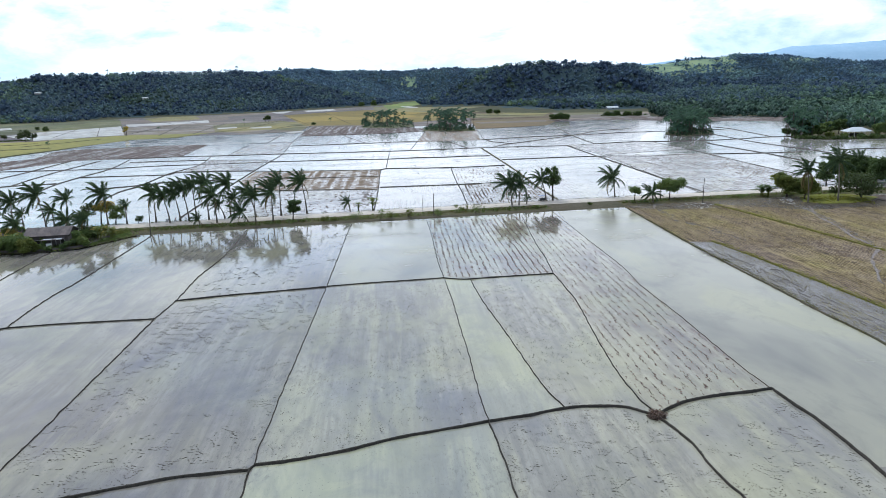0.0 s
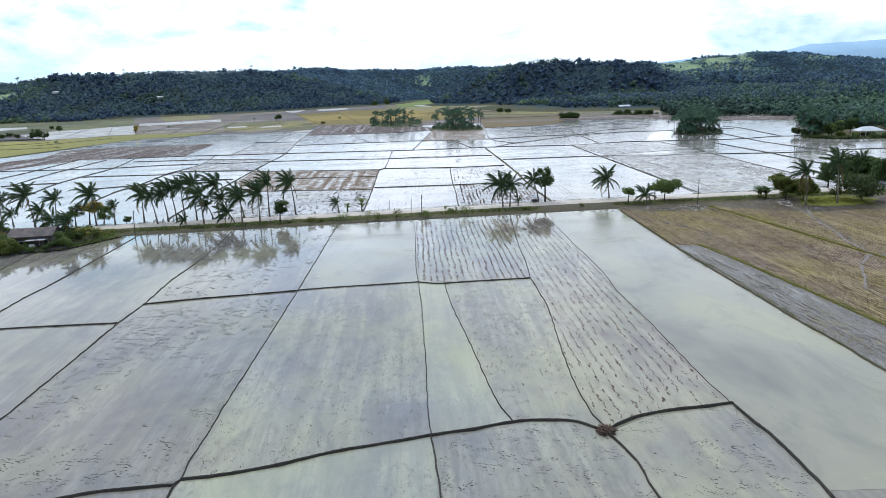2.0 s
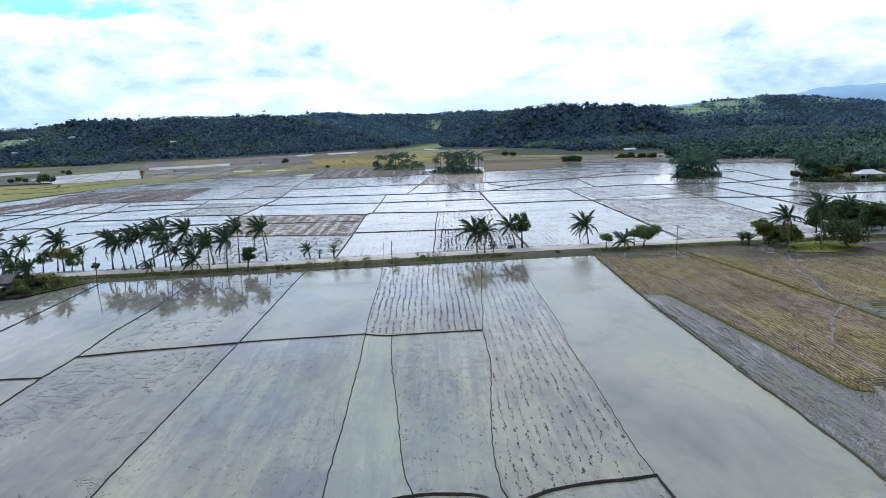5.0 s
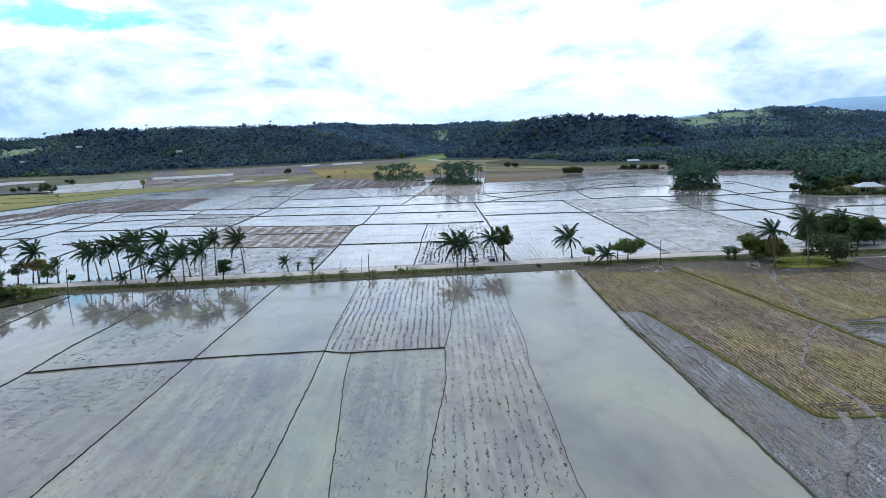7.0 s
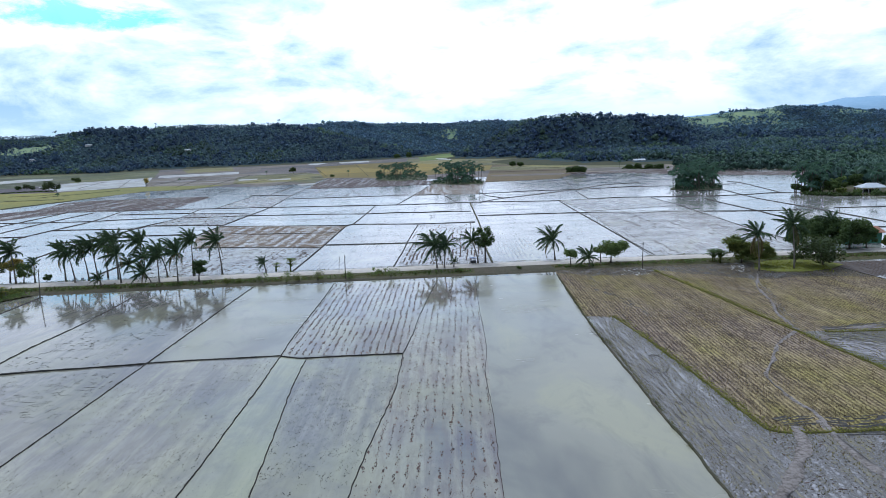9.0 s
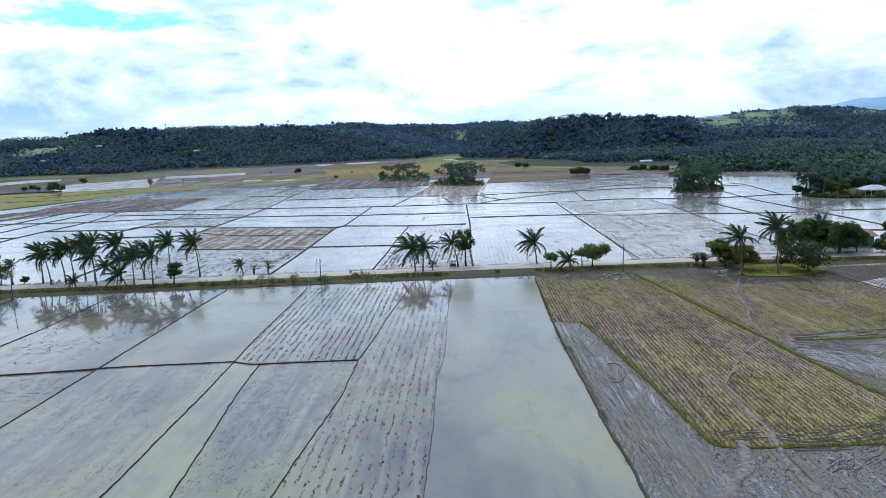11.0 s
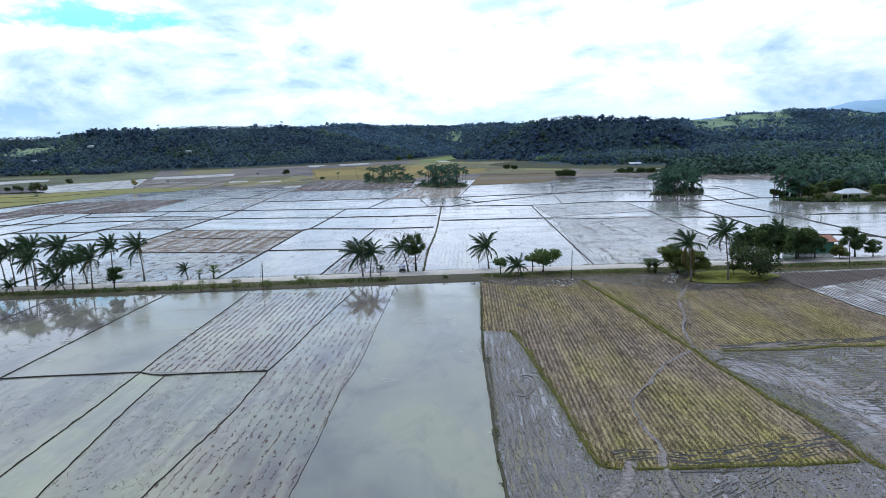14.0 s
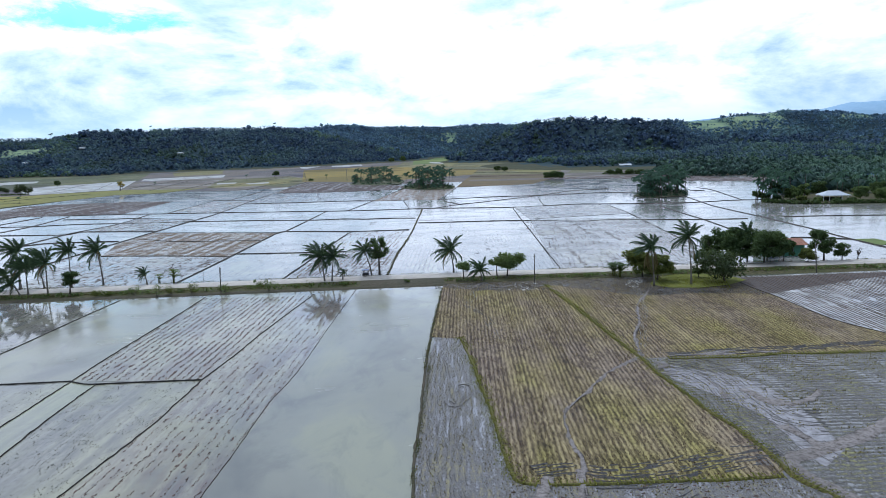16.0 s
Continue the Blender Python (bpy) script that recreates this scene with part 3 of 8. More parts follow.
def bund(points, width, height, material):
    """A low earth bank of that width and height along points, uneven along its length."""
    line = smooth_line(points, 0.28 if points[0][1] < 190 else 3.0)
    shape = ((-0.62, -0.12), (-0.42, 0.45), (-0.2, 0.92), (0.05, 1.0), (0.28, 0.8), (0.46, 0.35), (0.62, -0.12))
    verts, faces = [], []
    width *= 0.82
    seed = rng.uniform(0, 99)
    for i, p in enumerate(line):
        a = line[min(i + 1, len(line) - 1)] - line[max(i - 1, 0)]
        a.normalize()
        side = Vector((a.y, -a.x, 0))
        wob = noise.noise(p * 0.5 + Vector((seed, 0, 0)))
        wide = width * (1 + 0.3 * noise.noise(p * 0.9 + Vector((0, seed, 0))))
        for k, (u, v) in enumerate(shape):
            jag = 0.9 * noise.noise(Vector((p.x * 3.1, p.y * 3.1, k * 3.7 + seed)))
            q = p + side * (u * wide + 0.14 * wob + 0.22 * width * jag)
            q.z = height * v * (1 + 0.25 * wob + 0.3 * jag) if v > 0 else -0.06
            verts.append(q)
        if i:
            b = (i - 1) * 7
            faces += [(b + k, b + k + 1, b + k + 8, b + k + 7) for k in range(6)]
    n = len(verts)
    faces += [tuple(range(7)), tuple(range(n - 1, n - 8, -1))]
    ob = mesh_object("earth_bund", verts, faces, material, smooth=True)
    words = {GRASS_DRY: "low earth bund grown with yellow-green grass between fields", MUD_RED: "thin reddish mud bund along the open water"}
    return tagged(ob, words.get(material, "low dark wet mud bund between flooded paddies"), "bund", "paddy bunds", "structure")


FIELD_COUNT = [0]


def field(name, points, material, z, label):
    """A field's surface, a flat sheet a little above the ground."""
    FIELD_COUNT[0] += 1
    z += 0.0017 * min(FIELD_COUNT[0], 17) + 0.003 * max(0, FIELD_COUNT[0] - 17)
    bm = bmesh.new()
    f = bm.faces.new([bm.verts.new((x, y, z)) for x, y in points])
    bm.normal_update()
    if f.normal.z < 0:
        f.normal_flip()
    bmesh.ops.triangulate(bm, faces=[f])
    me = bpy.data.meshes.new(name)
    bm.to_mesh(me)
    bm.free()
    me.materials.append(material)
    return tagged(new(name, me), label, "field", "", "structure")


def inside(points, x, y):
    px, py = np.array(points).T
    hit = np.zeros(len(x), bool)
    j = len(px) - 1
    for i in range(len(px)):
        cross = ((py[i] > y) != (py[j] > y)) & (x < (px[j] - px[i]) * (y - py[i]) / (py[j] - py[i] + 1e-9) + px[i])
        hit ^= cross
        j = i
    return hit


def value_noise(x, y, cell, seed):
    """Smooth noise from 0 to 1 on a grid of that cell."""
    g = np.random.default_rng(seed).random((97, 97))
    u, v = x / cell, y / cell
    i, j = np.floor(u).astype(int), np.floor(v).astype(int)
    a, b = u - i, v - j
    a, b = a * a * (3 - 2 * a), b * b * (3 - 2 * b)
    w = lambda p, q: g[p % 97, q % 97]
    return (w(i, j) * (1 - a) + w(i + 1, j) * a) * (1 - b) + (w(i, j + 1) * (1 - a) + w(i + 1, j + 1) * a) * b


def clods(name, label, points, turn, row, step, size, material, keep=1.0, z=0.0, patchy=0.5, cell=9.0, long=1.8, tall=0.35, limit=30000, sway=0.7, bunch=0.32, stray=0.24, category="stubble"):
    """Rows of low clumps of stubble or mud in a field: many small uneven mounds in one mesh."""
    p = np.array(points)
    x0, y0 = p.min(0)
    x1, y1 = p.max(0)
    c, s = math.cos(radians(turn)), math.sin(radians(turn))
    mid = p.mean(0)
    half = math.hypot(x1 - x0, y1 - y0) / 2 + 5
    u, v = np.meshgrid(np.arange(-half, half, row), np.arange(-half, half, step))
    u, v = u.ravel(), v.ravel()
    r = np.random.default_rng(int(abs(x0) * 7 + abs(y0)) + len(points))
    u = u + r.normal(0, stray * row, len(u)) + sway * row * (value_noise(u + 400, v + 400, 5.0, 3) - 0.5)
    u = u - (mid[0] * c + mid[1] * s) % row
    v = v + r.uniform(-1.0, 1.0, len(v)) * step
    x, y = mid[0] + u * c - v * s, mid[1] + u * s + v * c
    ok = inside(points, x, y)
    grown = value_noise(x + 500, y + 500, cell, 11) * 0.6 + value_noise(x + 300, y + 700, cell / 3, 12) * 0.4
    clump = value_noise(x + 800, y + 200, max(0.75, 3.0 * step), 13)
    ok &= (grown > patchy * 0.75) & (r.random(len(x)) < keep) & (clump > bunch)
    x, y = x[ok][:limit], y[ok][:limit]
    n, k = len(x), 5
    if not n:
        return None
    w = 2 * math.pi * np.arange(k) / k
    rad = size * np.clip(r.lognormal(-0.3, 0.45, (n, 1)), 0.3, 1.7) * r.uniform(0.35, 1.4, (n, k))
    stretch = long * r.uniform(0.6, 1.4, (n, 1))
    a, b = rad * np.cos(w), rad * np.sin(w) * stretch
    ring = np.stack([x[:, None] + a * c - b * s, y[:, None] + a * s + b * c, np.full((n, k), z - 0.02)], -1)
    top = np.stack([x + r.normal(0, 0.2 * size, n), y + r.normal(0, 0.2 * size, n), z + size * tall * r.uniform(0.5, 1.4, n)], -1)[:, None, :]
    verts = np.concatenate([ring, top], 1).reshape(-1, 3)
    q = np.arange(k)
    faces = (np.stack([q, (q + 1) % k, np.full(k, k)], -1)[None] + ((k + 1) * np.arange(n))[:, None, None]).reshape(-1, 3).tolist()
    ob = mesh_object(name, verts, faces, material)
    return tagged(ob, label, category, "", "stuff")


def row_places(points, turn, row, step, loose, seed):
    """Places along loose rows inside a field, and how thickly each row stands."""
    p = np.array(points)
    mid = p.mean(0)
    half = np.hypot(*(p.max(0) - p.min(0))) / 2 + 2
    c, s = math.cos(radians(turn)), math.sin(radians(turn))
    u, v = np.meshgrid(np.arange(-half, half, row), np.arange(-half, half, step))
    u, v = u.ravel(), v.ravel()
    r = np.random.default_rng(seed)
    thick = value_noise(np.round(u / row) * 1.0 + 300, v / 14 + 300, 1.0, seed + 1)
    u = u + r.normal(0, loose * row, len(u)) + 0.5 * row * (value_noise(u + 400, v + 400, 6.0, 3) - 0.5)
    v = v + r.uniform(-0.9, 0.9, len(v)) * step
    x, y = mid[0] + u * c - v * s, mid[1] + u * s + v * c
    ok = inside(points, x, y)
    return x[ok], y[ok], thick[ok], r


def tufts(name, label, points, turn, row, step, size, material, bare=0.35, z=0.1, loose=0.16, cell=7.0, limit=80000, seed=1):
    """Rows of cut straw: each tuft three upright blades that lean apart, in one mesh."""
    x, y, thick, r = row_places(points, turn, row, step, loose, seed)
    grown = 0.5 * value_noise(x + 500, y + 500, cell, seed + 2) + 0.2 * value_noise(x + 100, y + 300, 1.3, seed + 3) + 0.3 * thick
    ok = grown + r.normal(0, 0.08, len(x)) > bare
    x, y = x[ok][:limit], y[ok][:limit]
    n, k = len(x), 3
    a = (2 * math.pi * np.arange(k) / k)[None] + r.uniform(0, 6.28, (n, 1))
    big = size * np.clip(r.lognormal(0, 0.4, (n, 1)), 0.4, 2.0)
    way = np.stack([np.cos(a), np.sin(a), np.zeros_like(a)], -1)
    side = np.stack([-np.sin(a), np.cos(a), np.zeros_like(a)], -1)
    base = np.stack([x, y, np.full(n, z - 0.02)], -1)[:, None, :]
    up_ = np.array([0, 0, 1.0])
    lean = way * (big * r.uniform(0.3, 1.1, (n, k)))[..., None] + up_ * (big * r.uniform(0.7, 1.5, (n, k)))[..., None]
    wide = side * (big * 0.5)[..., None]
    tri = np.stack([base - wide, base + wide, base + lean], 2)
    faces = np.arange(n * k * 3).reshape(-1, 3).tolist()
    return tagged(mesh_object(name, tri.reshape(-1, 3), faces, material), label, "stubble", "", "stuff")


def furrows(name, label, points, turn, row, width, height, material, z=0.03, gap=0.25, seed=1, step=0.8):
    """Long low ridges of mud side by side in a field, broken here and there, in one mesh."""
    p = np.array(points)
    mid = p.mean(0)
    half = np.hypot(*(p.max(0) - p.min(0))) / 2 + 2
    c, s = math.cos(radians(turn)), math.sin(radians(turn))
    r = np.random.default_rng(seed)
    verts, faces, o = [], [], 0
    v = np.arange(-half, half, step)
    for u0 in np.arange(-half, half, row):
        u = u0 + 0.35 * row * (value_noise(np.full(len(v), u0 + 300), v + 300, 7.0, seed) - 0.5) + r.normal(0, 0.05 * row, len(v)) + r.normal(0, 0.08 * row)
        x, y = mid[0] + u * c - v * s, mid[1] + u * s + v * c
        lie = value_noise(np.full(len(v), u0 * 3.1 + 200), v + 500, 2.5, seed + 5) * 0.6 + value_noise(x + 500, y + 500, 9.0, seed + 6) * 0.4
        on = inside(points, x, y) & (lie > gap)
        w = width * r.uniform(0.6, 1.3, len(v))
        h = height * (0.5 + lie)
        line = np.stack([np.stack([x - w * c, y - w * s, np.full(len(v), z - 0.02)], -1), np.stack([x, y, z + h], -1), np.stack([x + w * c, y + w * s, np.full(len(v), z - 0.02)], -1)], 1)
        both = np.where(on[:-1] & on[1:])[0]
        if not len(both):
            continue
        verts.append(line.reshape(-1, 3))
        b = o + 3 * both
        faces += np.concatenate([np.stack([b, b + 1, b + 4, b + 3], -1), np.stack([b + 1, b + 2, b + 5, b + 4], -1)]).tolist()
        o += 3 * len(v)
    v, f = np.concatenate(verts), np.array(faces)
    used, f = np.unique(f, return_inverse=True)
    return tagged(mesh_object(name, v[used], f.reshape(-1, 4).tolist(), material), label, "mud ridges", "", "stuff")


def ruts(label, points, count, spread, seed, material, width=0.10, height=0.07, z=0.09):
    """Broken ridges of mud thrown up by wheels, side by side along a line, in one mesh."""
    r = np.random.default_rng(seed)
    line = smooth_line(points, 0.35)
    verts, faces = [], []
    for k in range(count):
        off = spread * ((k + 0.5) / count * 2 - 1) + r.normal(0, 0.06)
        phase = r.uniform(0, 50)
        last = None
        for i in range(1, len(line) - 1):
            p = line[i]
            a = (line[i + 1] - line[i - 1]).normalized()
            side = Vector((a.y, -a.x, 0))
            lie = noise.noise(Vector((i * 0.16, phase, 0))) + 0.12 * r.normal()
            if lie < 0.0:
                last = None
                continue
            c = p + side * (off * (1 + 0.25 * noise.noise(Vector((i * 0.04, phase + 9, 0)))) + 0.25 * lie)
            w = width * (0.6 + 0.8 * r.random())
            o = len(verts)
            verts += [c - side * w + Vector((0, 0, z - 0.05)), c + Vector((0, 0, z + height * (0.4 + lie + 0.4 * r.random()))), c + side * w + Vector((0, 0, z - 0.05))]
            if last is not None:
                faces += [(last, last + 1, o + 1, o), (last + 1, last + 2, o + 2, o + 1)]
            last = o
    return tagged(mesh_object("mud_ridges", verts, faces, material), label, "mud ridges", "", "stuff")


# ---- ground, hills and road ----
RIDGES = (  # crest lines: x, y, height; half-width
    (((-2600, 1500, 60), (-1700, 1560, 62), (-844, 1600, 63), (-720, 1600, 76), (-480, 1650, 78), (-360, 1800, 79), (-330, 2100, 92), (-165, 2500, 110), (37, 2600, 102), (158, 2600, 100), (342, 2600, 98), (900, 2800, 100)), 390),
    (((250, 1450, 64), (281, 1450, 70), (323, 1450, 72), (353, 1450, 65), (413, 1450, 63), (473, 1450, 60), (530, 1450, 38), (582, 1450, 34), (652, 1450, 26), (704, 1450, 20), (828, 1450, 16), (1038, 1450, 14)), 205),
    (((640, 2150, 62), (837, 2250, 92), (900, 2250, 93), (990, 2250, 99), (1084, 2250, 104), (1169, 2250, 103), (1274, 2250, 102), (1341, 2250, 101), (1409, 2250, 91), (1467, 2250, 86), (1600, 2250, 79), (2000, 2200, 80), (2600, 2000, 80)), 420),
    (((420, 1050, 10), (800, 950, 22), (1200, 900, 28), (2000, 800, 40)), 330),
)


def crest(x, y, line, half):
    """Height that one ridge gives at x, y."""
    best = np.zeros_like(x)
    for (ax, ay, ah), (bx, by, bh) in zip(line, line[1:]):
        dx, dy = bx - ax, by - ay
        t = np.clip(((x - ax) * dx + (y - ay) * dy) / (dx * dx + dy * dy), 0, 1)
        d = np.hypot(x - ax - t * dx, y - ay - t * dy)
        s = np.clip(1 - d / half, 0, 1)
        h = (ah + t * (bh - ah)) * s * s * (3 - 2 * s)
        best = np.maximum(best, h)
    return best


def land_height(x, y):
    x, y = np.asarray(x, float), np.asarray(y, float)
    h = np.zeros_like(x)
    for line, half in RIDGES:
        h = np.maximum(h, crest(x, y, line, half))
    rough = value_noise(x + 9000, y + 9000, 130, 21) - 0.5 + 0.5 * (value_noise(x + 9000, y + 9000, 45, 22) - 0.5)
    part_way = np.clip(h / 80, 0, 1)
    gully = value_noise(x + 5000, y * 0.35 + 7000, 95, 23) - 0.5
    return h * (1 + np.where((x > 640) & (y > 1700), 0.05, 0.12) * rough) + np.minimum(h, 10) * 0.8 * rough + 60 * gully * part_way * (1 - part_way) - 0.05


xs = np.unique(np.concatenate([np.linspace(-3000, -700, 40), np.linspace(-700, 1300, 110), np.linspace(1300, 4600, 40)]))
ys = np.unique(np.concatenate([np.linspace(-600, 500, 12), np.linspace(500, 2900, 110), np.linspace(2900, 4700, 14)]))
gx, gy = np.meshgrid(xs, ys)
gz = land_height(gx, gy)
nx = len(xs)
gverts = np.stack([gx, gy, gz], -1).reshape(-1, 3)
gfaces = [(j * nx + i, j * nx + i + 1, (j + 1) * nx + i + 1, (j + 1) * nx + i) for j in range(len(ys) - 1) for i in range(nx - 1)]
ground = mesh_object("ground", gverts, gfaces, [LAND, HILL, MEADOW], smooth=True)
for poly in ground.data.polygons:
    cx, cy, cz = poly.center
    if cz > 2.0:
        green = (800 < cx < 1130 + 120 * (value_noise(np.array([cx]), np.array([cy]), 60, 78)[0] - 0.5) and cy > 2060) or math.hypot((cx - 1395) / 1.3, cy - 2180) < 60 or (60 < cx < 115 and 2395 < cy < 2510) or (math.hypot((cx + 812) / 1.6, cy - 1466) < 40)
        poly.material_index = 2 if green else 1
tagged(ground, "wide plain of fallow land rising to low wooded hills", "ground", "", "structure")

# far mountains, their blue haze painted in the base colour
mx = np.linspace(700, 4800, 70)
crest_h = np.interp(mx, (700, 1000, 1444, 1710, 1874, 2135, 2201, 2282, 2363, 2528, 2677, 2753, 3100, 4800), (60, 100, 138, 156, 162, 182, 181, 197, 212, 214, 219, 226, 240, 330))
crest_h = crest_h + 6 * (value_noise(mx, mx * 0, 160, 31) - 0.5) + 7 * (value_noise(mx, mx * 0, 50, 32) - 0.5)
mverts, mfaces = [], []
for k, (yy, share) in enumerate(((3500, 0.0), (3620, 0.35), (3760, 0.72), (3900, 1.0), (4200, 0.0))):
    for i, x in enumerate(mx):
        mverts.append((x, yy + 60 * (value_noise(np.array([x]), np.array([yy]), 150, 33)[0] - 0.5), crest_h[i] * share - 1))
    if k:
        mfaces += [((k - 1) * 70 + i, (k - 1) * 70 + i + 1, k * 70 + i + 1, k * 70 + i) for i in range(69)]
tagged(mesh_object("backdrop", mverts, mfaces, RIDGE, smooth=True), "distant mountain range under the clouds, blue haze put into its colour", "mountains", "", "structure")

# flood water of the plain on both sides of the road
field("water", [(-400, -60), (140, -60), (140, 176), (60, 174), (0, 170), (-70, 166), (-160, 163), (-400, 160)], WATER_MUD, 0.0, "flood water over levelled paddies before the road")
field('water', [(-264.9, 415), (-237.4, 434.1), (-226, 490.2), (-218.3, 623.3), (-85.7, 715.1), (-21.3, 690), (30.4, 640), (74.7, 690), (145.1, 660), (258.4, 678.2), (349.4, 575.8), (229.8, 361.8), (226.6, 341.4), (263.5, 328.7), (290.4, 319.4), (420, 191), (175, 190.5), (110, 190.5), (60, 188.5), (30, 187), (-20, 184.5), (-70, 183), (-160, 180), (-300, 176)], WATER_FAR, 0.0, 'bright flood water over the wide paddies beyond the road')

ROAD = [(-420, 165), (-250, 172), (-150, 175.5), (-70, 177.6), (-20, 180.2), (30, 183.6), (90, 186.4), (110, 186.9), (175, 187.6), (300, 188), (520, 188)]


def strip(name, line, profile, material, label, step=2.0, wobble=0.0, category="road"):
    """A long strip along a line. profile: offsets to the near side and heights."""
    pts = smooth_line(line, step)
    verts, faces = [], []
    n = len(profile)
    for i, p in enumerate(pts):
        a = pts[min(i + 1, len(pts) - 1)] - pts[max(i - 1, 0)]
        a.normalize()
        side = Vector((a.y, -a.x, 0))
        for k, (u, h) in enumerate(profile):
            edge = wobble * noise.noise(Vector((p.x * 0.21, p.y * 0.21, k * 5.1))) + 0.5 * wobble * noise.noise(Vector((p.x * 0.9, p.y, k * 3.3)))
            q = p + side * (u + edge * (1 if k in (0, n - 1) else 0.6))
            q.z = h + (0.3 * wobble * noise.noise(Vector((p.x * 0.7, p.y, k * 2.0))) * 0.4 if 0 < k < n - 1 else 0)
            verts.append(q)
        if i:
            b = (i - 1) * n
            faces += [(b + k, b + k + 1, b + n + k + 1, b + n + k) for k in range(n - 1)]
    ob = mesh_object(name, verts, faces, material, smooth=True)
    return tagged(ob, label, category, "", "structure")


strip("verge", ROAD, ((-4.6, -0.1), (-3.6, 0.25), (-2.6, 0.34), (2.6, 0.34), (5.0, 0.36), (8.0, 0.30), (9.4, 0.12), (10.2, -0.1)), VERGE, "grassy earth embankment that carries the road", 1.6, 0.7, "verge")
strip("road", ROAD, ((-2.9, 0.30), (-2.75, 0.40), (0.0, 0.43), (2.75, 0.40), (2.9, 0.30)), CONCRETE, "pale concrete country road with dusty edges", 3.0, 0.06)
strip("bank", [(-420, 155.5), (-150, 165), (-70, 167.2), (-20, 170), (30, 173), (62, 174.8)], ((-0.9, 0.28), (-0.2, 0.30), (0.5, 0.12), (1.0, -0.1)), BANK, "dark muddy bank along the flooded paddies", 1.2, 0.35, "bank")

# paddy bunds between the near fields
bund([(-31.6, 51.7), (-28.8, 52.3), (-24.9, 53.2), (-21.3, 54.1), (-17.6, 54.4), (-14.7, 54.5)], 0.23, 0.26, MUD_DARK)
bund([(-14.4, 55.2), (-10.9, 55.6), (-7.1, 56.4), (-4.2, 57.4), (-1.2, 58.4), (2.8, 59.2), (7.5, 60.3), (11.6, 61), (15.8, 62), (19.2, 61.9), (21.6, 61.3), (23.1, 60), (23.8, 59.2)], 0.26, 0.3, MUD_DARK)
bund([(24.5, 59.5), (25.8, 60.5), (28, 61.6), (30.3, 62.2), (32.6, 62.6), (34.6, 62.7), (38.2, 63.2)], 0.28, 0.32, MUD_DARK)
bund([(38.2, 63.2), (38.4, 59.8), (38.7, 56.1), (38.6, 51.1), (38.3, 46.4), (37.8, 43.3)], 0.22, 0.32, MUD_DARK)
bund([(38.2, 63.2), (38.1, 69.2), (38.4, 79.3), (38.7, 89.2), (38.8, 102.3), (39.9, 115.7), (40.3, 140.7), (41, 171.9)], 0.09, 0.1, MUD_RED)
bund([(24.1, 58.8), (24.5, 57.4), (24.9, 55.1), (25.2, 53), (25, 50.2), (25.2, 47), (25.5, 45.2), (25.4, 43.8)], 0.2, 0.25, MUD_DARK)
bund([(7.5, 60.3), (7.6, 58.5), (7.7, 56.1), (7.8, 53.6), (7.8, 49.9), (7.8, 47.5), (7.7, 45.7)], 0.18, 0.24, MUD_DARK)
bund([(7.5, 113.3), (7.6, 106.7), (7.7, 99.2), (7.6, 87.9), (7.6, 78.7), (7.4, 67.8), (7.4, 63.1), (7.5, 60.4)], 0.13, 0.17, MUD_DARK)
bund([(11.9, 112), (12.2, 101.1), (12.8, 92.6), (13.4, 85.3), (14.1, 74.4), (14.6, 67.9), (15.1, 64.6), (15.7, 62)], 0.13, 0.17, MUD_DARK)
bund([(26.7, 112.4), (26.6, 104.3), (26.4, 96.9), (25.6, 89.1), (24.7, 81), (24.1, 74.6), (23.7, 68.6), (23.7, 63.3), (24.1, 60)], 0.13, 0.17, MUD_DARK)
bund([(26.7, 112.4), (28, 124.7), (28.7, 135.5), (30.4, 152.6), (32.1, 168.4)], 0.13, 0.17, MUD_DARK)
bund([(7.5, 113.3), (9.7, 112.1), (11.9, 111.7), (15.7, 112), (26.7, 112.4)], 0.16, 0.22, MUD_DARK)
bund([(7.5, 113.3), (7.3, 124.6), (7.5, 139.2), (7.7, 154.1), (7.6, 168.4)], 0.13, 0.17, MUD_DARK)
bund([(-12.8, 111.9), (-6.9, 112.5), (-1, 112.8), (7.5, 113.3)], 0.17, 0.22, MUD_DARK)
bund([(-12.8, 111.9), (-12.5, 124.4), (-12.1, 138.3), (-11.8, 153.6), (-11.3, 167.8)], 0.13, 0.17, MUD_DARK)
bund([(-12.8, 111.9), (-13.2, 98.6), (-13.6, 86.6), (-13.9, 77.5), (-14.2, 70.7), (-14.3, 64.8), (-14.5, 60.1), (-14.4, 55.2)], 0.12, 0.16, MUD_DARK)
bund([(-14.4, 55.1), (-14.7, 54.5), (-14.6, 53), (-14.6, 50.4), (-14.7, 48.6)], 0.17, 0.22, MUD_DARK)
bund([(-36.9, 108.1), (-28.7, 109.6), (-20.9, 110.5), (-12.8, 111.6)], 0.18, 0.26, MUD_DARK)
bund([(-36.9, 166.2), (-36.1, 139.4), (-37.1, 122.9), (-36.8, 108.3), (-37.3, 99.2), (-37.2, 86.8), (-37.2, 77.3), (-37.2, 68.1), (-37.2, 62.2), (-37.3, 57.6), (-37.5, 52.7)], 0.12, 0.16, MUD_DARK)
bund([(-63.4, 97.7), (-59.1, 98.4), (-58.2, 98.8), (-51.4, 99.3), (-44.2, 99.3), (-37.3, 99.2)], 0.17, 0.22, MUD_DARK)
bund([(-59.2, 164.7), (-59, 149.7), (-58.9, 124.9), (-59.4, 115.4), (-59.1, 106.5), (-58.5, 98.8)], 0.12, 0.15, MUD_DARK)
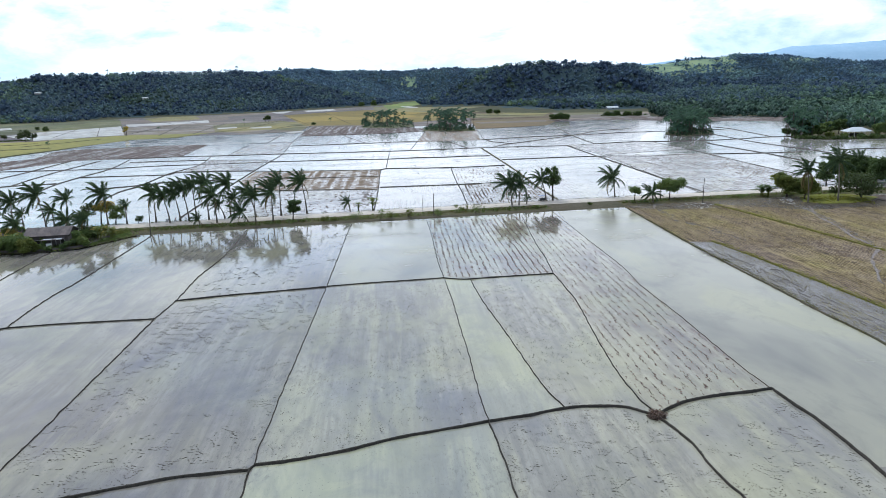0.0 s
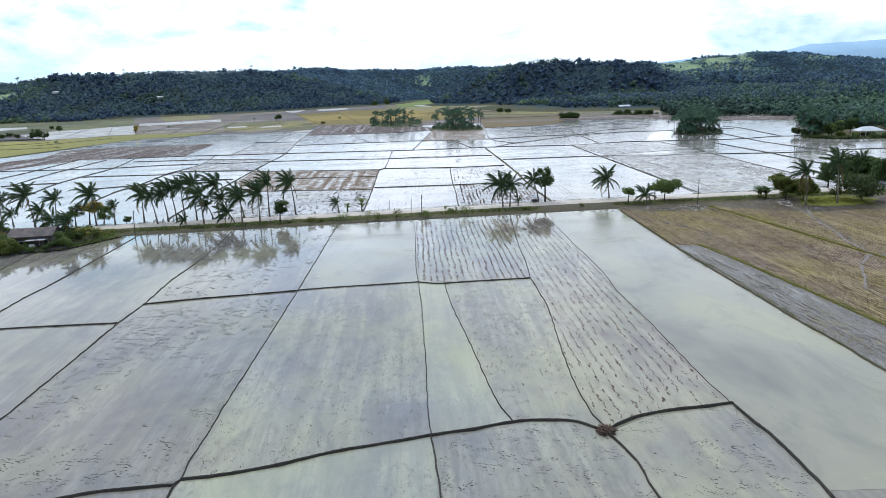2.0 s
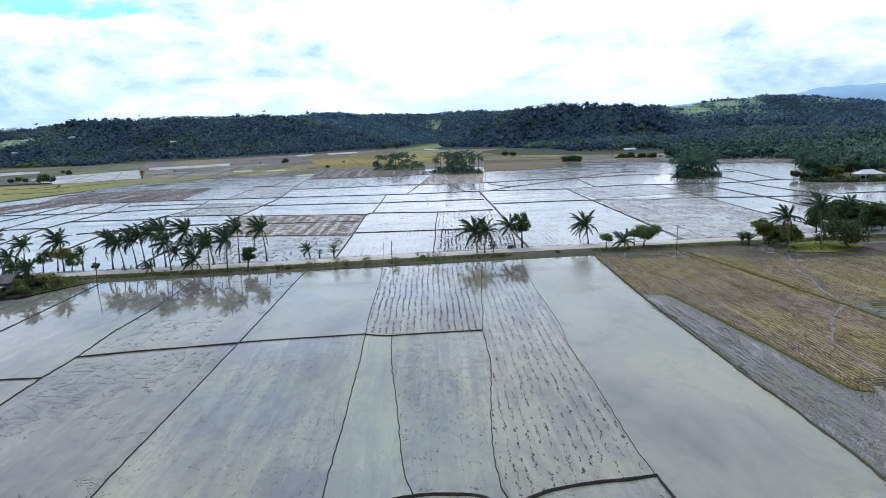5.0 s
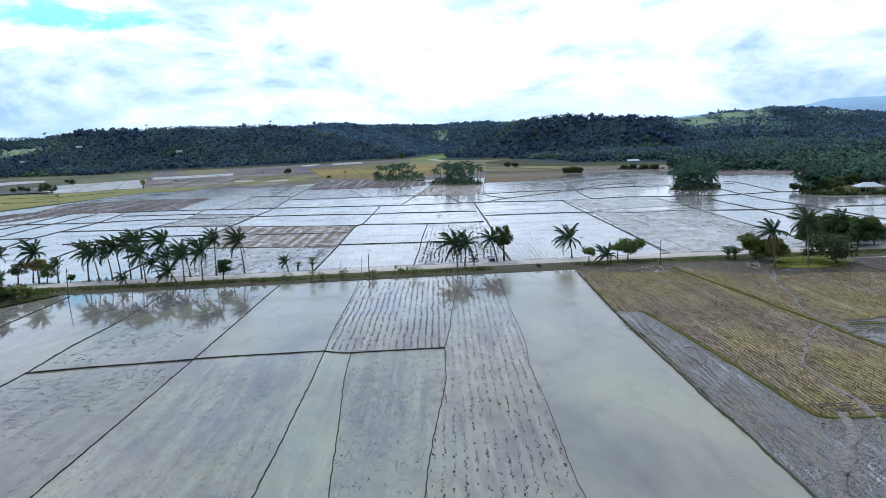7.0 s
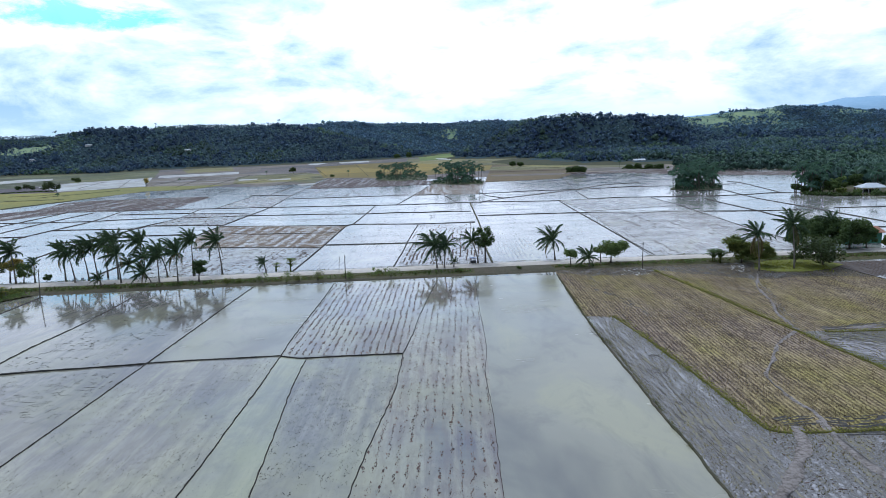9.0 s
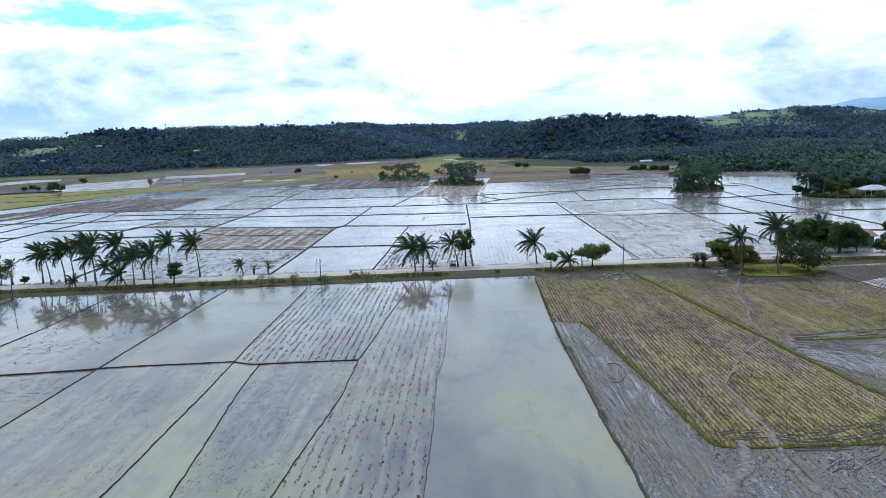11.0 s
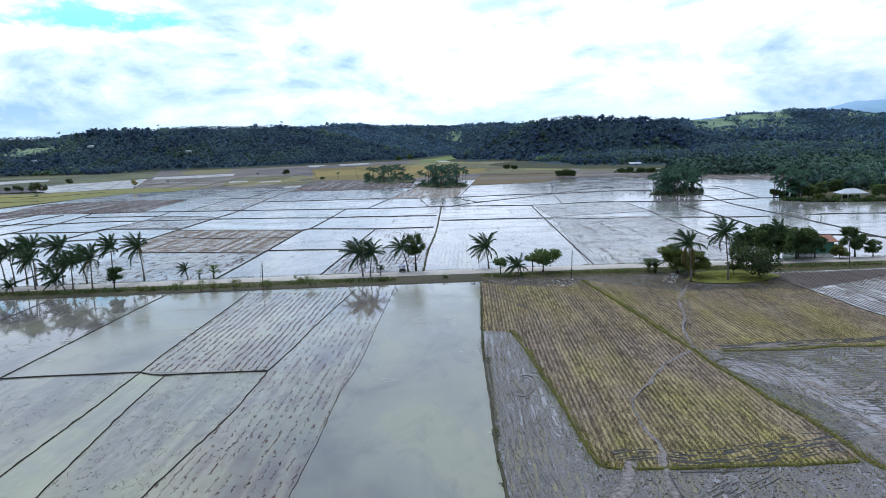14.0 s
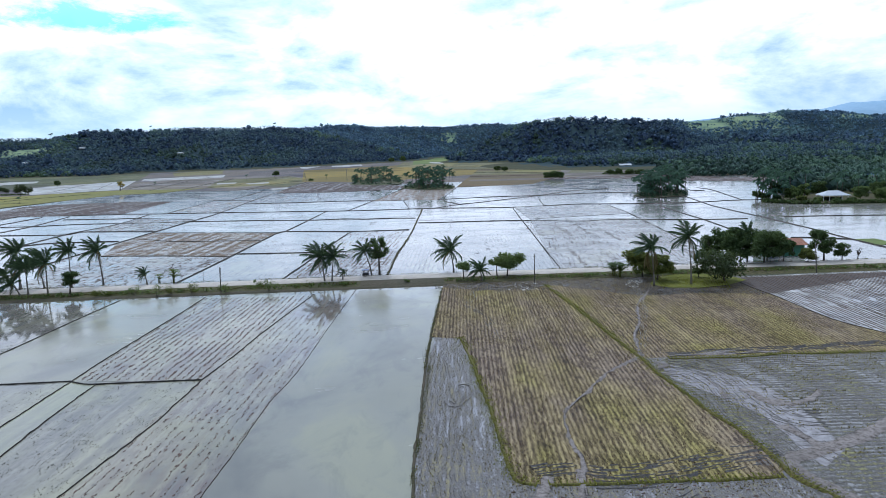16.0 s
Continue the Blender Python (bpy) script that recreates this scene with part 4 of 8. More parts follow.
bund([(-71, 163.6), (-75.9, 151.2), (-75.4, 137.3), (-74.8, 128), (-74, 116.2)], 0.12, 0.15, MUD_DARK)
# grassy bunds round the stubble field
bund([(60.9, 170.4), (59.2, 134.5), (58.6, 114.4), (58.5, 97.3), (58.2, 85.6), (58.5, 77.6), (58.3, 70.5), (58.3, 65.8), (57.8, 56.5)], 0.42, 0.22, BANK)
bund([(64.1, 129.8), (65.6, 116.5), (66.2, 107.8), (66.9, 99.8), (67.3, 93.8), (67.5, 88.7), (67.7, 85.5), (67.9, 83), (68.5, 80.5), (70.1, 79.7)], 0.5, 0.22, GRASS_DRY)
bund([(71.3, 79.6), (75.6, 79.6), (78.6, 79.6), (81.6, 79.7), (85, 79.7), (87.9, 79.7), (91.8, 80), (93.5, 80.1)], 0.55, 0.25, GRASS_DRY)
bund([(84.5, 170.8), (86.4, 154.7), (88.3, 137.5), (89.6, 125), (90.6, 116.7), (91, 109.6), (92.1, 101.4), (92.7, 96.2), (93.9, 91.1), (94.5, 85.7), (94.6, 82.2), (94.7, 79.7), (96.2, 76.4), (96.7, 74.4)], 0.7, 0.3, GRASS_DRY)
bund([(94.6, 116.1), (100, 115.9), (106, 115.9), (111.2, 116.8), (116.1, 116.6), (121.6, 116.6), (126.9, 116.7), (133.8, 116.9)], 0.5, 0.22, GRASS_DRY)
bund([(127.3, 170.5), (127.6, 163), (128.6, 152.4), (129.5, 135.3), (132.8, 125.9), (135.2, 117.6)], 0.15, 0.2, MUD_DARK)
# bunds of the plain beyond the road
bund([(-150.2, 394.1), (-118.2, 393.9), (-92.2, 389.5), (-60.4, 386), (-0.5, 376.7), (10.4, 375.3), (27.5, 374.6), (41.8, 375.4), (59.1, 374.8), (97.7, 367.5), (113.6, 371.7), (131, 375.4), (144.6, 372.5), (174.1, 365.5), (195.5, 367.2), (212.6, 371.8), (234.3, 368.9)], 0.37, 0.27, MUD_DARK)
bund([(-63.5, 444), (-14.7, 443), (12, 443.9), (35, 436.6)], 0.37, 0.27, MUD_DARK)
bund([(36, 436), (43.2, 374.7)], 0.37, 0.27, MUD_DARK)
bund([(-70.4, 543.7), (-33.8, 542.8), (-5.4, 539.8), (27.6, 549.2)], 0.37, 0.27, MUD_DARK)
bund([(-80.8, 723.3), (-71.3, 558.4), (-67, 475.5), (-60.4, 386), (-60.4, 339.4), (-60.5, 302.8), (-60.3, 258.1), (-59.9, 225.9), (-59.5, 196.9), (-58.9, 186.1)], 0.37, 0.27, MUD_DARK)
bund([(-60.3, 342.1), (-39.8, 339.4), (-20.2, 337), (-1.6, 332.1), (15.9, 333.4), (24, 329.9), (36, 330.7), (48.2, 328.3)], 0.37, 0.27, MUD_DARK)
bund([(-60.3, 342.1), (-75.6, 340.1), (-112.9, 344), (-135.6, 340), (-159.3, 341.4), (-190.3, 345.6), (-211.7, 346.2)], 0.37, 0.27, MUD_DARK)
bund([(-59.6, 298.2), (-47.2, 295.8), (-30.6, 291.9), (-5.1, 286.7), (-2.7, 290.2), (25.2, 284), (47.6, 284.3)], 0.37, 0.27, MUD_DARK)
bund([(-0.8, 376.8), (-1.6, 332.1), (-2.9, 290.2), (-4.8, 284.5), (-5.3, 226.1), (-6, 185.4)], 0.37, 0.27, MUD_DARK)
bund([(-57, 279.4), (-38.7, 267.7), (-23.9, 266.2), (-5.1, 263.3)], 0.37, 0.27, MUD_DARK)
bund([(-49.9, 235.8), (-34.2, 233.7), (-23.9, 231.8), (-5.5, 227.5)], 0.37, 0.27, MUD_DARK)
bund([(-4.8, 232.8), (12.3, 231.7), (22.7, 231.2), (39.9, 231.6)], 0.37, 0.27, MUD_DARK)
bund([(24.7, 284.2), (22.6, 242), (21.8, 216.4), (20.3, 184.8)], 0.37, 0.27, MUD_DARK)
bund([(-43.1, 595.6), (-32.6, 521.4), (-15.8, 443.5)], 0.37, 0.27, MUD_DARK)
bund([(31.2, 571.6), (17.1, 436.1), (10.4, 375.3)], 0.37, 0.27, MUD_DARK)
bund([(70.5, 544.9), (61.1, 437.8), (67.3, 404.7), (75.7, 400.2), (120.2, 442.9), (147.7, 477.5), (174.8, 488.9)], 0.37, 0.27, MUD_DARK)
bund([(57.7, 434.4), (77, 439.7), (90, 443.3), (119.2, 443.5), (128.1, 444), (156.4, 451.4), (183.3, 447.1)], 0.37, 0.27, MUD_DARK)
bund([(55, 372.9), (64.6, 388.4), (75.7, 400.2)], 0.37, 0.27, MUD_DARK)
bund([(141.4, 608), (128.6, 505.3), (120.6, 448.6), (116.3, 406.9), (113.6, 371.7)], 0.37, 0.27, MUD_DARK)
bund([(50.3, 307.7), (93.4, 305.8), (115.6, 296.2), (129.6, 298.5), (141.3, 296.1), (167.7, 290), (182.8, 288.9)], 0.37, 0.27, MUD_DARK)
bund([(96.6, 368.1), (95.0, 320), (93.6, 270), (92.4, 230), (91.3, 191.5)], 0.37, 0.27, MUD_DARK)
bund([(167.6, 351.8), (166.2, 318.8), (165.6, 290.9), (164, 267.8), (162.8, 254.3), (163.9, 245.2)], 0.37, 0.27, MUD_DARK)
bund([(230.4, 472.8), (231, 449.5), (223.5, 408.5), (217.2, 374)], 0.37, 0.27, MUD_DARK)
bund([(216, 445.7), (225.4, 446.3)], 0.37, 0.27, MUD_DARK)
bund([(-137.7, 370.4), (-116.5, 367.8), (-96.4, 365.5), (-62.5, 351.5)], 0.37, 0.27, MUD_DARK)
bund([(-60.5, 302.8), (-77.8, 307), (-96.3, 309.3), (-97, 301.2), (-120.9, 303.5), (-135.6, 304.5)], 0.37, 0.27, MUD_DARK)
bund([(-62.4, 273.9), (-88, 273.8), (-95.3, 267.8), (-103.2, 264), (-111.3, 260.4)], 0.37, 0.27, MUD_DARK)
bund([(-99.7, 386), (-93.6, 339.2), (-97.7, 305.5), (-96.5, 265), (-98.3, 250.5), (-96.3, 224.5)], 0.37, 0.27, MUD_DARK)
bund([(-144.1, 388.4), (-135.6, 340), (-135.6, 304.5), (-134.9, 282.2), (-132, 263.8), (-125.7, 230.5)], 0.37, 0.27, MUD_DARK)
bund([(-178.3, 402.5), (-173.6, 334.9), (-173.3, 313.4), (-170.4, 283.6)], 0.37, 0.27, MUD_DARK)
bund([(-159.2, 388.2), (-158.3, 341.1), (-156, 307.5), (-152.7, 282.9)], 0.37, 0.27, MUD_DARK)
bund([(-155.8, 280.6), (-146.1, 284.2), (-135.8, 284.3)], 0.37, 0.27, MUD_DARK)
bund([(-94.3, 474.1), (-91.7, 392.8)], 0.37, 0.27, MUD_DARK)
bund([(-88.3, 576.1), (-84.9, 479.7)], 0.37, 0.27, MUD_DARK)
bund([(-98.6, 486.8), (-67, 475.5)], 0.37, 0.27, MUD_DARK)
bund([(145.2, 366.2), (144.4, 321.8), (141.9, 290), (139.1, 246.9), (138.2, 222.1), (137.5, 207), (137.6, 196.5)], 0.39, 0.27, MUD_DARK)
bund([(199.7, 413.1), (194.5, 373.6), (190.8, 341.1), (190.5, 291.7), (190, 281.2), (189.2, 250.7), (187.7, 233.3), (187.1, 210.2), (186.8, 193.3)], 0.39, 0.27, MUD_DARK)
bund([(198.3, 291.7), (218.8, 290.3), (236.8, 287.4), (256, 288.5)], 0.39, 0.27, MUD_DARK)
bund([(172.2, 234), (178.6, 232.6), (187.3, 226.8)], 0.39, 0.27, MUD_DARK)
bund([(49.9, 371.1), (49.4, 316.9), (48.9, 275.3), (48, 245.2), (47.1, 222.4), (46.9, 189.5)], 0.6, 0.3, BANK)
# paddy fields, each with its own state
field('paddy_water', [(42.2, 171.6), (60.9, 170.4), (59.2, 134.5), (58.6, 114.4), (58.5, 97.3), (58.2, 85.6), (58.5, 77.6), (58.3, 65.8), (57, 46.8), (33.8, 48.1), (36.9, 57.9), (37.7, 67.1), (37.9, 81.9), (38.9, 105.8), (39.8, 132.1)], WATER_POND, 0.012, 'turbid grey open flood water of a wide paddy')
field('paddy_water', [(-11.3, 167.8), (7.6, 168.4), (7.5, 139.2), (7.5, 113.3), (-12.8, 111.9), (-12.1, 138.3)], WATER_POND, 0.012, 'still turbid water in a paddy beside the road')
field('paddy_water', [(7.5, 113.3), (11.9, 111.7), (12.2, 101.1), (13.4, 85.3), (14.1, 74.4), (14.6, 67.9), (15.8, 62), (7.5, 60.3), (7.4, 67.8), (7.6, 78.7), (7.7, 99.2)], WATER_GREEN, 0.012, 'pale green shallow water on a narrow paddy strip')
field('paddy_water', [(11.9, 111.7), (26.7, 112.4), (26.4, 96.9), (24.7, 81), (23.7, 68.6), (23.9, 59.4), (21.6, 61.3), (15.8, 62), (14.6, 67.9), (13.4, 85.3), (12.2, 101.1)], WATER_PALE, 0.012, 'shallow pale water over levelled mud')
field('paddy_water', [(26.7, 112.4), (28, 124.7), (28.7, 135.5), (32.1, 168.4), (41, 171.9), (40.3, 140.7), (39.9, 115.7), (38.7, 89.2), (38.1, 69.2), (38.2, 63.2), (30.3, 62.2), (24.4, 59.4), (23.7, 68.6), (24.7, 81)], WATER_ROWS, 0.012, 'brown mud and shallow water with rows of old rice stubble')
field('paddy_water', [(7.6, 168.4), (32.1, 168.4), (28.7, 135.5), (26.7, 112.4), (7.5, 113.3), (7.5, 139.2)], WATER_ROWS, 0.012, 'brown mud and shallow water with rows of old rice stubble')
field('paddy_water', [(-12.8, 111.9), (7.5, 113.3), (7.6, 78.7), (7.5, 60.3), (-1.2, 58.4), (-7.1, 56.4), (-14.4, 55.2), (-14.2, 70.7)], WATER_PALE, 0.012, 'shallow grey water over levelled mud')
field('paddy_water', [(-36.8, 108.3), (-12.8, 111.9), (-13.6, 86.6), (-14.2, 70.7), (-14.4, 55.2), (-21.3, 54.1), (-31.6, 51.7), (-37.5, 52.7), (-37.3, 57.6), (-37.2, 77.3)], WATER_MUD, 0.012, 'shallow grey water over levelled mud')
field('paddy_water', [(-36.9, 166.2), (-11.3, 167.8), (-12.8, 111.9), (-28.7, 109.6), (-36.8, 108.3), (-36.1, 139.4)], WATER_MUD, 0.012, 'shallow water with bits of floating straw')
field('paddy_water', [(-14.4, 55.1), (-7.1, 56.4), (-1.2, 58.4), (7.5, 60.3), (7.8, 53.6), (7.7, 45.7), (-14.7, 48.6)], WATER_GREEN, 0.012, 'pale green shallow water on a paddy')
field('paddy_water', [(7.5, 60.3), (15.8, 62), (21.6, 61.3), (23.8, 59.2), (25.2, 53), (25.4, 43.8), (7.7, 45.7)], WATER_PALE, 0.012, 'shallow grey water over levelled mud')
field('paddy_water', [(24.4, 59.2), (30.3, 62.2), (38.2, 63.2), (38.6, 51.1), (37.8, 43.3), (25.4, 43.8), (25.2, 53)], WATER_PALE, 0.012, 'shallow grey water over levelled mud')
field('mud_strip', [(63.8, 130.5), (65.6, 116.5), (66.9, 99.8), (67.5, 88.7), (67.9, 83), (68.5, 80.5), (71.3, 79.6), (81.6, 79.7), (93.5, 80.1), (96.2, 76.4), (98.5, 73.4), (95.3, 57.3), (57, 46.8), (57.8, 56.5), (58.3, 65.8), (58.3, 70.5), (58.5, 77.6), (58.2, 85.6), (58.5, 97.3), (58.6, 114.4), (59.8, 129.3), (59.3, 132.3)], MUD_WET, .03, 'wet grey mud strip with trampled stubble')
field('stubble_field', [(59, 131.1), (59.9, 149.2), (60.9, 168.3), (61.2, 176.5), (84, 177.5), (128, 177.8), (127.3, 170.5), (127.6, 163), (128.6, 152.4), (129.5, 135.3), (132.8, 125.9), (135.2, 117.6), (134.6, 116.8), (121.6, 116.6), (111.2, 116.8), (90.6, 116.7), (91, 109.6), (92.1, 101.4), (93.9, 91.1), (94.6, 82.2), (93.5, 80.1), (81.6, 79.7), (71.3, 79.6), (68.5, 80.5), (67.9, 83), (66.9, 99.8), (65.6, 116.5), (63.8, 129.8)], STUBBLE, .05, 'harvested rice field of dry yellow stubble in rows')
field('mud_strip', [(90.6, 116.7), (111.2, 116.8), (121.6, 116.6), (134.6, 116.8), (98.3, 66.3), (90.9, 66.6), (96.2, 76.4), (94.7, 79.7), (94.5, 85.7), (92.7, 96.2)], MUD_PUDDLE, 0.04, 'wet ploughed paddy with shallow puddles and tyre tracks')
field('paddy_water', [(129.2, 174.9), (165.8, 177.2), (184, 178), (137.3, 116), (132.8, 125.9), (129.5, 135.3), (128.6, 152.4), (127.6, 163)], WATER_STRIPE, 0.03, 'flooded paddy with bright rows of stubble')
field('mud_field', [(128.2, 173.5), (140.8, 173.7), (157.2, 174.9), (170.5, 175.0), (165.4, 171.5), (154.1, 168.3), (142.4, 162.9), (129.9, 157.0), (125.4, 155.3)], MUD_DAMP, 0.045, 'damp brown mud in the corner of a striped paddy')
field('mud_field', [(92.5, 114.6), (95.3, 111.7), (99.6, 109.2), (102.9, 104.8), (103.7, 99.4), (103.6, 92.8), (102.5, 85.4), (98.5, 81.7), (98.0, 84.7), (98.4, 89.5), (98.4, 94.6), (96.5, 99.1), (94.2, 103.7), (92.1, 107.9)], MUD_SWATH, 0.06, 'smooth pale wet mud churned by wheels')
field('mud_field', [(61.2, 177.2), (61.1, 172.4), (63.5, 170.2), (66.2, 169.6), (68.9, 167), (71.2, 167.8), (74, 166.2), (77.3, 168.2), (80.4, 166.6), (83.5, 169.8), (86.3, 170.9), (89, 168), (92.4, 165.5), (95, 164.4), (97.5, 161.8), (101.2, 158.5), (106, 157.4), (112, 158.6), (118, 158.2), (124, 157), (128, 158), (127.6, 166), (127.8, 176), (106.5, 177.2), (84, 177)], MUD_CHURNED, 0.05, 'churned dark earth along the edge of the stubble field')
field('mud_field', [(-226.6, 371.4), (-221.4, 404), (-210.3, 419.2), (-223, 475.3), (-209.6, 487.1), (-155, 494.8), (-126.6, 485.5), (-118.2, 393.9), (-140.7, 393.4), (-176.4, 395.3), (-193.5, 351.6), (-208.3, 340.4)], MUD_PURPLE, 0.03, 'dark bare mud of drained paddies')
field('mud_field', [(-59.6, 298.2), (-30.6, 291.9), (-5.1, 284.6), (-5.3, 226.1), (-23.9, 231.8), (-49.9, 235.8), (-59, 265.8)], MUD_BROWN, 0.03, 'brown stubble field in rows with little water')
field('paddy_water', [(-49.9, 235.8), (-23.9, 231.8), (-5.3, 226.1), (-6.2, 183.7), (-33.5, 182.1), (-45.4, 181.9), (-53.1, 212.4)], WATER_STRIPE, 0.02, 'paddy with rows of stubble in bright water')
field('paddy_water', [(-91.7, 392.8), (-94.3, 474.1), (-67, 475.5), (-60.4, 386)], WATER_STRIPE, 0.02, 'paddy with rows of stubble in bright water')
field('paddy_water', [(-96.3, 309.3), (-94.4, 329.4), (-96.4, 365.5), (-62.5, 351.5), (-60.5, 302.8)], WATER_STRIPE, 0.02, 'paddy with rows of stubble in bright water')
field('paddy_water', [(-70.4, 543.7), (-33.8, 542.8), (-15.8, 443.5), (-63.5, 444)], MUD_BLUE, 0.02, 'dim shallow water of a drained paddy')
field('paddy_water', [(-33, 528.4), (-5.4, 539.8), (27.6, 549.2), (17.1, 436.1), (-14.7, 443)], MUD_BLUE, 0.02, 'dim shallow water of a drained paddy')
field('mud_field', [(30.8, 563.5), (70.7, 553.1), (57.7, 434.4), (36, 436), (17.1, 436.1)], MUD_BROWN, 0.02, 'paddy of short stubble rows in water')
field('mud_field', [(-79.4, 710.5), (-21.3, 690), (29.9, 590.4), (27.6, 549.2), (-33.4, 535.5), (-70.4, 543.7)], MUD_PURPLE, 0.02, 'dark wet mud along the far edge of the paddies')
field('mud_field', [(163.3, 428.4), (181.4, 455.1), (197.5, 407.3), (174.1, 365.5), (138.4, 371.5)], MUD_DIM, 0.02, 'dim shallow water of a drained paddy')
field('mud_field', [(214, 606.1), (274.2, 588), (345.8, 562), (318, 500), (284, 527), (257, 551), (234, 577)], MUD_PURPLE, 0.02, 'dark wet mud of drained paddies')
field('paddy_water', [(98.5, 310.5), (145.3, 302.1), (139.1, 246.9), (137.5, 207), (136.5, 195.8), (90.1, 189.9), (93.5, 238.6)], WATER_STRIPE, 0.02, 'paddy rows of stubble in shallow water')
field('paddy_water', [(21.5, 188.1), (22.5, 222.5), (34.7, 235), (47, 231.5), (46.3, 203.8), (46.7, 188.8)], WATER_STRIPE, 0.02, 'paddy rows of stubble in shallow water')
field('paddy_water', [(97.4, 372.1), (145.2, 366.2), (144.4, 321.8), (98.5, 310.5)], WATER_STRIPE, 0.02, 'paddy rows of stubble in shallow water')
field('seedbed', [(188, 226.6), (194.2, 226.6), (194.2, 215.6), (186.7, 213.6)], GREEN_RICE, 0.05, 'small bright green rice seedbed')
# dry land beyond the paddies
field('fallow_field', [(-656.7, 952.4), (-629.5, 1110.8), (-493.6, 1098.0), (-442.3, 1179.0), (-341.7, 1351.0), (-218.4, 1464.2), (-33.8, 1660.3), (170.1, 1420.5), (255.6, 1074.9), (391.6, 1006.0), (243.2, 655), (199, 630), (150, 630), (85, 640), (30, 632), (-8.3, 657.1), (-85.1, 713.2), (-113.9, 600.1), (-187.6, 620.4), (-233.3, 623.7), (-334.9, 595.9), (-386.0, 563.0)], DULL_FIELD, 0.02, 'wide dull fallow land between the paddies and the woods')
field('grass_strip', [(-420.9, 613.3), (-345.1, 613.7), (-302.2, 604.8), (-283.6, 636.9), (-245.6, 662.5), (-197.0, 650.3), (-161.7, 654.5), (-179.1, 593.2), (-213.5, 584.5), (-229.9, 501.6), (-238.3, 465.2), (-243.9, 436.7), (-266.6, 391.3)], GRASS_YELLOW, 0.04, 'strip of yellow-green grass beside flooded paddies')
field('fallow_field', [(-688.6, 998.3), (-665.7, 1174.0), (-521.9, 1160.1), (-469.8, 1251.0), (-334.2, 895.1), (-401.0, 804.6), (-406.8, 721.6), (-447.9, 652.1)], GREEN_FALLOW, 0.03, 'green and brown fallow flats below the woods')
field('fallow_field', [(-489.5, 1294.8), (-366.5, 1446.9), (-236.0, 1578.0), (-37.5, 1808.9), (-15.1, 1360.5), (-92.9, 1231.2), (-162.9, 1105.2), (-140.9, 914.6), (-230.9, 922.4), (-306.8, 835.5)], DULL_FIELD, 0.03, 'dull purple-brown stubble paddies below the woods')
field('fallow_field', [(-315.9, 841.8), (-230.9, 922.4), (-140.9, 914.6), (-81.9, 759.6), (-78.9, 619.4), (-115.8, 609.1), (-159.0, 644.1), (-193.8, 640.0), (-228.4, 613.6)], TAN_FIELD, 0.03, 'greyish tan harvested paddies with damp patches')
field('fallow_field', [(-424.4, 1234.3), (-355.4, 1303.5), (-286.6, 1084.2), (-340.9, 1030.6)], OLIVE_FIELD, 0.04, 'olive-gold strip of short grass')
field('fallow_field', [(-206.7, 828.4), (-169.0, 871.8), (-137.6, 894.4), (-83.9, 761.1), (-80.2, 629.1), (-124.0, 676.8), (-161.7, 654.5)], OLIVE_FIELD, 0.04, 'olive fallow paddies with short grass')
field('rice_field', [(-169.9, 1138.5), (-144.1, 1166.1), (-92.9, 1231.2), (-24.3, 1289.2), (138.1, 1138.2), (97.7, 782.1), (31.4, 721.2), (-8.9, 679.4), (-86.8, 726.1)], GOLD_RICE, 0.04, 'golden field of ripe rice')
field('rice_field', [(-30.6, 1534.2), (54.4, 1450.8), (163.4, 1269.4), (222.4, 1088.1), (188.3, 913.6), (114.2, 927.3), (-21.5, 1176.4)], OLIVE_FIELD, 0.04, 'field of ripening yellow rice')
field('rice_field', [(-27.0, 2051.6), (41.0, 2898.2), (118.2, 2649.1), (71.0, 1423.2), (1.9, 1293.3)], GREEN_RICE, 0.05, 'bright green field of young rice')
field('fallow_field', [(107.3, 935.2), (173.4, 959.6), (234.7, 965.9), (158.6, 639.4), (133.4, 572.3), (70.9, 554.4)], BROWN_FIELD, 0.04, 'brown harvested field in strips')
field('fallow_field', [(102.2, 872.5), (188.3, 913.6), (207.5, 864.8), (173.7, 758.4), (120.4, 760.2), (91.4, 771.4)], OLIVE_FIELD, 0.045, 'fallow strip of olive-gold grass')
field('fallow_field', [(83.4, 665.6), (154.3, 668.9), (146, 630), (86, 636)], DULL_FIELD, 0.045, 'purple-brown damp stubble strip')
field('fallow_field', [(226.3, 947.1), (318.7, 938.8), (362.2, 938.7), (241.2, 616.2), (163.5, 660.7)], TAN_FIELD, 0.04, 'pale tan harvested field')
field('rice_field', [(277.0, 1003.6), (348.9, 1085.9), (322.0, 968.4), (294.4, 911.4), (261.0, 928.9)], GREEN_RICE, 0.05, 'bright green field of young rice')
field('rice_field', [(339.4, 976.6), (381.5, 1024.9), (301.9, 794.1), (282.4, 795.7)], GREEN_RICE, 0.05, 'bright green field of young rice')
field('fallow_field', [(228.0, 889.3), (281.9, 871.3), (243.5, 738.3), (194.8, 754.2)], OLIVE_FIELD, 0.045, 'tan fallow field before the woods')
field('mud_field', [(149.6, 657.1), (252.6, 656.6), (296.5, 590), (276, 577), (234, 604), (199, 626), (154, 636)], MUD_PURPLE, 0.03, 'dark wet mud along the far edge of the paddies')
field('paddy_water', [(-388.0, 728.3), (-391.8, 798.9), (-365.6, 838.7), (-337.1, 897.3), (-247.6, 663.7), (-271.1, 660.9), (-283.6, 636.9), (-311.6, 623.3)], WATER_OPEN, 0.05, 'bright flood water on a far paddy')
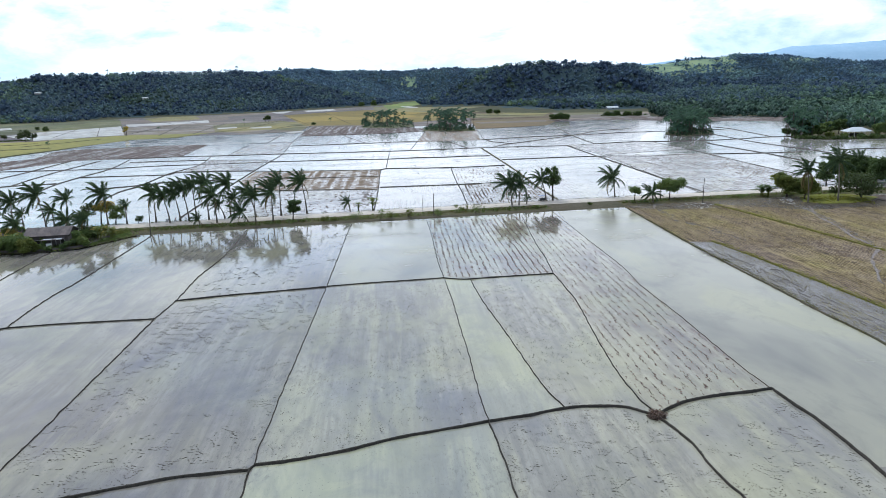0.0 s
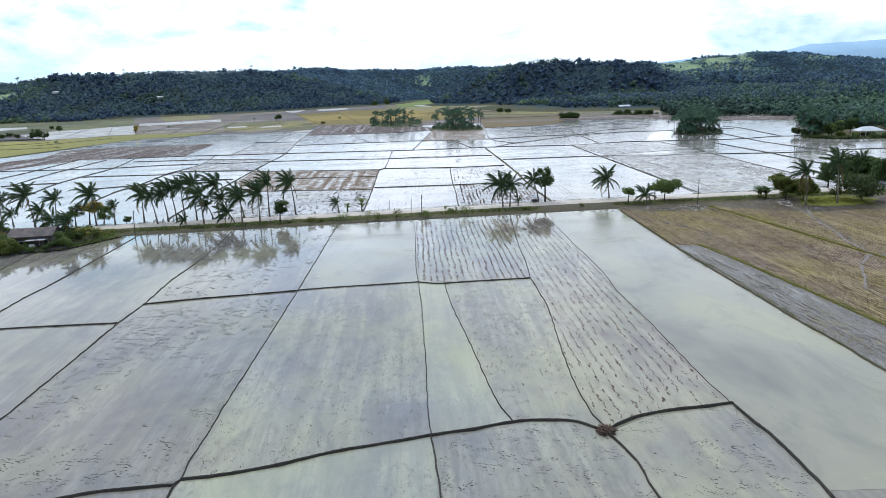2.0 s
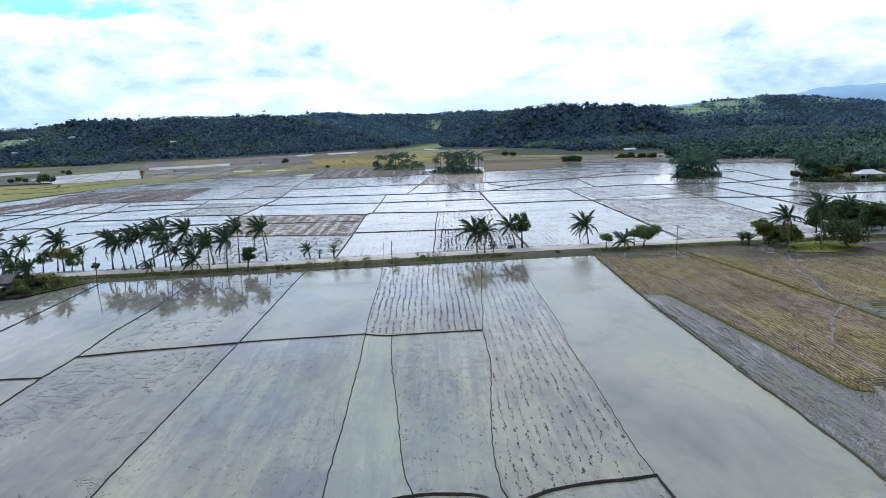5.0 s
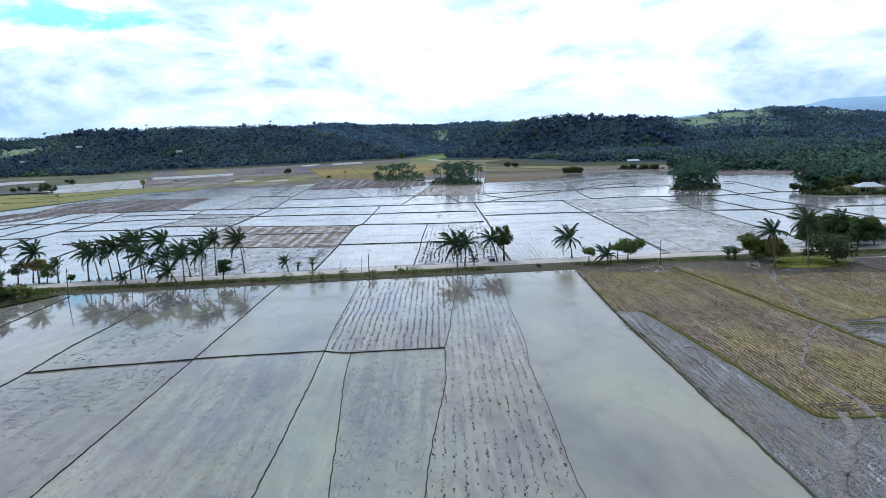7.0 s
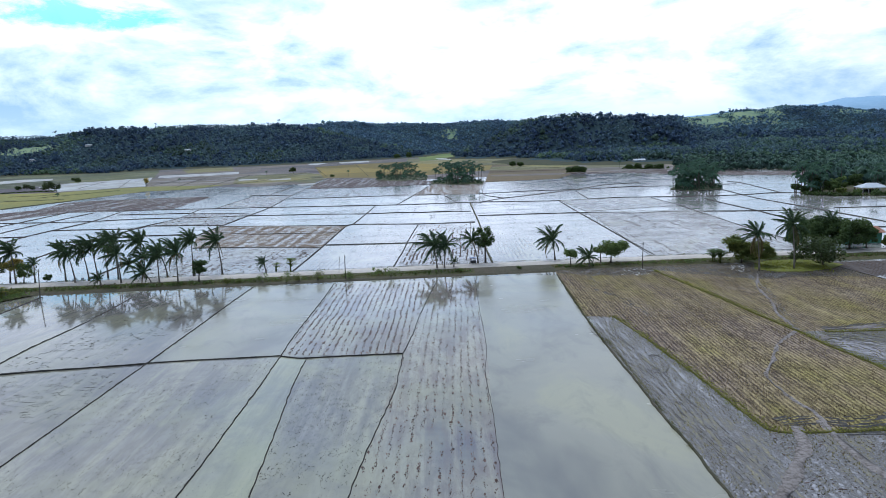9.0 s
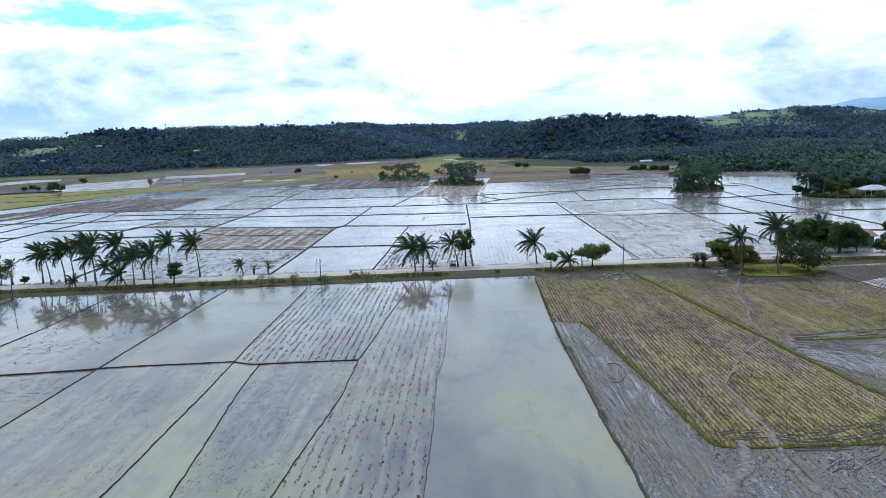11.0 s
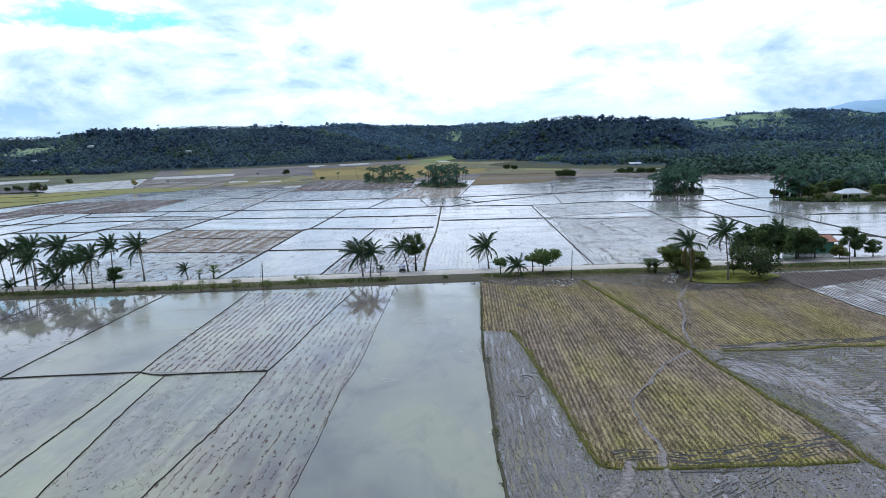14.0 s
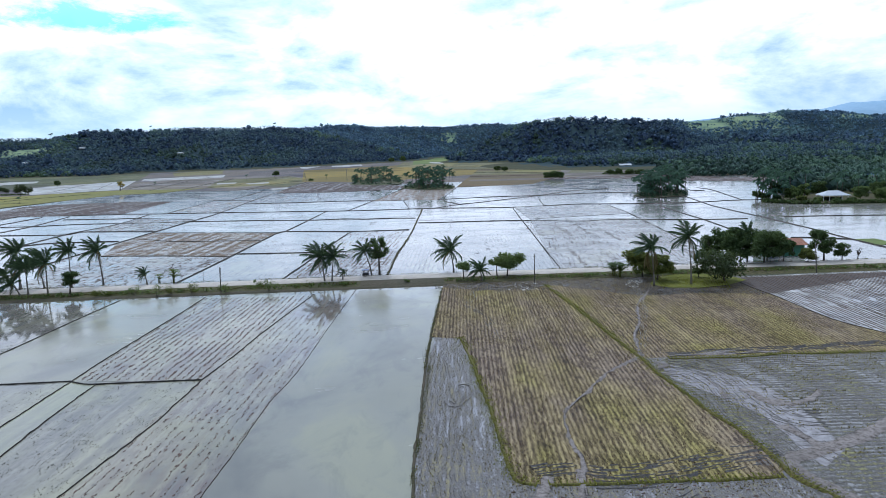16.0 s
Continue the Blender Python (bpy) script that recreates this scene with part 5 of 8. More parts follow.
field('paddy_water', [(-560.0, 892.5), (-554.1, 979.0), (-512.2, 979.0), (-477.6, 913.8), (-494.6, 875.1), (-504.8, 805.4)], WATER_OPEN, 0.05, 'bright flood water on a far paddy')
field('paddy_water', [(-350.7, 952.4), (-300.2, 978.9), (-260.0, 1019.1), (-233.8, 924.7), (-268.6, 889.6), (-320.2, 871.2)], WATER_OPEN, 0.05, 'bright flood water on a far paddy')
field('paddy_water', [(-233.8, 1403.0), (-185.7, 1382.1), (-183.8, 1240.5), (-198.6, 1257.1)], WATER_OPEN, 0.05, 'bright flood water on a far paddy')
field('paddy_water', [(-167.7, 1399.0), (-113.7, 1455.9), (-98.1, 1348.4), (-119.5, 1299.2), (-149.0, 1299.6)], WATER_OPEN, 0.05, 'bright flood water on a far paddy')
field('paddy_water', [(-20.9, 2089.5), (23.9, 2153.5), (43.2, 2052.0), (22.4, 1946.0), (-16.1, 1979.9)], WATER_OPEN, 0.05, 'narrow strip of bright flood water')
field('paddy_water', [(28.9, 1493.2), (62.4, 1410.8), (58.9, 1318.4), (35.2, 1378.3)], WATER_OPEN, 0.05, 'narrow strip of bright flood water')
field('paddy_water', [(-104.9, 1715.8), (-70.2, 1690.1), (-66.8, 1615.9), (-97.3, 1641.3)], WATER_OPEN, 0.05, 'narrow strip of bright flood water')
field('paddy_water', [(257.9, 890.1), (284.9, 881.0), (275.7, 840.2), (245.8, 841.5)], WATER_OPEN, 0.05, 'pale flooded strip before the woods')
field('paddy_water', [(-147.9, 724.4), (-124.8, 742.2), (-118.8, 715.0), (-135.2, 704.8)], WATER_OPEN, 0.05, 'shallow pool of flood water on a stubble paddy')
field('paddy_water', [(-183.2, 749.1), (-164.4, 759.1), (-158.2, 731.6), (-174.3, 721.0)], WATER_OPEN, 0.05, 'shallow pool of flood water on a stubble paddy')
field('paddy_water', [(-91.4, 610.4), (-80.2, 629.1), (-73.2, 607.3), (-83.2, 589.2)], WATER_OPEN, 0.05, 'shallow pool of flood water on a stubble paddy')
bund([(-284.2, 507.3), (-261.2, 508.8), (-243.2, 512.7)], 0.7, 0.4, MUD_DARK)
bund([(-277.1, 539.0), (-263.1, 572.1), (-247.1, 609.6)], 0.7, 0.4, MUD_DARK)
bund([(-316.2, 563.1), (-292.9, 569.0), (-287.2, 584.3)], 0.7, 0.4, MUD_DARK)
bund([(-267.2, 874.0), (-261.1, 803.5), (-249.1, 681.8)], 0.7, 0.4, MUD_DARK)
bund([(-314.1, 669.3), (-365.6, 838.7)], 0.7, 0.4, MUD_DARK)
bund([(-271.1, 660.9), (-350.4, 866.0)], 0.7, 0.4, MUD_DARK)
bund([(-310.7, 987.6), (-269.5, 890.3)], 0.7, 0.4, MUD_DARK)
bund([(-283.1, 1000.8), (-251.7, 922.8)], 0.7, 0.4, MUD_DARK)
bund([(-162.9, 1105.2), (-86.9, 750.6)], 0.7, 0.4, MUD_DARK)
bund([(-111.8, 1220.8), (-39.7, 726.7)], 0.7, 0.4, MUD_DARK)
bund([(-161.7, 654.5), (-145.1, 711.7), (-137.6, 894.4)], 0.7, 0.4, MUD_DARK)
bund([(-110.2, 605.7), (-107.1, 706.7), (-88.5, 739.4)], 0.7, 0.4, MUD_DARK)
bund([(-198.9, 865.2), (-186.8, 751.6)], 0.7, 0.4, MUD_DARK)
bund([(-20.6, 1143.0), (7.8, 689.8)], 0.7, 0.4, MUD_DARK)
bund([(45.2, 1158.5), (131.1, 1077.0)], 0.7, 0.4, MUD_DARK)
bund([(39.1, 963.9), (188.3, 913.6)], 0.7, 0.4, MUD_DARK)
bund([(97.0, 837.3), (163.5, 787.2), (195.4, 811.8)], 0.7, 0.4, MUD_DARK)
bund([(88.5, 727.7), (175.1, 723.1)], 0.7, 0.4, MUD_DARK)
bund([(169.5, 937.1), (129.5, 823.0)], 0.7, 0.4, MUD_DARK)
bund([(127.9, 1048.8), (174.8, 1017.4), (226.3, 947.1)], 0.7, 0.4, MUD_DARK)
bund([(-206.1, 631.2), (-248.3, 845.8)], 0.7, 0.4, MUD_DARK)
bund([(-178.1, 638.9), (-203.1, 868.6)], 0.7, 0.4, MUD_DARK)

# ---- palms and trees ----
def frond_mesh(length, droop, lift, seed, pairs=15, width=0.62, bend=0.0, blade=0.036):
    """A feather frond along +x: a bent rib with leaflets that hang from both sides."""
    r = np.random.default_rng(seed)
    verts, faces = [], []
    rib = []
    for i in range(pairs + 2):
        t = i / (pairs + 1)
        rib.append(Vector((length * t * (1 - 0.18 * t * t), length * bend * t * t, length * (lift * t - droop * t * t))))
    for i in range(1, pairs + 2):
        a, b = rib[i - 1], rib[i]
        o = len(verts)
        w = 0.035 * (1 - 0.8 * i / (pairs + 2)) * length / 3.2
        verts += [a + Vector((0, -w, 0)), a + Vector((0, w, 0)), b + Vector((0, w, 0)), b + Vector((0, -w, 0))]
        faces.append((o, o + 1, o + 2, o + 3))
    for i in range(1, pairs + 1):
        t = i / (pairs + 1)
        p = rib[i]
        leaflet = width * length / 3.2 * (1.25 * math.sin(math.pi * min(0.97, 0.16 + 0.84 * t)) + 0.22)
        for side in (-1, 1):
            hang = r.uniform(0.6, 1.3)
            tip = p + Vector((leaflet * r.uniform(0.45, 0.75), side * leaflet * r.uniform(0.65, 0.95), -leaflet * hang))
            mid = p.lerp(tip, 0.5) + Vector((0, 0, leaflet * 0.10))
            wide = Vector((blade * length / 3.2, 0, 0.012))
            o = len(verts)
            verts += [p - wide, p + wide, mid + wide, mid - wide, tip]
            faces += [(o, o + 1, o + 2, o + 3), (o + 3, o + 2, o + 4)]
    return verts, faces


FRONDS = []
for k in range(12):
    bend = 0.20 if k < 6 else -0.20
    v, f = frond_mesh(1.0, (0.34, 0.48, 0.62, 0.26, 0.42, 0.75)[k % 6], (0.20, 0.24, 0.22, 0.16, 0.18, 0.10)[k % 6], 40 + k, 28, 0.32, bend, 0.022)
    me = bpy.data.meshes.new("frond")
    me.from_pydata([tuple(q) for q in v], [], f)
    me.materials.append(FROND)
    FRONDS.append(me)
DRY_FROND = FRONDS[5].copy()
DRY_FROND.materials.clear()
DRY_FROND.materials.append(FROND_DRY)


def palm(x, y, height, lean, reach, dry=0):
    """A coconut palm whose fronds are swept by the wind towards -x."""
    r = np.random.default_rng(int(abs(x) * 31 + abs(y) * 17))
    base = 0.3 if 160 < y < 200 else 0.0
    root = empty("coconut_palm", x, y, base)
    top = Vector((lean, r.uniform(-0.4, 0.4), max(0.3, height - base)))
    pts, rad = [], []
    for i in range(9):
        t = i / 8
        bend = t * t * (1.6 - 0.6 * t)
        pts.append((top.x * bend, top.y * bend, -0.25 + (top.z + 0.25) * t))
        rad.append(0.19 * (1 - 0.5 * t) + (0.09 * (1 - t) ** 6) + 0.012 * (i % 2))
    v, f = tube(pts, rad, 8)
    trunk = mesh_object("trunk", v, f, BARK, root, True)
    wind = 0.62 if x < 0 else 0.25
    count = int(18 + 7 * min(1, reach / 3.4))
    for k in range(count):
        # the wind lays most fronds over towards -x; those that face it stand up
        off = -180 + 360 * (k + 0.5) / count + r.uniform(-20, 20)
        turn = 180 + off * (1.0 - 0.42 * wind)
        ring = k % 4
        pitch = (-54, -24, 6, 40)[ring] + r.uniform(-14, 14) - 0.13 * wind * abs(off)
        size = reach * r.uniform(1.2, 1.65) * (1.08 - 0.0014 * wind * abs(off))
        old = ring == 3 and (r.random() < 0.12 + dry)
        ob = new("frond", DRY_FROND if old else FRONDS[int(r.integers(0, 5)) + (0 if off < 0 else 6)])
        ob.parent = root
        ob.matrix_basis = Matrix.Translation(top) @ pose(0, 0, 0, r.uniform(-25, 25), pitch, turn) @ Matrix.Diagonal((size, size, size, 1))
    nuts = bmesh.new()
    for k in range(7):
        a = 2 * math.pi * k / 7
        bmesh.ops.create_icosphere(nuts, subdivisions=1, radius=0.14, matrix=Matrix.Translation(top + Vector((0.24 * math.cos(a), 0.24 * math.sin(a), -0.28 - 0.08 * (k % 2)))))
    part("coconut_cluster", nuts, LEAF_OLIVE, root)
    words = "small coconut palm with ragged fronds beside the road" if height < 4.5 else "tall coconut palm with wind-swept fronds beside the road"
    if dry:
        words = "coconut palm with drooping brown lower fronds beside the stubble field"
    return tagged(root, words, "palm tree", "roadside palms")


def leaf_cloud(r, centres, radius, count, size, squash=1.0):
    """Many small leaf faces round the centres."""
    c = centres[r.integers(0, len(centres), count)]
    d = r.normal(0, 1, (count, 3))
    d /= np.linalg.norm(d, axis=1)[:, None]
    p = c + d * (radius * r.uniform(0.25, 1.0, (count, 1)) ** 0.6) * np.array([1, 1, squash])
    n = d + r.normal(0, 0.6, (count, 3)) + np.array([0, 0, 0.5])
    n /= np.linalg.norm(n, axis=1)[:, None]
    t = np.cross(n, r.normal(0, 1, (count, 3)))
    t /= np.linalg.norm(t, axis=1)[:, None] + 1e-9
    b = np.cross(n, t)
    s = size * r.uniform(0.6, 1.4, (count, 1))
    q = np.stack([p - t * s, p + b * s * 0.45 - n * s * 0.1, p + t * s, p - b * s * 0.45 - n * s * 0.1], 1)
    verts = q.reshape(-1, 3)
    faces = [(4 * i, 4 * i + 1, 4 * i + 2, 4 * i + 3) for i in range(count)]
    return verts, faces


def tree(x, y, height, lean, radius, flat_by, material, bare=False):
    """A broadleaf tree: forked trunk, limbs and a crown of leaves in uneven clumps."""
    r = np.random.default_rng(int(abs(x) * 53 + abs(y) * 29))
    base = 0.28 if 160 < y < 200 else 0.0
    root = empty("broadleaf_tree", x, y, base)
    h = height - base
    tall = min(2 * radius * flat_by, h * 0.8)
    mid = np.array([lean, 0.0, h - tall / 2])
    fork = Vector((lean * 0.3, 0, max(0.25 * h, h - tall * 0.95)))
    verts, faces = tube([(0, 0, -0.2), (lean * 0.12, 0.05, fork.z * 0.5), tuple(fork)], [0.05 * h * 0.5 + 0.08, 0.035 * h * 0.5 + 0.06, 0.03 * h * 0.5 + 0.04], 7)
    n = max(9, int(12 + 5 * radius))
    a = r.uniform(0, 2 * math.pi, n)
    rr = np.sqrt(r.uniform(0.05, 1, n)) * 0.84
    zz = r.uniform(-0.75, 0.72, n)
    cc = np.stack([mid[0] + radius * rr * np.cos(a) * np.sqrt(1 - 0.6 * zz ** 2), mid[1] + radius * rr * np.sin(a) * np.sqrt(1 - 0.6 * zz ** 2), mid[2] + zz * tall / 2], -1)
    for c in cc[:10]:
        bend = fork.lerp(Vector(c), 0.5) + Vector((0, 0, 0.12 * h))
        v, f = tube([tuple(fork), tuple(bend), tuple(c)], [0.02 * h + 0.02, 0.012 * h + 0.015, 0.012], 5)
        o = len(verts)
        verts = verts + v
        faces = faces + [tuple(o + i for i in q) for q in f]
    mesh_object("trunk", verts, faces, BARK_DARK, root, True)
    if not bare:
        count = int(min(5200, 420 + 270 * radius * radius) * (0.42 if material in (LEAF_YELLOW, LEAF_DULL) else 1.35 if material == LEAF_OLIVE else 0.6 if material == LEAF and y < 200 else 1.0))
        v, f = leaf_cloud(r, cc, 0.30 * radius + 0.14, count, 0.17 + 0.035 * radius, 0.75)
        mesh_object("crown", v, f, material, root)
    words = {LEAF_YELLOW: "flat-crowned tree with yellowing leaves beside the road", LEAF_OLIVE: "rounded mango-like tree with olive-brown leaves by the stubble field",
             LEAF_DULL: "spreading grey-green tree with low limbs on the grass verge", LEAF_DARK: "dense dark-green broadleaf tree beside the road"}
    text = "bare grey tree with forked leafless limbs" if bare else words.get(material, "small rounded green tree on the road verge")
    if y > 300 and not bare:
        return tagged(root, "bushy green tree in the flooded plain" if height > 5 else "low green bush in the plain", "tree", "trees of the plain")
    return tagged(root, text, "tree", "roadside trees")


def pole(x, y, height, lean):
    """A utility pole with a cross-arm, or a plain stake where it is short."""
    base = 0.25 if 165 < y < 192 else 0.0
    tall = height > 5.0
    root = empty("utility_pole" if tall else "wooden_stake", x, y, base)
    v, f = tube([(0, 0, -0.4), (lean * 0.5, 0, height * 0.5), (lean, 0, height - base)], [0.13, 0.11, 0.085] if tall else [0.06, 0.05, 0.045], 8)
    mesh_object("shaft", v, f, POLE_WOOD, root, True)
    if tall:
        bm = bmesh.new()
        box(bm, lean - 0.08, lean + 0.22, -0.05, 0.05, height - base - 0.75, height - base - 0.45, 0.02)
        part("meter_box", bm, POLE_STEEL, root)
        bm = bmesh.new()
        bmesh.ops.create_cone(bm, cap_ends=True, segments=8, radius1=0.05, radius2=0.035, depth=0.16, matrix=Matrix.Translation((lean, 0, height - base + 0.06)))
        part("insulator", bm, WALL_WHITE, root)
        return tagged(root, "slim dark wooden utility pole on the road verge", "pole", "utility poles")
    return tagged(root, "thin upright wooden stake beside the road" if y < 200 else "short stake standing in for a small upright figure in a paddy", "stake", "stakes")


def banana(x, y, height):
    """A clump of banana-like plants with broad torn leaves."""
    r = np.random.default_rng(int(abs(x) * 11 + y))
    root = empty("banana_plant", x, y, 0.25)
    for s in range(3):
        px, py, h = r.uniform(-0.5, 0.5), r.uniform(-0.4, 0.4), height * (r.uniform(0.3, 0.6) if x > 50 else r.uniform(0.6, 0.85))
        v, f = tube([(px, py, -0.1), (px, py, h * 0.5), (px + 0.1, py, h)], [0.13, 0.10, 0.06], 7)
        mesh_object("stem", v, f, LEAF_OLIVE, root, True)
        for k in range(11):
            a = radians(360 * k / 7 + r.uniform(-20, 20))
            low_ = 0.0 if k < 7 else 0.45 * h
            lv, lf = [], []
            reach, w = height * r.uniform(0.4, 0.62), height * 0.07
            for i in range(7):
                t = i / 6
                c = Vector((px + 0.1 + math.cos(a) * reach * t, py + math.sin(a) * reach * t, h - low_ + reach * (1.25 * t - 1.0 * t * t)))
                q = Vector((-math.sin(a), math.cos(a), 0)) * w * math.sin(math.pi * (0.1 + 0.88 * t)) * r.uniform(0.7, 1.1)
                lv += [c - q - Vector((0, 0, 0.25 * w)), c, c + q - Vector((0, 0, 0.25 * w))]
                if i:
                    b = 3 * i - 3
                    lf += [(b, b + 1, b + 4, b + 3), (b + 1, b + 2, b + 5, b + 4)]
            mesh_object("leaf", lv, lf, LEAF_DARK if x > 50 else LEAF_OLIVE if k % 2 else LEAF_YELLOW if x < -60 and k % 4 == 0 else LEAF, root)
    return tagged(root, "clump of banana plants with torn broad leaves by the road", "banana plant", "banana plants")


def shrub(x, y, height):
    """A low bush of stems and leaves."""
    r = np.random.default_rng(int(abs(x) * 19 + y * 3))
    root = empty("shrub", x, y, 0.2)
    n = 6
    cc = np.stack([r.normal(0, 0.28 * height, n), r.normal(0, 0.25 * height, n), r.uniform(0.3, 0.85, n) * height], -1)
    verts, faces = [], []
    for c in cc:
        v, f = tube([(0, 0, -0.1), tuple(0.5 * c + np.array([0, 0, 0.1])), tuple(c)], [0.035, 0.025, 0.012], 5)
        o = len(verts)
        verts, faces = verts + v, faces + [tuple(o + i for i in q) for q in f]
    mesh_object("stems", verts, faces, BARK_DARK, root)
    v, f = leaf_cloud(r, cc, 0.33 * height, int(220 + 150 * height * height) if y < 166 else int(170 + 90 * height), 0.14 + 0.025 * height if y < 166 else 0.13, 0.9)
    kind_ = r.random()
    mesh_object("foliage", v, f, LEAF if kind_ < 0.4 else LEAF_DARK if kind_ < 0.62 else LEAF_OLIVE if kind_ < 0.82 or y > 166 else LEAF_YELLOW, root)
    return tagged(root, "low green leafy shrub on the bank of the road", "shrub", "verge shrubs")


# palms beside the road: place, height, lean
palm(-104, 180.9, 5.7, 1.3, 2.6)
palm(-99.5, 181.3, 7.5, 0.3, 3.3)
palm(-92.8, 184.2, 8.6, -1.3, 3.9)
palm(-87.1, 184.3, 7.3, 0.5, 2.9)
palm(-100.3, 187.6, 3.3, -0.0, 2.2)
palm(-90.8, 184.5, 4.4, 0.0, 2.8)
palm(-76.1, 182.4, 8.3, -0.3, 3.6)
palm(-71.4, 182.8, 5.0, 0.2, 2.0)
palm(-79.7, 167.5, 4.3, 0.2, 3.0)
palm(-64.3, 184.2, 7.7, -0.0, 3.3)
palm(-59, 178.9, 7.6, -1.1, 3.0)
palm(-57.4, 182.5, 7.8, -0.9, 3.2)
palm(-55.2, 182.7, 8.8, -1.0, 3.2)
palm(-54.1, 185.8, 9.0, -0.2, 3.0)
palm(-50.1, 183.1, 9.9, -0.1, 3.4)
palm(-46.4, 176.6, 7.8, -0.4, 3.4)
palm(-46.3, 184.6, 3.9, -1.2, 2.4)
palm(-45, 186, 9.2, -0.1, 3.6)
palm(-38, 174.5, 3.4, -1.5, 3.0)
palm(-37.9, 184.1, 7.0, -1.4, 3.0)
palm(-36.2, 174.8, 7.1, 0.1, 3.0)
palm(-31.8, 175.2, 7.7, 0.1, 3.6)
palm(-31.1, 184.1, 9.4, 0.2, 3.3)
palm(-24.5, 186.7, 8.8, -0.8, 3.4)
palm(-43.3, 183, 5.8, 0.4, 2.6)
palm(-49.9, 173.6, 2.1, -0.5, 1.8)
palm(-12.4, 184.4, 3.0, -0.5, 1.8)
palm(32.1, 182.2, 6.5, -0.7, 3.6)
palm(34, 181.9, 6.3, 0.6, 3.4)
palm(36.4, 183, 2.1, 0.2, 1.2)
palm(43, 187.9, 6.7, -1.5, 3.0)
palm(63.8, 190.1, 5.9, -0.7, 3.6)
palm(70.3, 177.4, 2.9, -0.3, 2.6)
palm(107.9, 166.9, 8.8, -0.8, 3.2, 0.75)
palm(116.2, 167, 11.0, -1.0, 3.4)
palm(139.9, 192.6, 7.8, -0.4, 3.0)
palm(-72.6, 160.4, 5.6, 0.5, 2.4)
palm(-74.2, 163.5, 4.2, -0.4, 2.2)
palm(-88.2, 160.8, 4.8, 0.3, 2.6)
# broadleaf trees beside the road: place, height, lean, crown radius, flatness, leaf
tree(-81.3, 182.1, 5.9, 0.8, 2.7, .6, LEAF_DULL)
tree(-78.4, 183.7, 6.3, 1.4, 3.0, .45, LEAF_YELLOW)
tree(-74.3, 182.7, 5.5, 0.9, 2.6, .8, LEAF)
tree(-26.8, 175.5, 6.3, 0.7, 2.2, 1, LEAF_DARK)
tree(-68.5, 182.9, 2.1, 0.3, 1.0, 1, LEAF_DARK)
tree(45, 188.3, 10.1, -0.1, 2.7, 1.05, LEAF_DARK)
tree(66.1, 180.1, 4.4, -0.0, 2.1, .45, LEAF)
tree(74.3, 182.4, 4.8, -0.3, 1.8, .5, LEAF)
tree(76.8, 182.1, 5.9, 0.6, 3.9, .40, LEAF)
tree(108.4, 177.3, 6.9, -0.7, 4.1, .75, LEAF_OLIVE)
tree(110.3, 172.3, 6.4, 0.8, 3.2, .85, LEAF_OLIVE)
tree(124.6, 169.7, 7.0, -1.6, 6.2, .42, LEAF_DULL)
tree(136.4, 194.9, 9.4, -0.6, 4.5, 1.1, LEAF_DARK)
tree(142.8, 189.5, 9.0, 0.1, 5.7, .9, LEAF_DARK)
tree(137.9, 192.1, 7.5, 0.0, 3.8, 1.0, LEAF_DARK)
tree(158.9, 191.1, 8.5, -0.5, 3.3, 1.1, LEAF_DARK)
tree(163.1, 190.4, 5.2, 0.1, 2.3, 1, LEAF_DARK)
tree(153.9, 189.4, 3.8, 0.1, 2.3, .8, LEAF_OLIVE)
tree(120.7, 174.8, 2.7, -0.1, 1.8, .7, LEAF_DULL)
# utility poles and stakes
pole(82.2, 173, 7.0, 0.1)
pole(148.9, 176.2, 7.0, -0.6)
pole(9.8, 172.6, 6.1, 0.1)
pole(1.2, 185.3, 3.0, 0.2)
pole(-58.9, 163.3, 6.9, 0.4)
pole(7.1, 180.3, 4.6, 0.4)
# banana plants and shrubs on the verge
banana(-69.6, 160.4, 3.2)
banana(-68, 163.2, 2.9)
banana(-85.6, 153.6, 3.6)
banana(-10.2, 186.5, 2.2)
banana(-6.3, 185.5, 3.5)
banana(101.8, 179, 4.3)
banana(103.2, 178.1, 4.2)
shrub(-18.5, 171.1, 1.8)
shrub(-15.7, 172, 1.3)
shrub(-10.1, 172.1, 2.2)
shrub(-4.3, 170.6, 2.8)
shrub(-1.1, 171.4, 2.1)
shrub(3.1, 171.9, 2.5)
shrub(10.8, 172.3, 2.4)
shrub(20.7, 173.1, 2.7)
shrub(17, 177.5, 1.7)
shrub(18.3, 177.1, 1.5)
shrub(52.5, 177.3, 1.1)
shrub(-72.4, 158.9, 3.2)
shrub(-72.1, 161.3, 3.5)
shrub(-71.8, 163.7, 3.0)
shrub(-71.8, 155.3, 3.4)
shrub(-72.5, 154.3, 2.6)
shrub(-85.5, 152.8, 3.8)
shrub(-82.9, 151.1, 3.8)
shrub(-81.1, 150.7, 3.3)
shrub(-80.1, 151.6, 2.6)
shrub(-87.5, 153.2, 4.2)
shrub(-89.6, 152.6, 4.5)
shrub(-88.3, 160.2, 3.7)
shrub(-92, 163.4, 3.7)
shrub(-73.1, 168.6, 1.8)
shrub(-73.5, 152.9, 1.9)
shrub(-79.4, 152.5, 1.8)
shrub(-77.1, 151.5, 1.4)
shrub(-88.7, 163.9, 3.6)
shrub(-85.1, 154.3, 3.2)
shrub(-87.8, 154.9, 2.6)
shrub(-84.6, 157, 3.3)
shrub(-80.5, 156.1, 2.4)
shrub(-74.5, 159.4, 2.2)
shrub(-73.6, 166.8, 2.2)


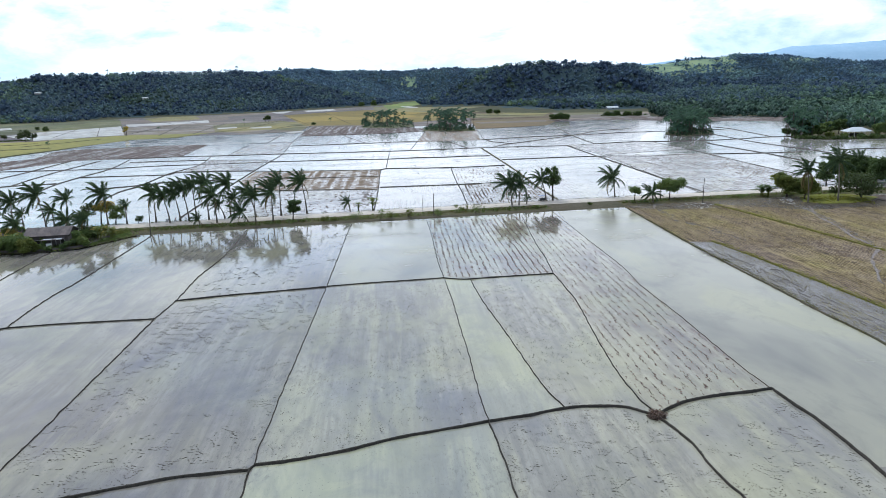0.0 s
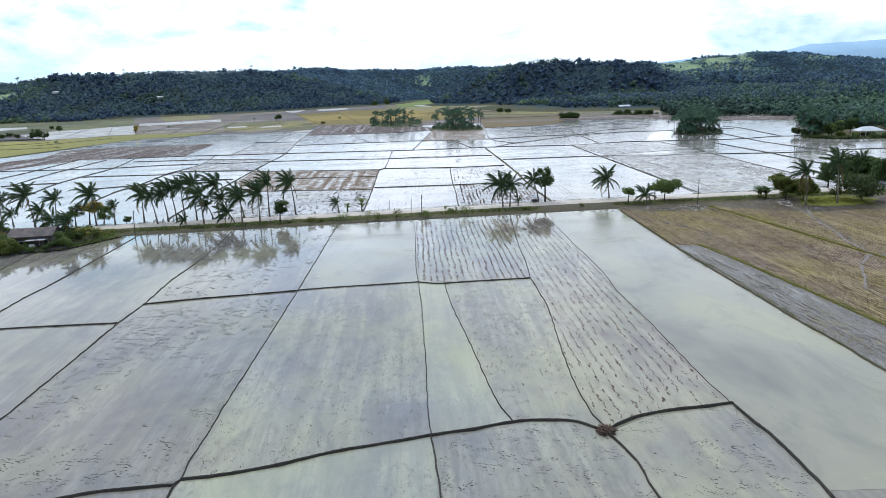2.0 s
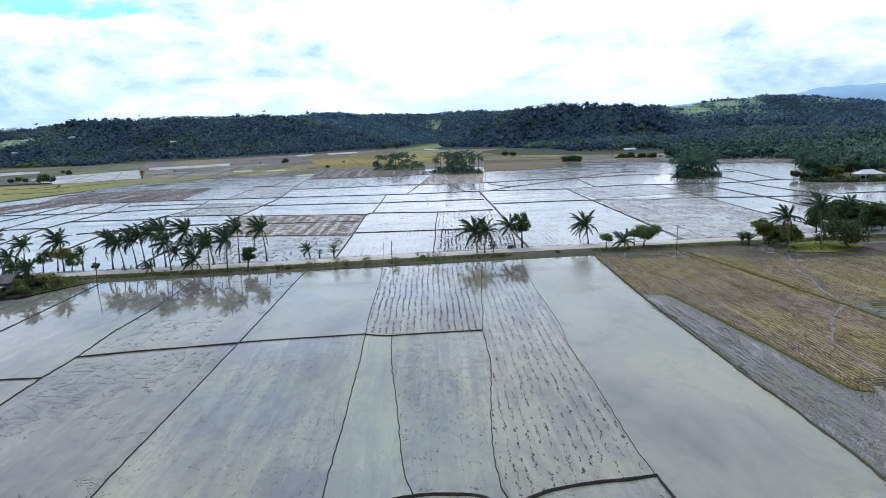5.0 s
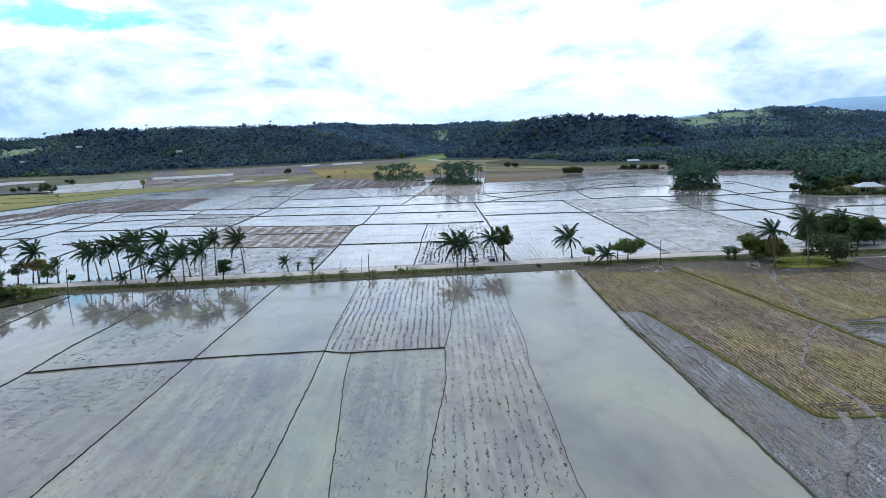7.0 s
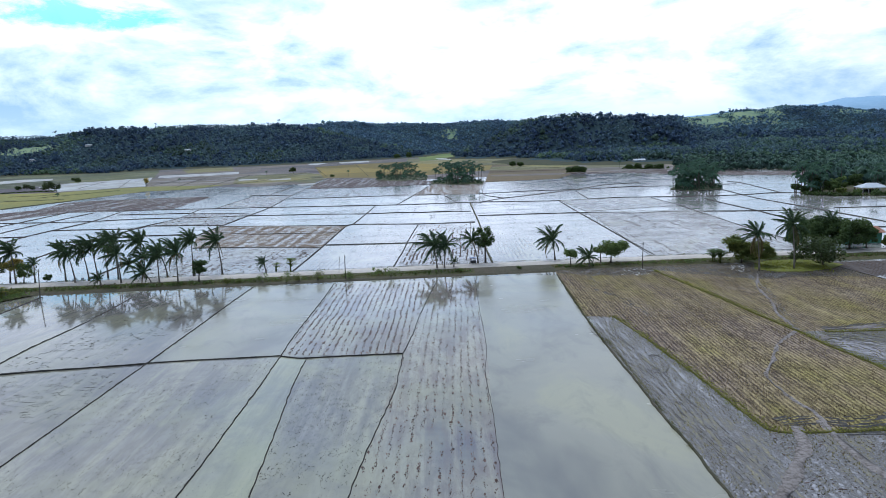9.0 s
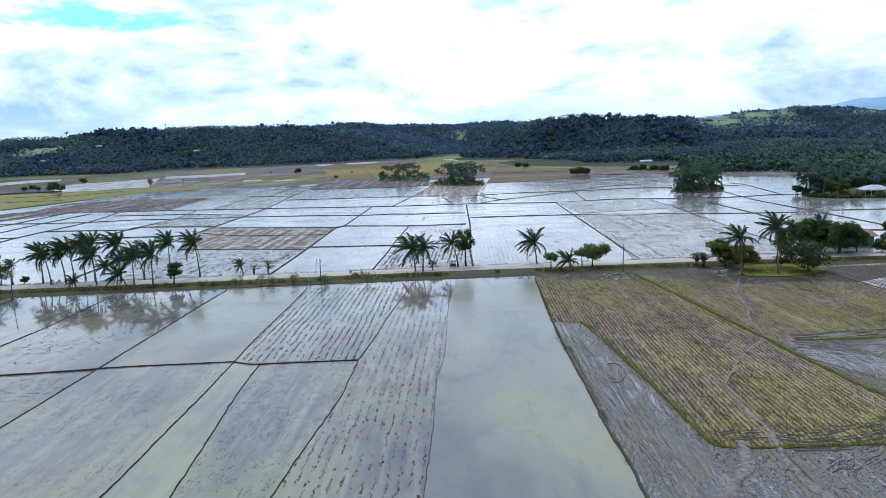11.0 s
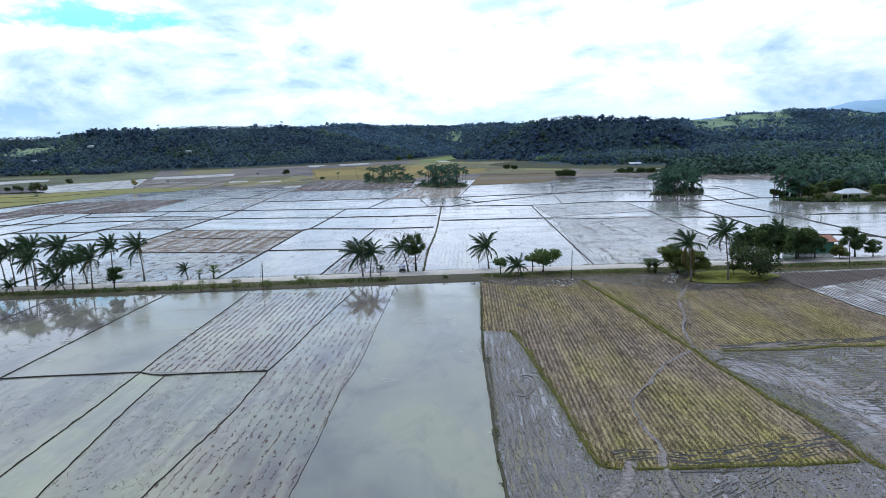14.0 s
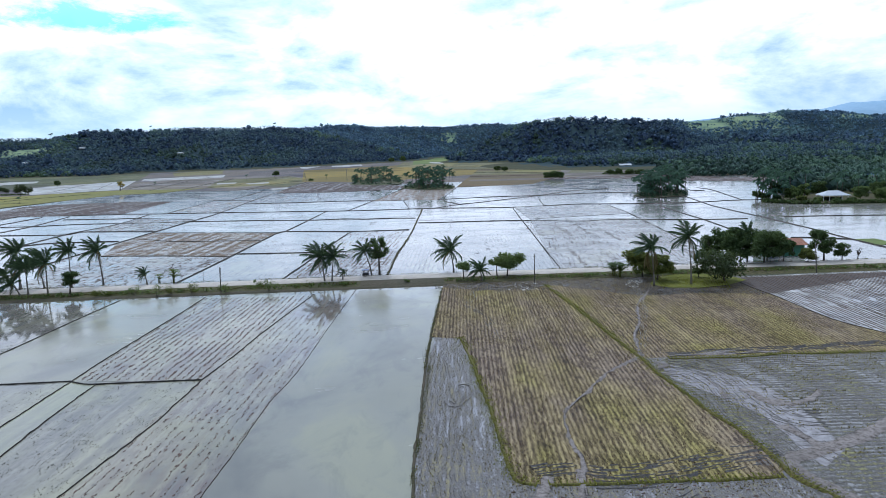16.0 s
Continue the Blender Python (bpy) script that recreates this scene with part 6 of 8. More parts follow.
# ---- woods on the hills ----
HILL_HOUSES = ((-755, 1350), (-476, 1412), (-690, 1440))
LUMP_V = np.array([(1, 0, 0), (0, 1, 0), (-1, 0, 0), (0, -1, 0), (0, 0, 1), (0, 0, -1)], float)
LUMP_F = np.array([(0, 1, 4), (1, 2, 4), (2, 3, 4), (3, 0, 4), (1, 0, 5), (2, 1, 5), (3, 2, 5), (0, 3, 5)])


def lumps(r, centre, rad, squash):
    """Closed uneven cores of foliage round the centres."""
    n, k = len(centre), len(LUMP_V)
    swell = r.uniform(0.7, 1.1, (n, k, 1)) * rad[:, None, None]
    a = r.uniform(0, 6.28, n)
    c, q = np.cos(a)[:, None], np.sin(a)[:, None]
    way = np.stack([LUMP_V[:, 0] * c - LUMP_V[:, 1] * q, LUMP_V[:, 0] * q + LUMP_V[:, 1] * c, np.repeat(LUMP_V[None, :, 2] * squash, n, 0)], -1)
    v = centre[:, None, :] + way * swell
    return v.reshape(-1, 3), (LUMP_F[None] + (np.arange(n) * k)[:, None, None]).reshape(-1, 3)


def quads(q):
    """Triangles of loose four-sided leaves."""
    n = len(q)
    f = np.array([[0, 1, 2], [0, 2, 3]])[None] + (4 * np.arange(n))[:, None, None]
    return q.reshape(-1, 3), f.reshape(-1, 3)


def woods(name, label, x, y, kinds, grow, seed, material, frond):
    """Many far trees in one mesh: rounded crowns with loose leaf clumps, and palms with arching fronds over scrub."""
    r = np.random.default_rng(seed)
    z = land_height(x, y)
    made = []
    far = np.clip(np.hypot(x, y) / 1500, 0.75, 1.0)
    b = np.where(kinds == 0)[0]
    n, k = len(b), 11 if y.min() > 1800 else 17
    if n:
        big = np.clip(r.lognormal(-0.04, 0.32, n), 0.5, 1.7) * far[b] * grow[b]
        rad, tall = 4.7 * big, 7.4 * big * r.uniform(0.8, 1.25, n)
        c = np.stack([x[b], y[b], z[b] + tall - rad * 0.85], -1)
        made.append(lumps(r, c, rad * 0.74, 0.85))
        d = r.normal(0, 1, (n, k, 3))
        d /= np.linalg.norm(d, axis=2, keepdims=True)
        d[..., 2] = np.abs(d[..., 2]) * 1.2 - 0.35
        p = c[:, None, :] + d * rad[:, None, None] * r.uniform(0.55, 1.08, (n, k, 1)) * np.array([1, 1, 0.95])
        nn = d + r.normal(0, 0.5, (n, k, 3))
        nn /= np.linalg.norm(nn, axis=2, keepdims=True)
        t = np.cross(nn, r.normal(0, 1, (n, k, 3)))
        t /= np.linalg.norm(t, axis=2, keepdims=True)
        q = np.cross(nn, t)
        s = rad[:, None, None] * r.uniform(0.16, 0.42, (n, k, 1))
        made.append(quads(np.stack([p - t * s, p + q * s * 0.8, p + t * s, p - q * s * 0.8], 2).reshape(-1, 4, 3)))
    b = np.where(kinds == 1)[0]
    n, k = len(b), 9
    if n:
        tall = r.uniform(7.0, 11.5, n) * far[b]
        top = np.stack([x[b] + r.normal(0, 0.8, n), y[b], z[b] + tall], -1)
        a = (2 * math.pi * np.arange(k) / k)[None, :] + r.uniform(0, 6.28, (n, 1)) + r.normal(0, 0.2, (n, k))
        reach = r.uniform(2.4, 4.0, (n, k)) * far[b][:, None]
        rise = r.uniform(-0.35, 0.95, (n, k))
        way = np.stack([np.cos(a), np.sin(a), np.zeros_like(a)], -1)
        side = np.stack([-np.sin(a), np.cos(a), np.zeros_like(a)], -1) + np.array([0, 0, 0.5])
        up_ = np.array([0, 0, 1.0])
        mid = top[:, None, :] + way * reach[..., None] * 0.55 + up_ * (reach * rise * 0.55)[..., None]
        tip = top[:, None, :] + way * reach[..., None] * 0.95 + up_ * (reach * (rise * 0.5 - 0.5))[..., None]
        w = 0.30 * far[b][:, None, None]
        base = np.repeat(top[:, None, :], k, 1)
        fronds_at = sum(len(f) for v, f in made)
        made.append(quads(np.stack([base - side * 0.15, mid - side * w, mid + side * w, base + side * 0.15], 2).reshape(-1, 4, 3)))
        made.append(quads(np.stack([mid - side * w, tip - side * 0.1, tip + side * 0.1, mid + side * w], 2).reshape(-1, 4, 3)))
        fronds_to = sum(len(f) for v, f in made)
        foot = np.stack([x[b], y[b], z[b] - 0.5], -1)
        off = np.array([0.17, 0, 0])
        made.append(quads(np.stack([foot - off, foot + off, top + off, top - off], 1)))
        low = np.stack([x[b] + r.normal(0, 2, n), y[b] + r.normal(0, 2, n), z[b] + tall * r.uniform(0.12, 0.34, n)], -1)
        wide = tall * r.uniform(0.26, 0.42, n)
        made.append(lumps(r, low, wide, 0.95))
        d = r.normal(0, 1, (n, 5, 3))
        d /= np.linalg.norm(d, axis=2, keepdims=True)
        p = low[:, None, :] + d * wide[:, None, None] * np.array([1.1, 1.1, 0.9])
        t = np.cross(d, r.normal(0, 1, (n, 5, 3)))
        t *= (wide[:, None] * r.uniform(0.25, 0.6, (n, 5)))[..., None] / np.linalg.norm(t, axis=2, keepdims=True)
        q = np.cross(d, t) * 0.7
        made.append(quads(np.stack([p - t, p + q, p + t, p - q], 2).reshape(-1, 4, 3)))
    o, vs, fs = 0, [], []
    slot = np.zeros(sum(len(f) for v, f in made), np.int32)
    if n:
        slot[fronds_at:fronds_to] = 1
    for v, f in made:
        vs.append(v)
        fs.append(f + o)
        o += len(v)
    v, f = np.concatenate(vs), np.concatenate(fs)
    me = bpy.data.meshes.new(name)
    me.vertices.add(len(v))
    me.vertices.foreach_set("co", v.astype(np.float32).ravel())
    me.loops.add(len(f) * 3)
    me.loops.foreach_set("vertex_index", f.astype(np.int32).ravel())
    me.polygons.add(len(f))
    me.polygons.foreach_set("loop_start", np.arange(0, len(f) * 3, 3, dtype=np.int32))
    me.materials.append(material)
    me.materials.append(frond)
    me.polygons.foreach_set("material_index", slot)
    me.update(calc_edges=True)
    me.validate()
    return tagged(new(name, me), label, "woods", "", "stuff")


FOREST = [(-880.8, 1160.7), (-705.3, 1212.2), (-648.7, 1208.3), (-549.2, 1190.3), (-474.7, 1376.5), (-373.9, 1400.2), (-305.8, 1600.6), (-249.8, 2004.6), (-136.8, 2152.1), (-22.5, 2019.7), (-14, 2280), (90, 2250), (76.5, 1515.3), (171.1, 1296), (219.6, 1124.2), (287.3, 1100.4), (308.5, 1109.5), (408.1, 1071.5), (282.2, 724.4), (257.5, 632.5), (289.1, 601.6), (314.6, 604.7), (336.5, 530.6), (279.5, 463.4), (237.7, 372.6), (265.3, 390.4), (285.3, 395.5), (295.2, 378), (303.1, 354.8), (330.1, 337.1), (1500, 300), (2700, 1500), (2700, 2900), (-2600, 2900), (-2600, 900)]


def forest_points(spacing_near, seed):
    """Places of trees in the woods, wider apart with the distance."""
    r = np.random.default_rng(seed)
    xs_, ys_ = [], []
    rad = 330.0
    while rad < 3000:
        s = min(max(spacing_near, rad / 160), 9.0)
        a = np.arange(radians(-35.5), radians(39), s / rad)
        a = a + r.uniform(-0.5, 0.5, len(a)) * s / rad
        q = rad + r.uniform(-0.5, 0.5, len(a)) * s
        xs_.append(30 + q * np.sin(a))
        ys_.append(10 + q * np.cos(a))
        rad += s
    return np.concatenate(xs_), np.concatenate(ys_)


fx, fy = forest_points(6.8, 61)
hz = land_height(fx, fy)
keep = inside(FOREST, fx, fy) | (hz > 2.5)
hedge = value_noise(fx + 4000, fy + 4000, 55, 71) + 0.35 * (value_noise(fx, fy, 16, 79) - 0.5)
open_land = np.clip((fx - 790) / 80, 0, 1) * np.clip((1150 - fx + 90 * (value_noise(fx, fy, 60, 78) - 0.5)) / 110, 0, 1) * np.clip((fy - 2070 - 90 * (value_noise(fx, fy, 70, 75) - 0.5)) / 60, 0, 1)
open_land = np.maximum(open_land, 0.8 * (np.hypot((fx - 1395) / 1.3, fy - 2180) < 55))
meadow = (hedge < 0.58 * open_land) & (np.random.default_rng(64).random(len(fx)) < 0.93)
shrubs = (open_land > 0.3) & (hedge < 0.75)
keep &= ~meadow
keep &= ~((np.abs(fx - 88 + (fy - 2400) * 0.15 + 14 * (value_noise(fx, fy, 30, 77) - 0.5)) < 6) & (fy > 2400) & (fy < 2500) & (np.random.default_rng(65).random(len(fx)) < 0.92))
keep &= ~(np.hypot((fx + 812) / 1.6, fy - 1466) < 26)
for hx_, hy_ in HILL_HOUSES:
    keep &= ~((np.abs(fx - hx_) < 8) & (fy > hy_ - 26) & (fy < hy_ + 8))
pick = np.random.default_rng(62)
# the slopes behind the crests are thinly wooded
out = np.hypot(fx, fy)
drop = land_height(fx * (1 - 70 / out), fy * (1 - 70 / out)) - hz
keep &= (drop < 7) | (pick.random(len(fx)) < 0.06)
fx, fy, hz, shrubs = fx[keep], fy[keep], hz[keep], shrubs[keep]
grove = value_noise(fx + 6000, fy + 6000, 120, 72)
share = np.where(fx > 250, np.where(fy < 1250, 0.88, 0.40), np.where(fx < -60, 0.72, 0.45))
share = np.where(drop[keep] > -3, 0.35 * share, share)
kinds = (pick.random(len(fx)) < np.clip(share + 0.9 * (grove - 0.5), 0.03, 0.97)).astype(int)
light = value_noise(fx + 2000, fy + 3000, 70, 73) + 0.25 * pick.random(len(fx)) > 0.84
# beyond: farther hills, whose leaf colour holds the palest haze
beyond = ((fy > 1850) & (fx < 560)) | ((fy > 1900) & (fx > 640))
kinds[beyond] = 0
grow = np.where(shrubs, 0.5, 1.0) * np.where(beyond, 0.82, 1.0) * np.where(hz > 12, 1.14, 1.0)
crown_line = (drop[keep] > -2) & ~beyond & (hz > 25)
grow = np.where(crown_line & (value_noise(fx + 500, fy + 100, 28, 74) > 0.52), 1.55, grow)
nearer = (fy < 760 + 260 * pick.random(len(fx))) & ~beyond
for sel_, mt_, fr_, text_ in ((~light & ~beyond & ~nearer, WOODS, FROND_HILL, "dense woods of palms and broadleaf trees on low hills, leaf colour blued with haze"), (light & ~beyond & ~nearer, WOODS_LIGHT, FROND_HILL, "lighter green trees among the hill woods"),
                         (beyond, WOODS_HAZE, WOODS_HAZE, "woods on the farther hill, with pale blue haze put into the leaf colour"), (nearer, WOODS_NEAR, FROND_GROVE, "dense grove of green coconut palms below the hills")):
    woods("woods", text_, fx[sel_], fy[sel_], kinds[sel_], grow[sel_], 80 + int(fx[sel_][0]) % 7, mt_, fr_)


# ---- palms far out in the plain ----
CROWNS = []
for k in range(4):
    r = np.random.default_rng(90 + k)
    cv, cf = [], []
    for j in range(15):
        a = radians(360 * j / 15 * 4 + r.uniform(-12, 12))
        rise = (1.5, 0.95, 0.5, 0.1)[j % 4] + r.uniform(-0.12, 0.12)
        far_ = r.uniform(0.85, 1.1)
        side = Vector((-math.sin(a), math.cos(a), 0))
        for i in range(6):
            t = i / 5
            out_ = far_ * (t - 0.12 * t * t * (1 + rise))
            c = Vector((math.cos(a) * out_, math.sin(a) * out_, far_ * (rise * t - (0.55 + 0.55 * rise) * t * t)))
            w = 0.135 * math.sin(math.pi * (0.08 + 0.86 * t)) * r.uniform(0.75, 1.2)
            cv += [c - side * w - Vector((0, 0, 0.8 * w)), c, c + side * w - Vector((0, 0, 0.8 * w))]
            if i:
                b = len(cv) - 6
                cf += [(b, b + 1, b + 4, b + 3), (b + 1, b + 2, b + 5, b + 4)]
    me = bpy.data.meshes.new("crown")
    me.from_pydata([tuple(q) for q in cv], [], cf)
    me.materials.append(FROND_FAR)
    CROWNS.append(me)
TRUNKS = []
for k in range(3):
    v, f = tube([(0, 0, -0.04), (0.02 * (k - 1), 0, 0.3), (0.05 * (k - 1), 0.01, 0.7), (0.06 * (k - 1), 0.02, 1.0)], [0.018, 0.014, 0.012, 0.010], 6)
    me = bpy.data.meshes.new("trunk")
    me.from_pydata([tuple(q) for q in v], [], f)
    me.materials.append(BARK_DARK)
    TRUNKS.append(me)


def far_palm(x, y, height, reach, text, group):
    r = np.random.default_rng(int(abs(x) * 71 + abs(y) * 13))
    k = int(r.integers(0, 3))
    root = empty("coconut_palm", x, y, 0.0, float(r.uniform(-25, 25)))
    trunk = new("trunk", TRUNKS[k])
    trunk.parent = root
    trunk.scale = (height, height, height)
    crown = new("crown", CROWNS[int(r.integers(0, 4))])
    crown.parent = root
    crown.location = (0.06 * (k - 1) * height, 0.02 * height, height)
    crown.scale = (reach, reach, reach)
    return tagged(root, text, "palm tree", group)


def islet(points, palms, low, high, seed, label):
    """A dry patch in the flooded plain with a stand of palms and low scrub."""
    field("islet", points, GREEN_FALLOW, 0.16, label)
    r = np.random.default_rng(seed)
    px, py = np.array(points).T
    n = 0
    while n < 2.4 * palms:
        x, y = r.uniform(px.min(), px.max()), r.uniform(py.min(), py.max())
        if inside(points, np.array([x]), np.array([y]))[0]:
            far_palm(x, y, high - (high - 0.3 * low) * r.random() ** 1.1, r.uniform(3.9, 5.2), "tall coconut palm in a stand on a dry islet", "islet palms")
            n += 1
    q = np.stack([r.uniform(px.min(), px.max(), 420), r.uniform(py.min(), py.max(), 420), r.uniform(0.4, 2.6, 420) * r.uniform(0.3, 1.0, 420)], -1)
    q = q[inside(points, q[:, 0], q[:, 1])]
    v, f = leaf_cloud(r, q, 1.5, 2600, 0.5, 0.9)
    tagged(mesh_object("scrub", v, f, SCRUB_FAR), "low dark scrub under the palms of an islet", "scrub", "", "stuff")


islet([(-25.2, 638.8), (-22.3, 727.9), (1.5, 735.1), (23.5, 679), (23, 624.3), (0.8, 610.7)], 16, 9, 14.5, 300, 'dry grassy islet with palms in the flooded plain')
islet([(27.2, 557.6), (33.8, 606.5), (56.2, 609.9), (70.4, 562), (67.3, 530.9), (44.3, 530.6)], 20, 10, 15.5, 301, 'dry grassy islet with palms in the flooded plain')
islet([(172.1, 417.2), (191.4, 455.3), (211.1, 463.4), (211.1, 435.4), (198.6, 406.6), (177.6, 397.4)], 26, 10, 15, 302, 'dry grassy islet with palms in the flooded plain')

# lone palms and bushes on the plain
far_palm(-160.5, 783.2, 6.9, 2.4, 'lone coconut palm on the open plain', 'lone palms')
far_palm(-59.5, 719.2, 6.9, 2.4, 'lone coconut palm on the open plain', 'lone palms')
far_palm(-222.8, 684.7, 5.5, 2.2, 'lone coconut palm on the open plain', 'lone palms')
far_palm(-234.3, 489.5, 5.6, 2.2, 'lone coconut palm on the open plain', 'lone palms')
far_palm(-242.9, 653.6, 7.4, 2.6, 'lone coconut palm on the open plain', 'lone palms')
far_palm(222.1, 715.8, 7.5, 2.6, 'lone coconut palm on the open plain', 'lone palms')
far_palm(-487.2, 1045.7, 6.9, 2.4, 'lone coconut palm on the open plain', 'lone palms')
far_palm(66.4, 1364.1, 11.1, 3.9, 'lone coconut palm on the open plain', 'lone palms')
for hx_, hy_, hh_, hr_ in ((-843, 1598, 24, 6.5), (-365, 1760, 20, 6.0), (-800, 1500, 16, 5.0), (-620, 1620, 17, 5.0)):
    high_palm = far_palm(hx_, hy_, hh_, hr_, "tall coconut palm standing clear of the hill woods", "hill palms")
    high_palm.location.z = float(land_height(np.array([hx_]), np.array([hy_]))[0])
tree(-149.8, 876.2, 8.4, 0.0, 3.7, 0.8, LEAF_DARK)
tree(-153.8, 879.6, 7.0, 0.0, 2.9, 0.8, LEAF_DARK)
tree(-79, 734.1, 2.9, 0.0, 2.5, 0.8, LEAF_DARK)
tree(-314.8, 619.5, 11.1, 0.0, 5.6, 0.75, LEAF_DULL)
tree(-325.4, 632.2, 7.4, 0.0, 3.6, 0.8, LEAF_DULL)
tree(-311, 624.4, 8.2, 0.0, 4.2, 0.8, LEAF_DULL)
tree(-372.3, 779.2, 7.3, 0.0, 3.3, 0.8, LEAF_DARK)
tree(161.2, 639.4, 7.4, 0.0, 5.3, 0.8, LEAF_DARK)
tree(156.7, 643.3, 6.3, 0.0, 4.3, 0.8, LEAF_DARK)
tree(165.7, 635.5, 6.3, 0.0, 4.8, 0.8, LEAF_DARK)
tree(232.5, 688.3, 5.7, 0.0, 4.6, 0.8, LEAF_DARK)
tree(241.2, 679.4, 5.1, 0.0, 5.1, 0.8, LEAF_DARK)
tree(248.9, 671.6, 5.0, 0.0, 5.0, 0.8, LEAF_DARK)
tree(225.8, 695.1, 4.6, 0.0, 4.1, 0.8, LEAF_DARK)
tree(126.7, 856.1, 7.0, 0.0, 4.3, 0.8, LEAF_DARK)
tree(135.3, 846.8, 6.2, 0.0, 4.2, 0.8, LEAF_DARK)
tree(-28.6, 1512.8, 15.7, 0.0, 7.6, 0.8, LEAF_DARK)
tree(-57.1, 1557.6, 11.2, 0.0, 7.8, 0.8, LEAF_DARK)


# ---- grove round the pavilion ----
for gx_, gy_, gh, gr, gm in ((229, 362, 9.5, 3.6, LEAF_DARK), (234, 357, 8.0, 3.8, LEAF), (239, 362, 7.0, 3.2, LEAF_DARK), (246, 368, 8.0, 3.6, LEAF), (256, 372, 9.0, 4.0, LEAF_DARK),
                             (266, 352, 7.0, 4.2, LEAF), (272, 346, 6.5, 4.0, LEAF), (280, 360, 9.0, 4.4, LEAF_DARK), (290, 350, 8.0, 4.2, LEAF_DARK), (236, 350, 3.2, 2.6, LEAF_OLIVE),
                             (243, 348, 2.6, 2.2, LEAF), (250, 345, 2.2, 2.0, LEAF_DARK), (257, 344, 2.4, 2.2, LEAF_DARK), (224, 362, 4.5, 2.4, LEAF_DARK), (227, 356, 4.0, 2.4, LEAF_DARK), (223, 369, 5.0, 2.6, LEAF_DARK), (302, 345, 8.0, 4.5, LEAF_DARK), (318, 340, 8.5, 4.5, LEAF_DARK)):
    tree(gx_, gy_, gh, 0.0, gr, 0.85, gm)
for gx_, gy_, gh in ((227, 364, 13.5), (231, 368, 14.5), (224.5, 358, 12), (223.5, 365, 15), (229, 371, 15.5), (226, 360.5, 10), (222.8, 370, 13), (233, 363, 12), (236, 374, 14), (244, 376, 13.5), (252, 378, 14), (230, 356, 8.5), (223, 361, 7), (225, 367, 8), (227.5, 359, 6), (223.8, 355, 5), (232, 360, 9), (221.8, 366, 9.5), (228, 367, 10), (290, 362, 14), (304, 364, 14.5), (240, 372, 12), (262, 366, 10), (268, 372, 12.5), (276, 370, 11), (286, 372, 13), (296, 366, 12), (310, 356, 12)):
    far_palm(gx_, gy_, gh, 4.4, "coconut palm in the grove round the pavilion", "grove palms")
# front bushes
tree(149.0, 192.0, 6.2, 0.0, 2.8, 0.9, LEAF_DARK)
tree(146.0, 194.5, 8.0, 0.0, 3.6, 0.9, LEAF_DARK)
tree(131.5, 195.0, 7.5, 0.0, 3.4, 1.0, LEAF_DARK)
field("islet", [(222, 352), (232, 343), (250, 339), (270, 337), (300, 335), (420, 330), (420, 420), (280, 400), (236, 376), (222, 364)], VERGE, 0.14, "grassy rise with a grove and a pavilion")


# ---- buildings ----
def sheet_roof(w, d, eave, ridge, over, hip=0.0):
    """A pitched roof with thickness; hip: how far the ridge stops short of the ends."""
    bm = bmesh.new()
    hw, hd = w / 2 + over, d / 2 + over
    for lift in (0.0, 0.09):
        vs = [bm.verts.new(p) for p in ((-hw, -hd, eave + lift), (hw, -hd, eave + lift), (hw, hd, eave + lift), (-hw, hd, eave + lift), (-hw + hip, 0, ridge + lift), (hw - hip, 0, ridge + lift))]
        faces = [(0, 1, 5, 4), (2, 3, 4, 5), (1, 2, 5), (3, 0, 4)]
        for f in faces:
            bm.faces.new([vs[i] for i in (f if lift else f[::-1])])
    bm.verts.ensure_lookup_table()
    for i in range(4):
        j = (i + 1) % 4
        bm.faces.new([bm.verts[i], bm.verts[j], bm.verts[6 + j], bm.verts[6 + i]])
    return bm


def roof_ribs(parent, w, d, eave, ridge, over, material, step=0.76):
    """Raised ribs of roof sheets on both slopes of a gable roof."""
    hw, hd = w / 2 + over, d / 2 + over
    me = bpy.data.meshes.new("roof_rib")
    slope = math.hypot(hd, ridge - eave)
    bm = bmesh.new()
    box(bm, -0.035, 0.035, 0, slope, 0, 0.05)
    bm.to_mesh(me)
    bm.free()
    me.materials.append(material)
    tilt = math.degrees(math.atan2(ridge - eave, hd))
    for k in range(int(2 * hw / step) + 1):
        for side in (0, 1):
            ob = new("roof_rib", me)
            ob.parent = parent
            ob.matrix_basis = pose(-hw + 0.05 + k * step, hd if side else -hd, eave + 0.09, 0, 0, 180 * side) @ pose(0, 0, 0, tilt, 0, 0)


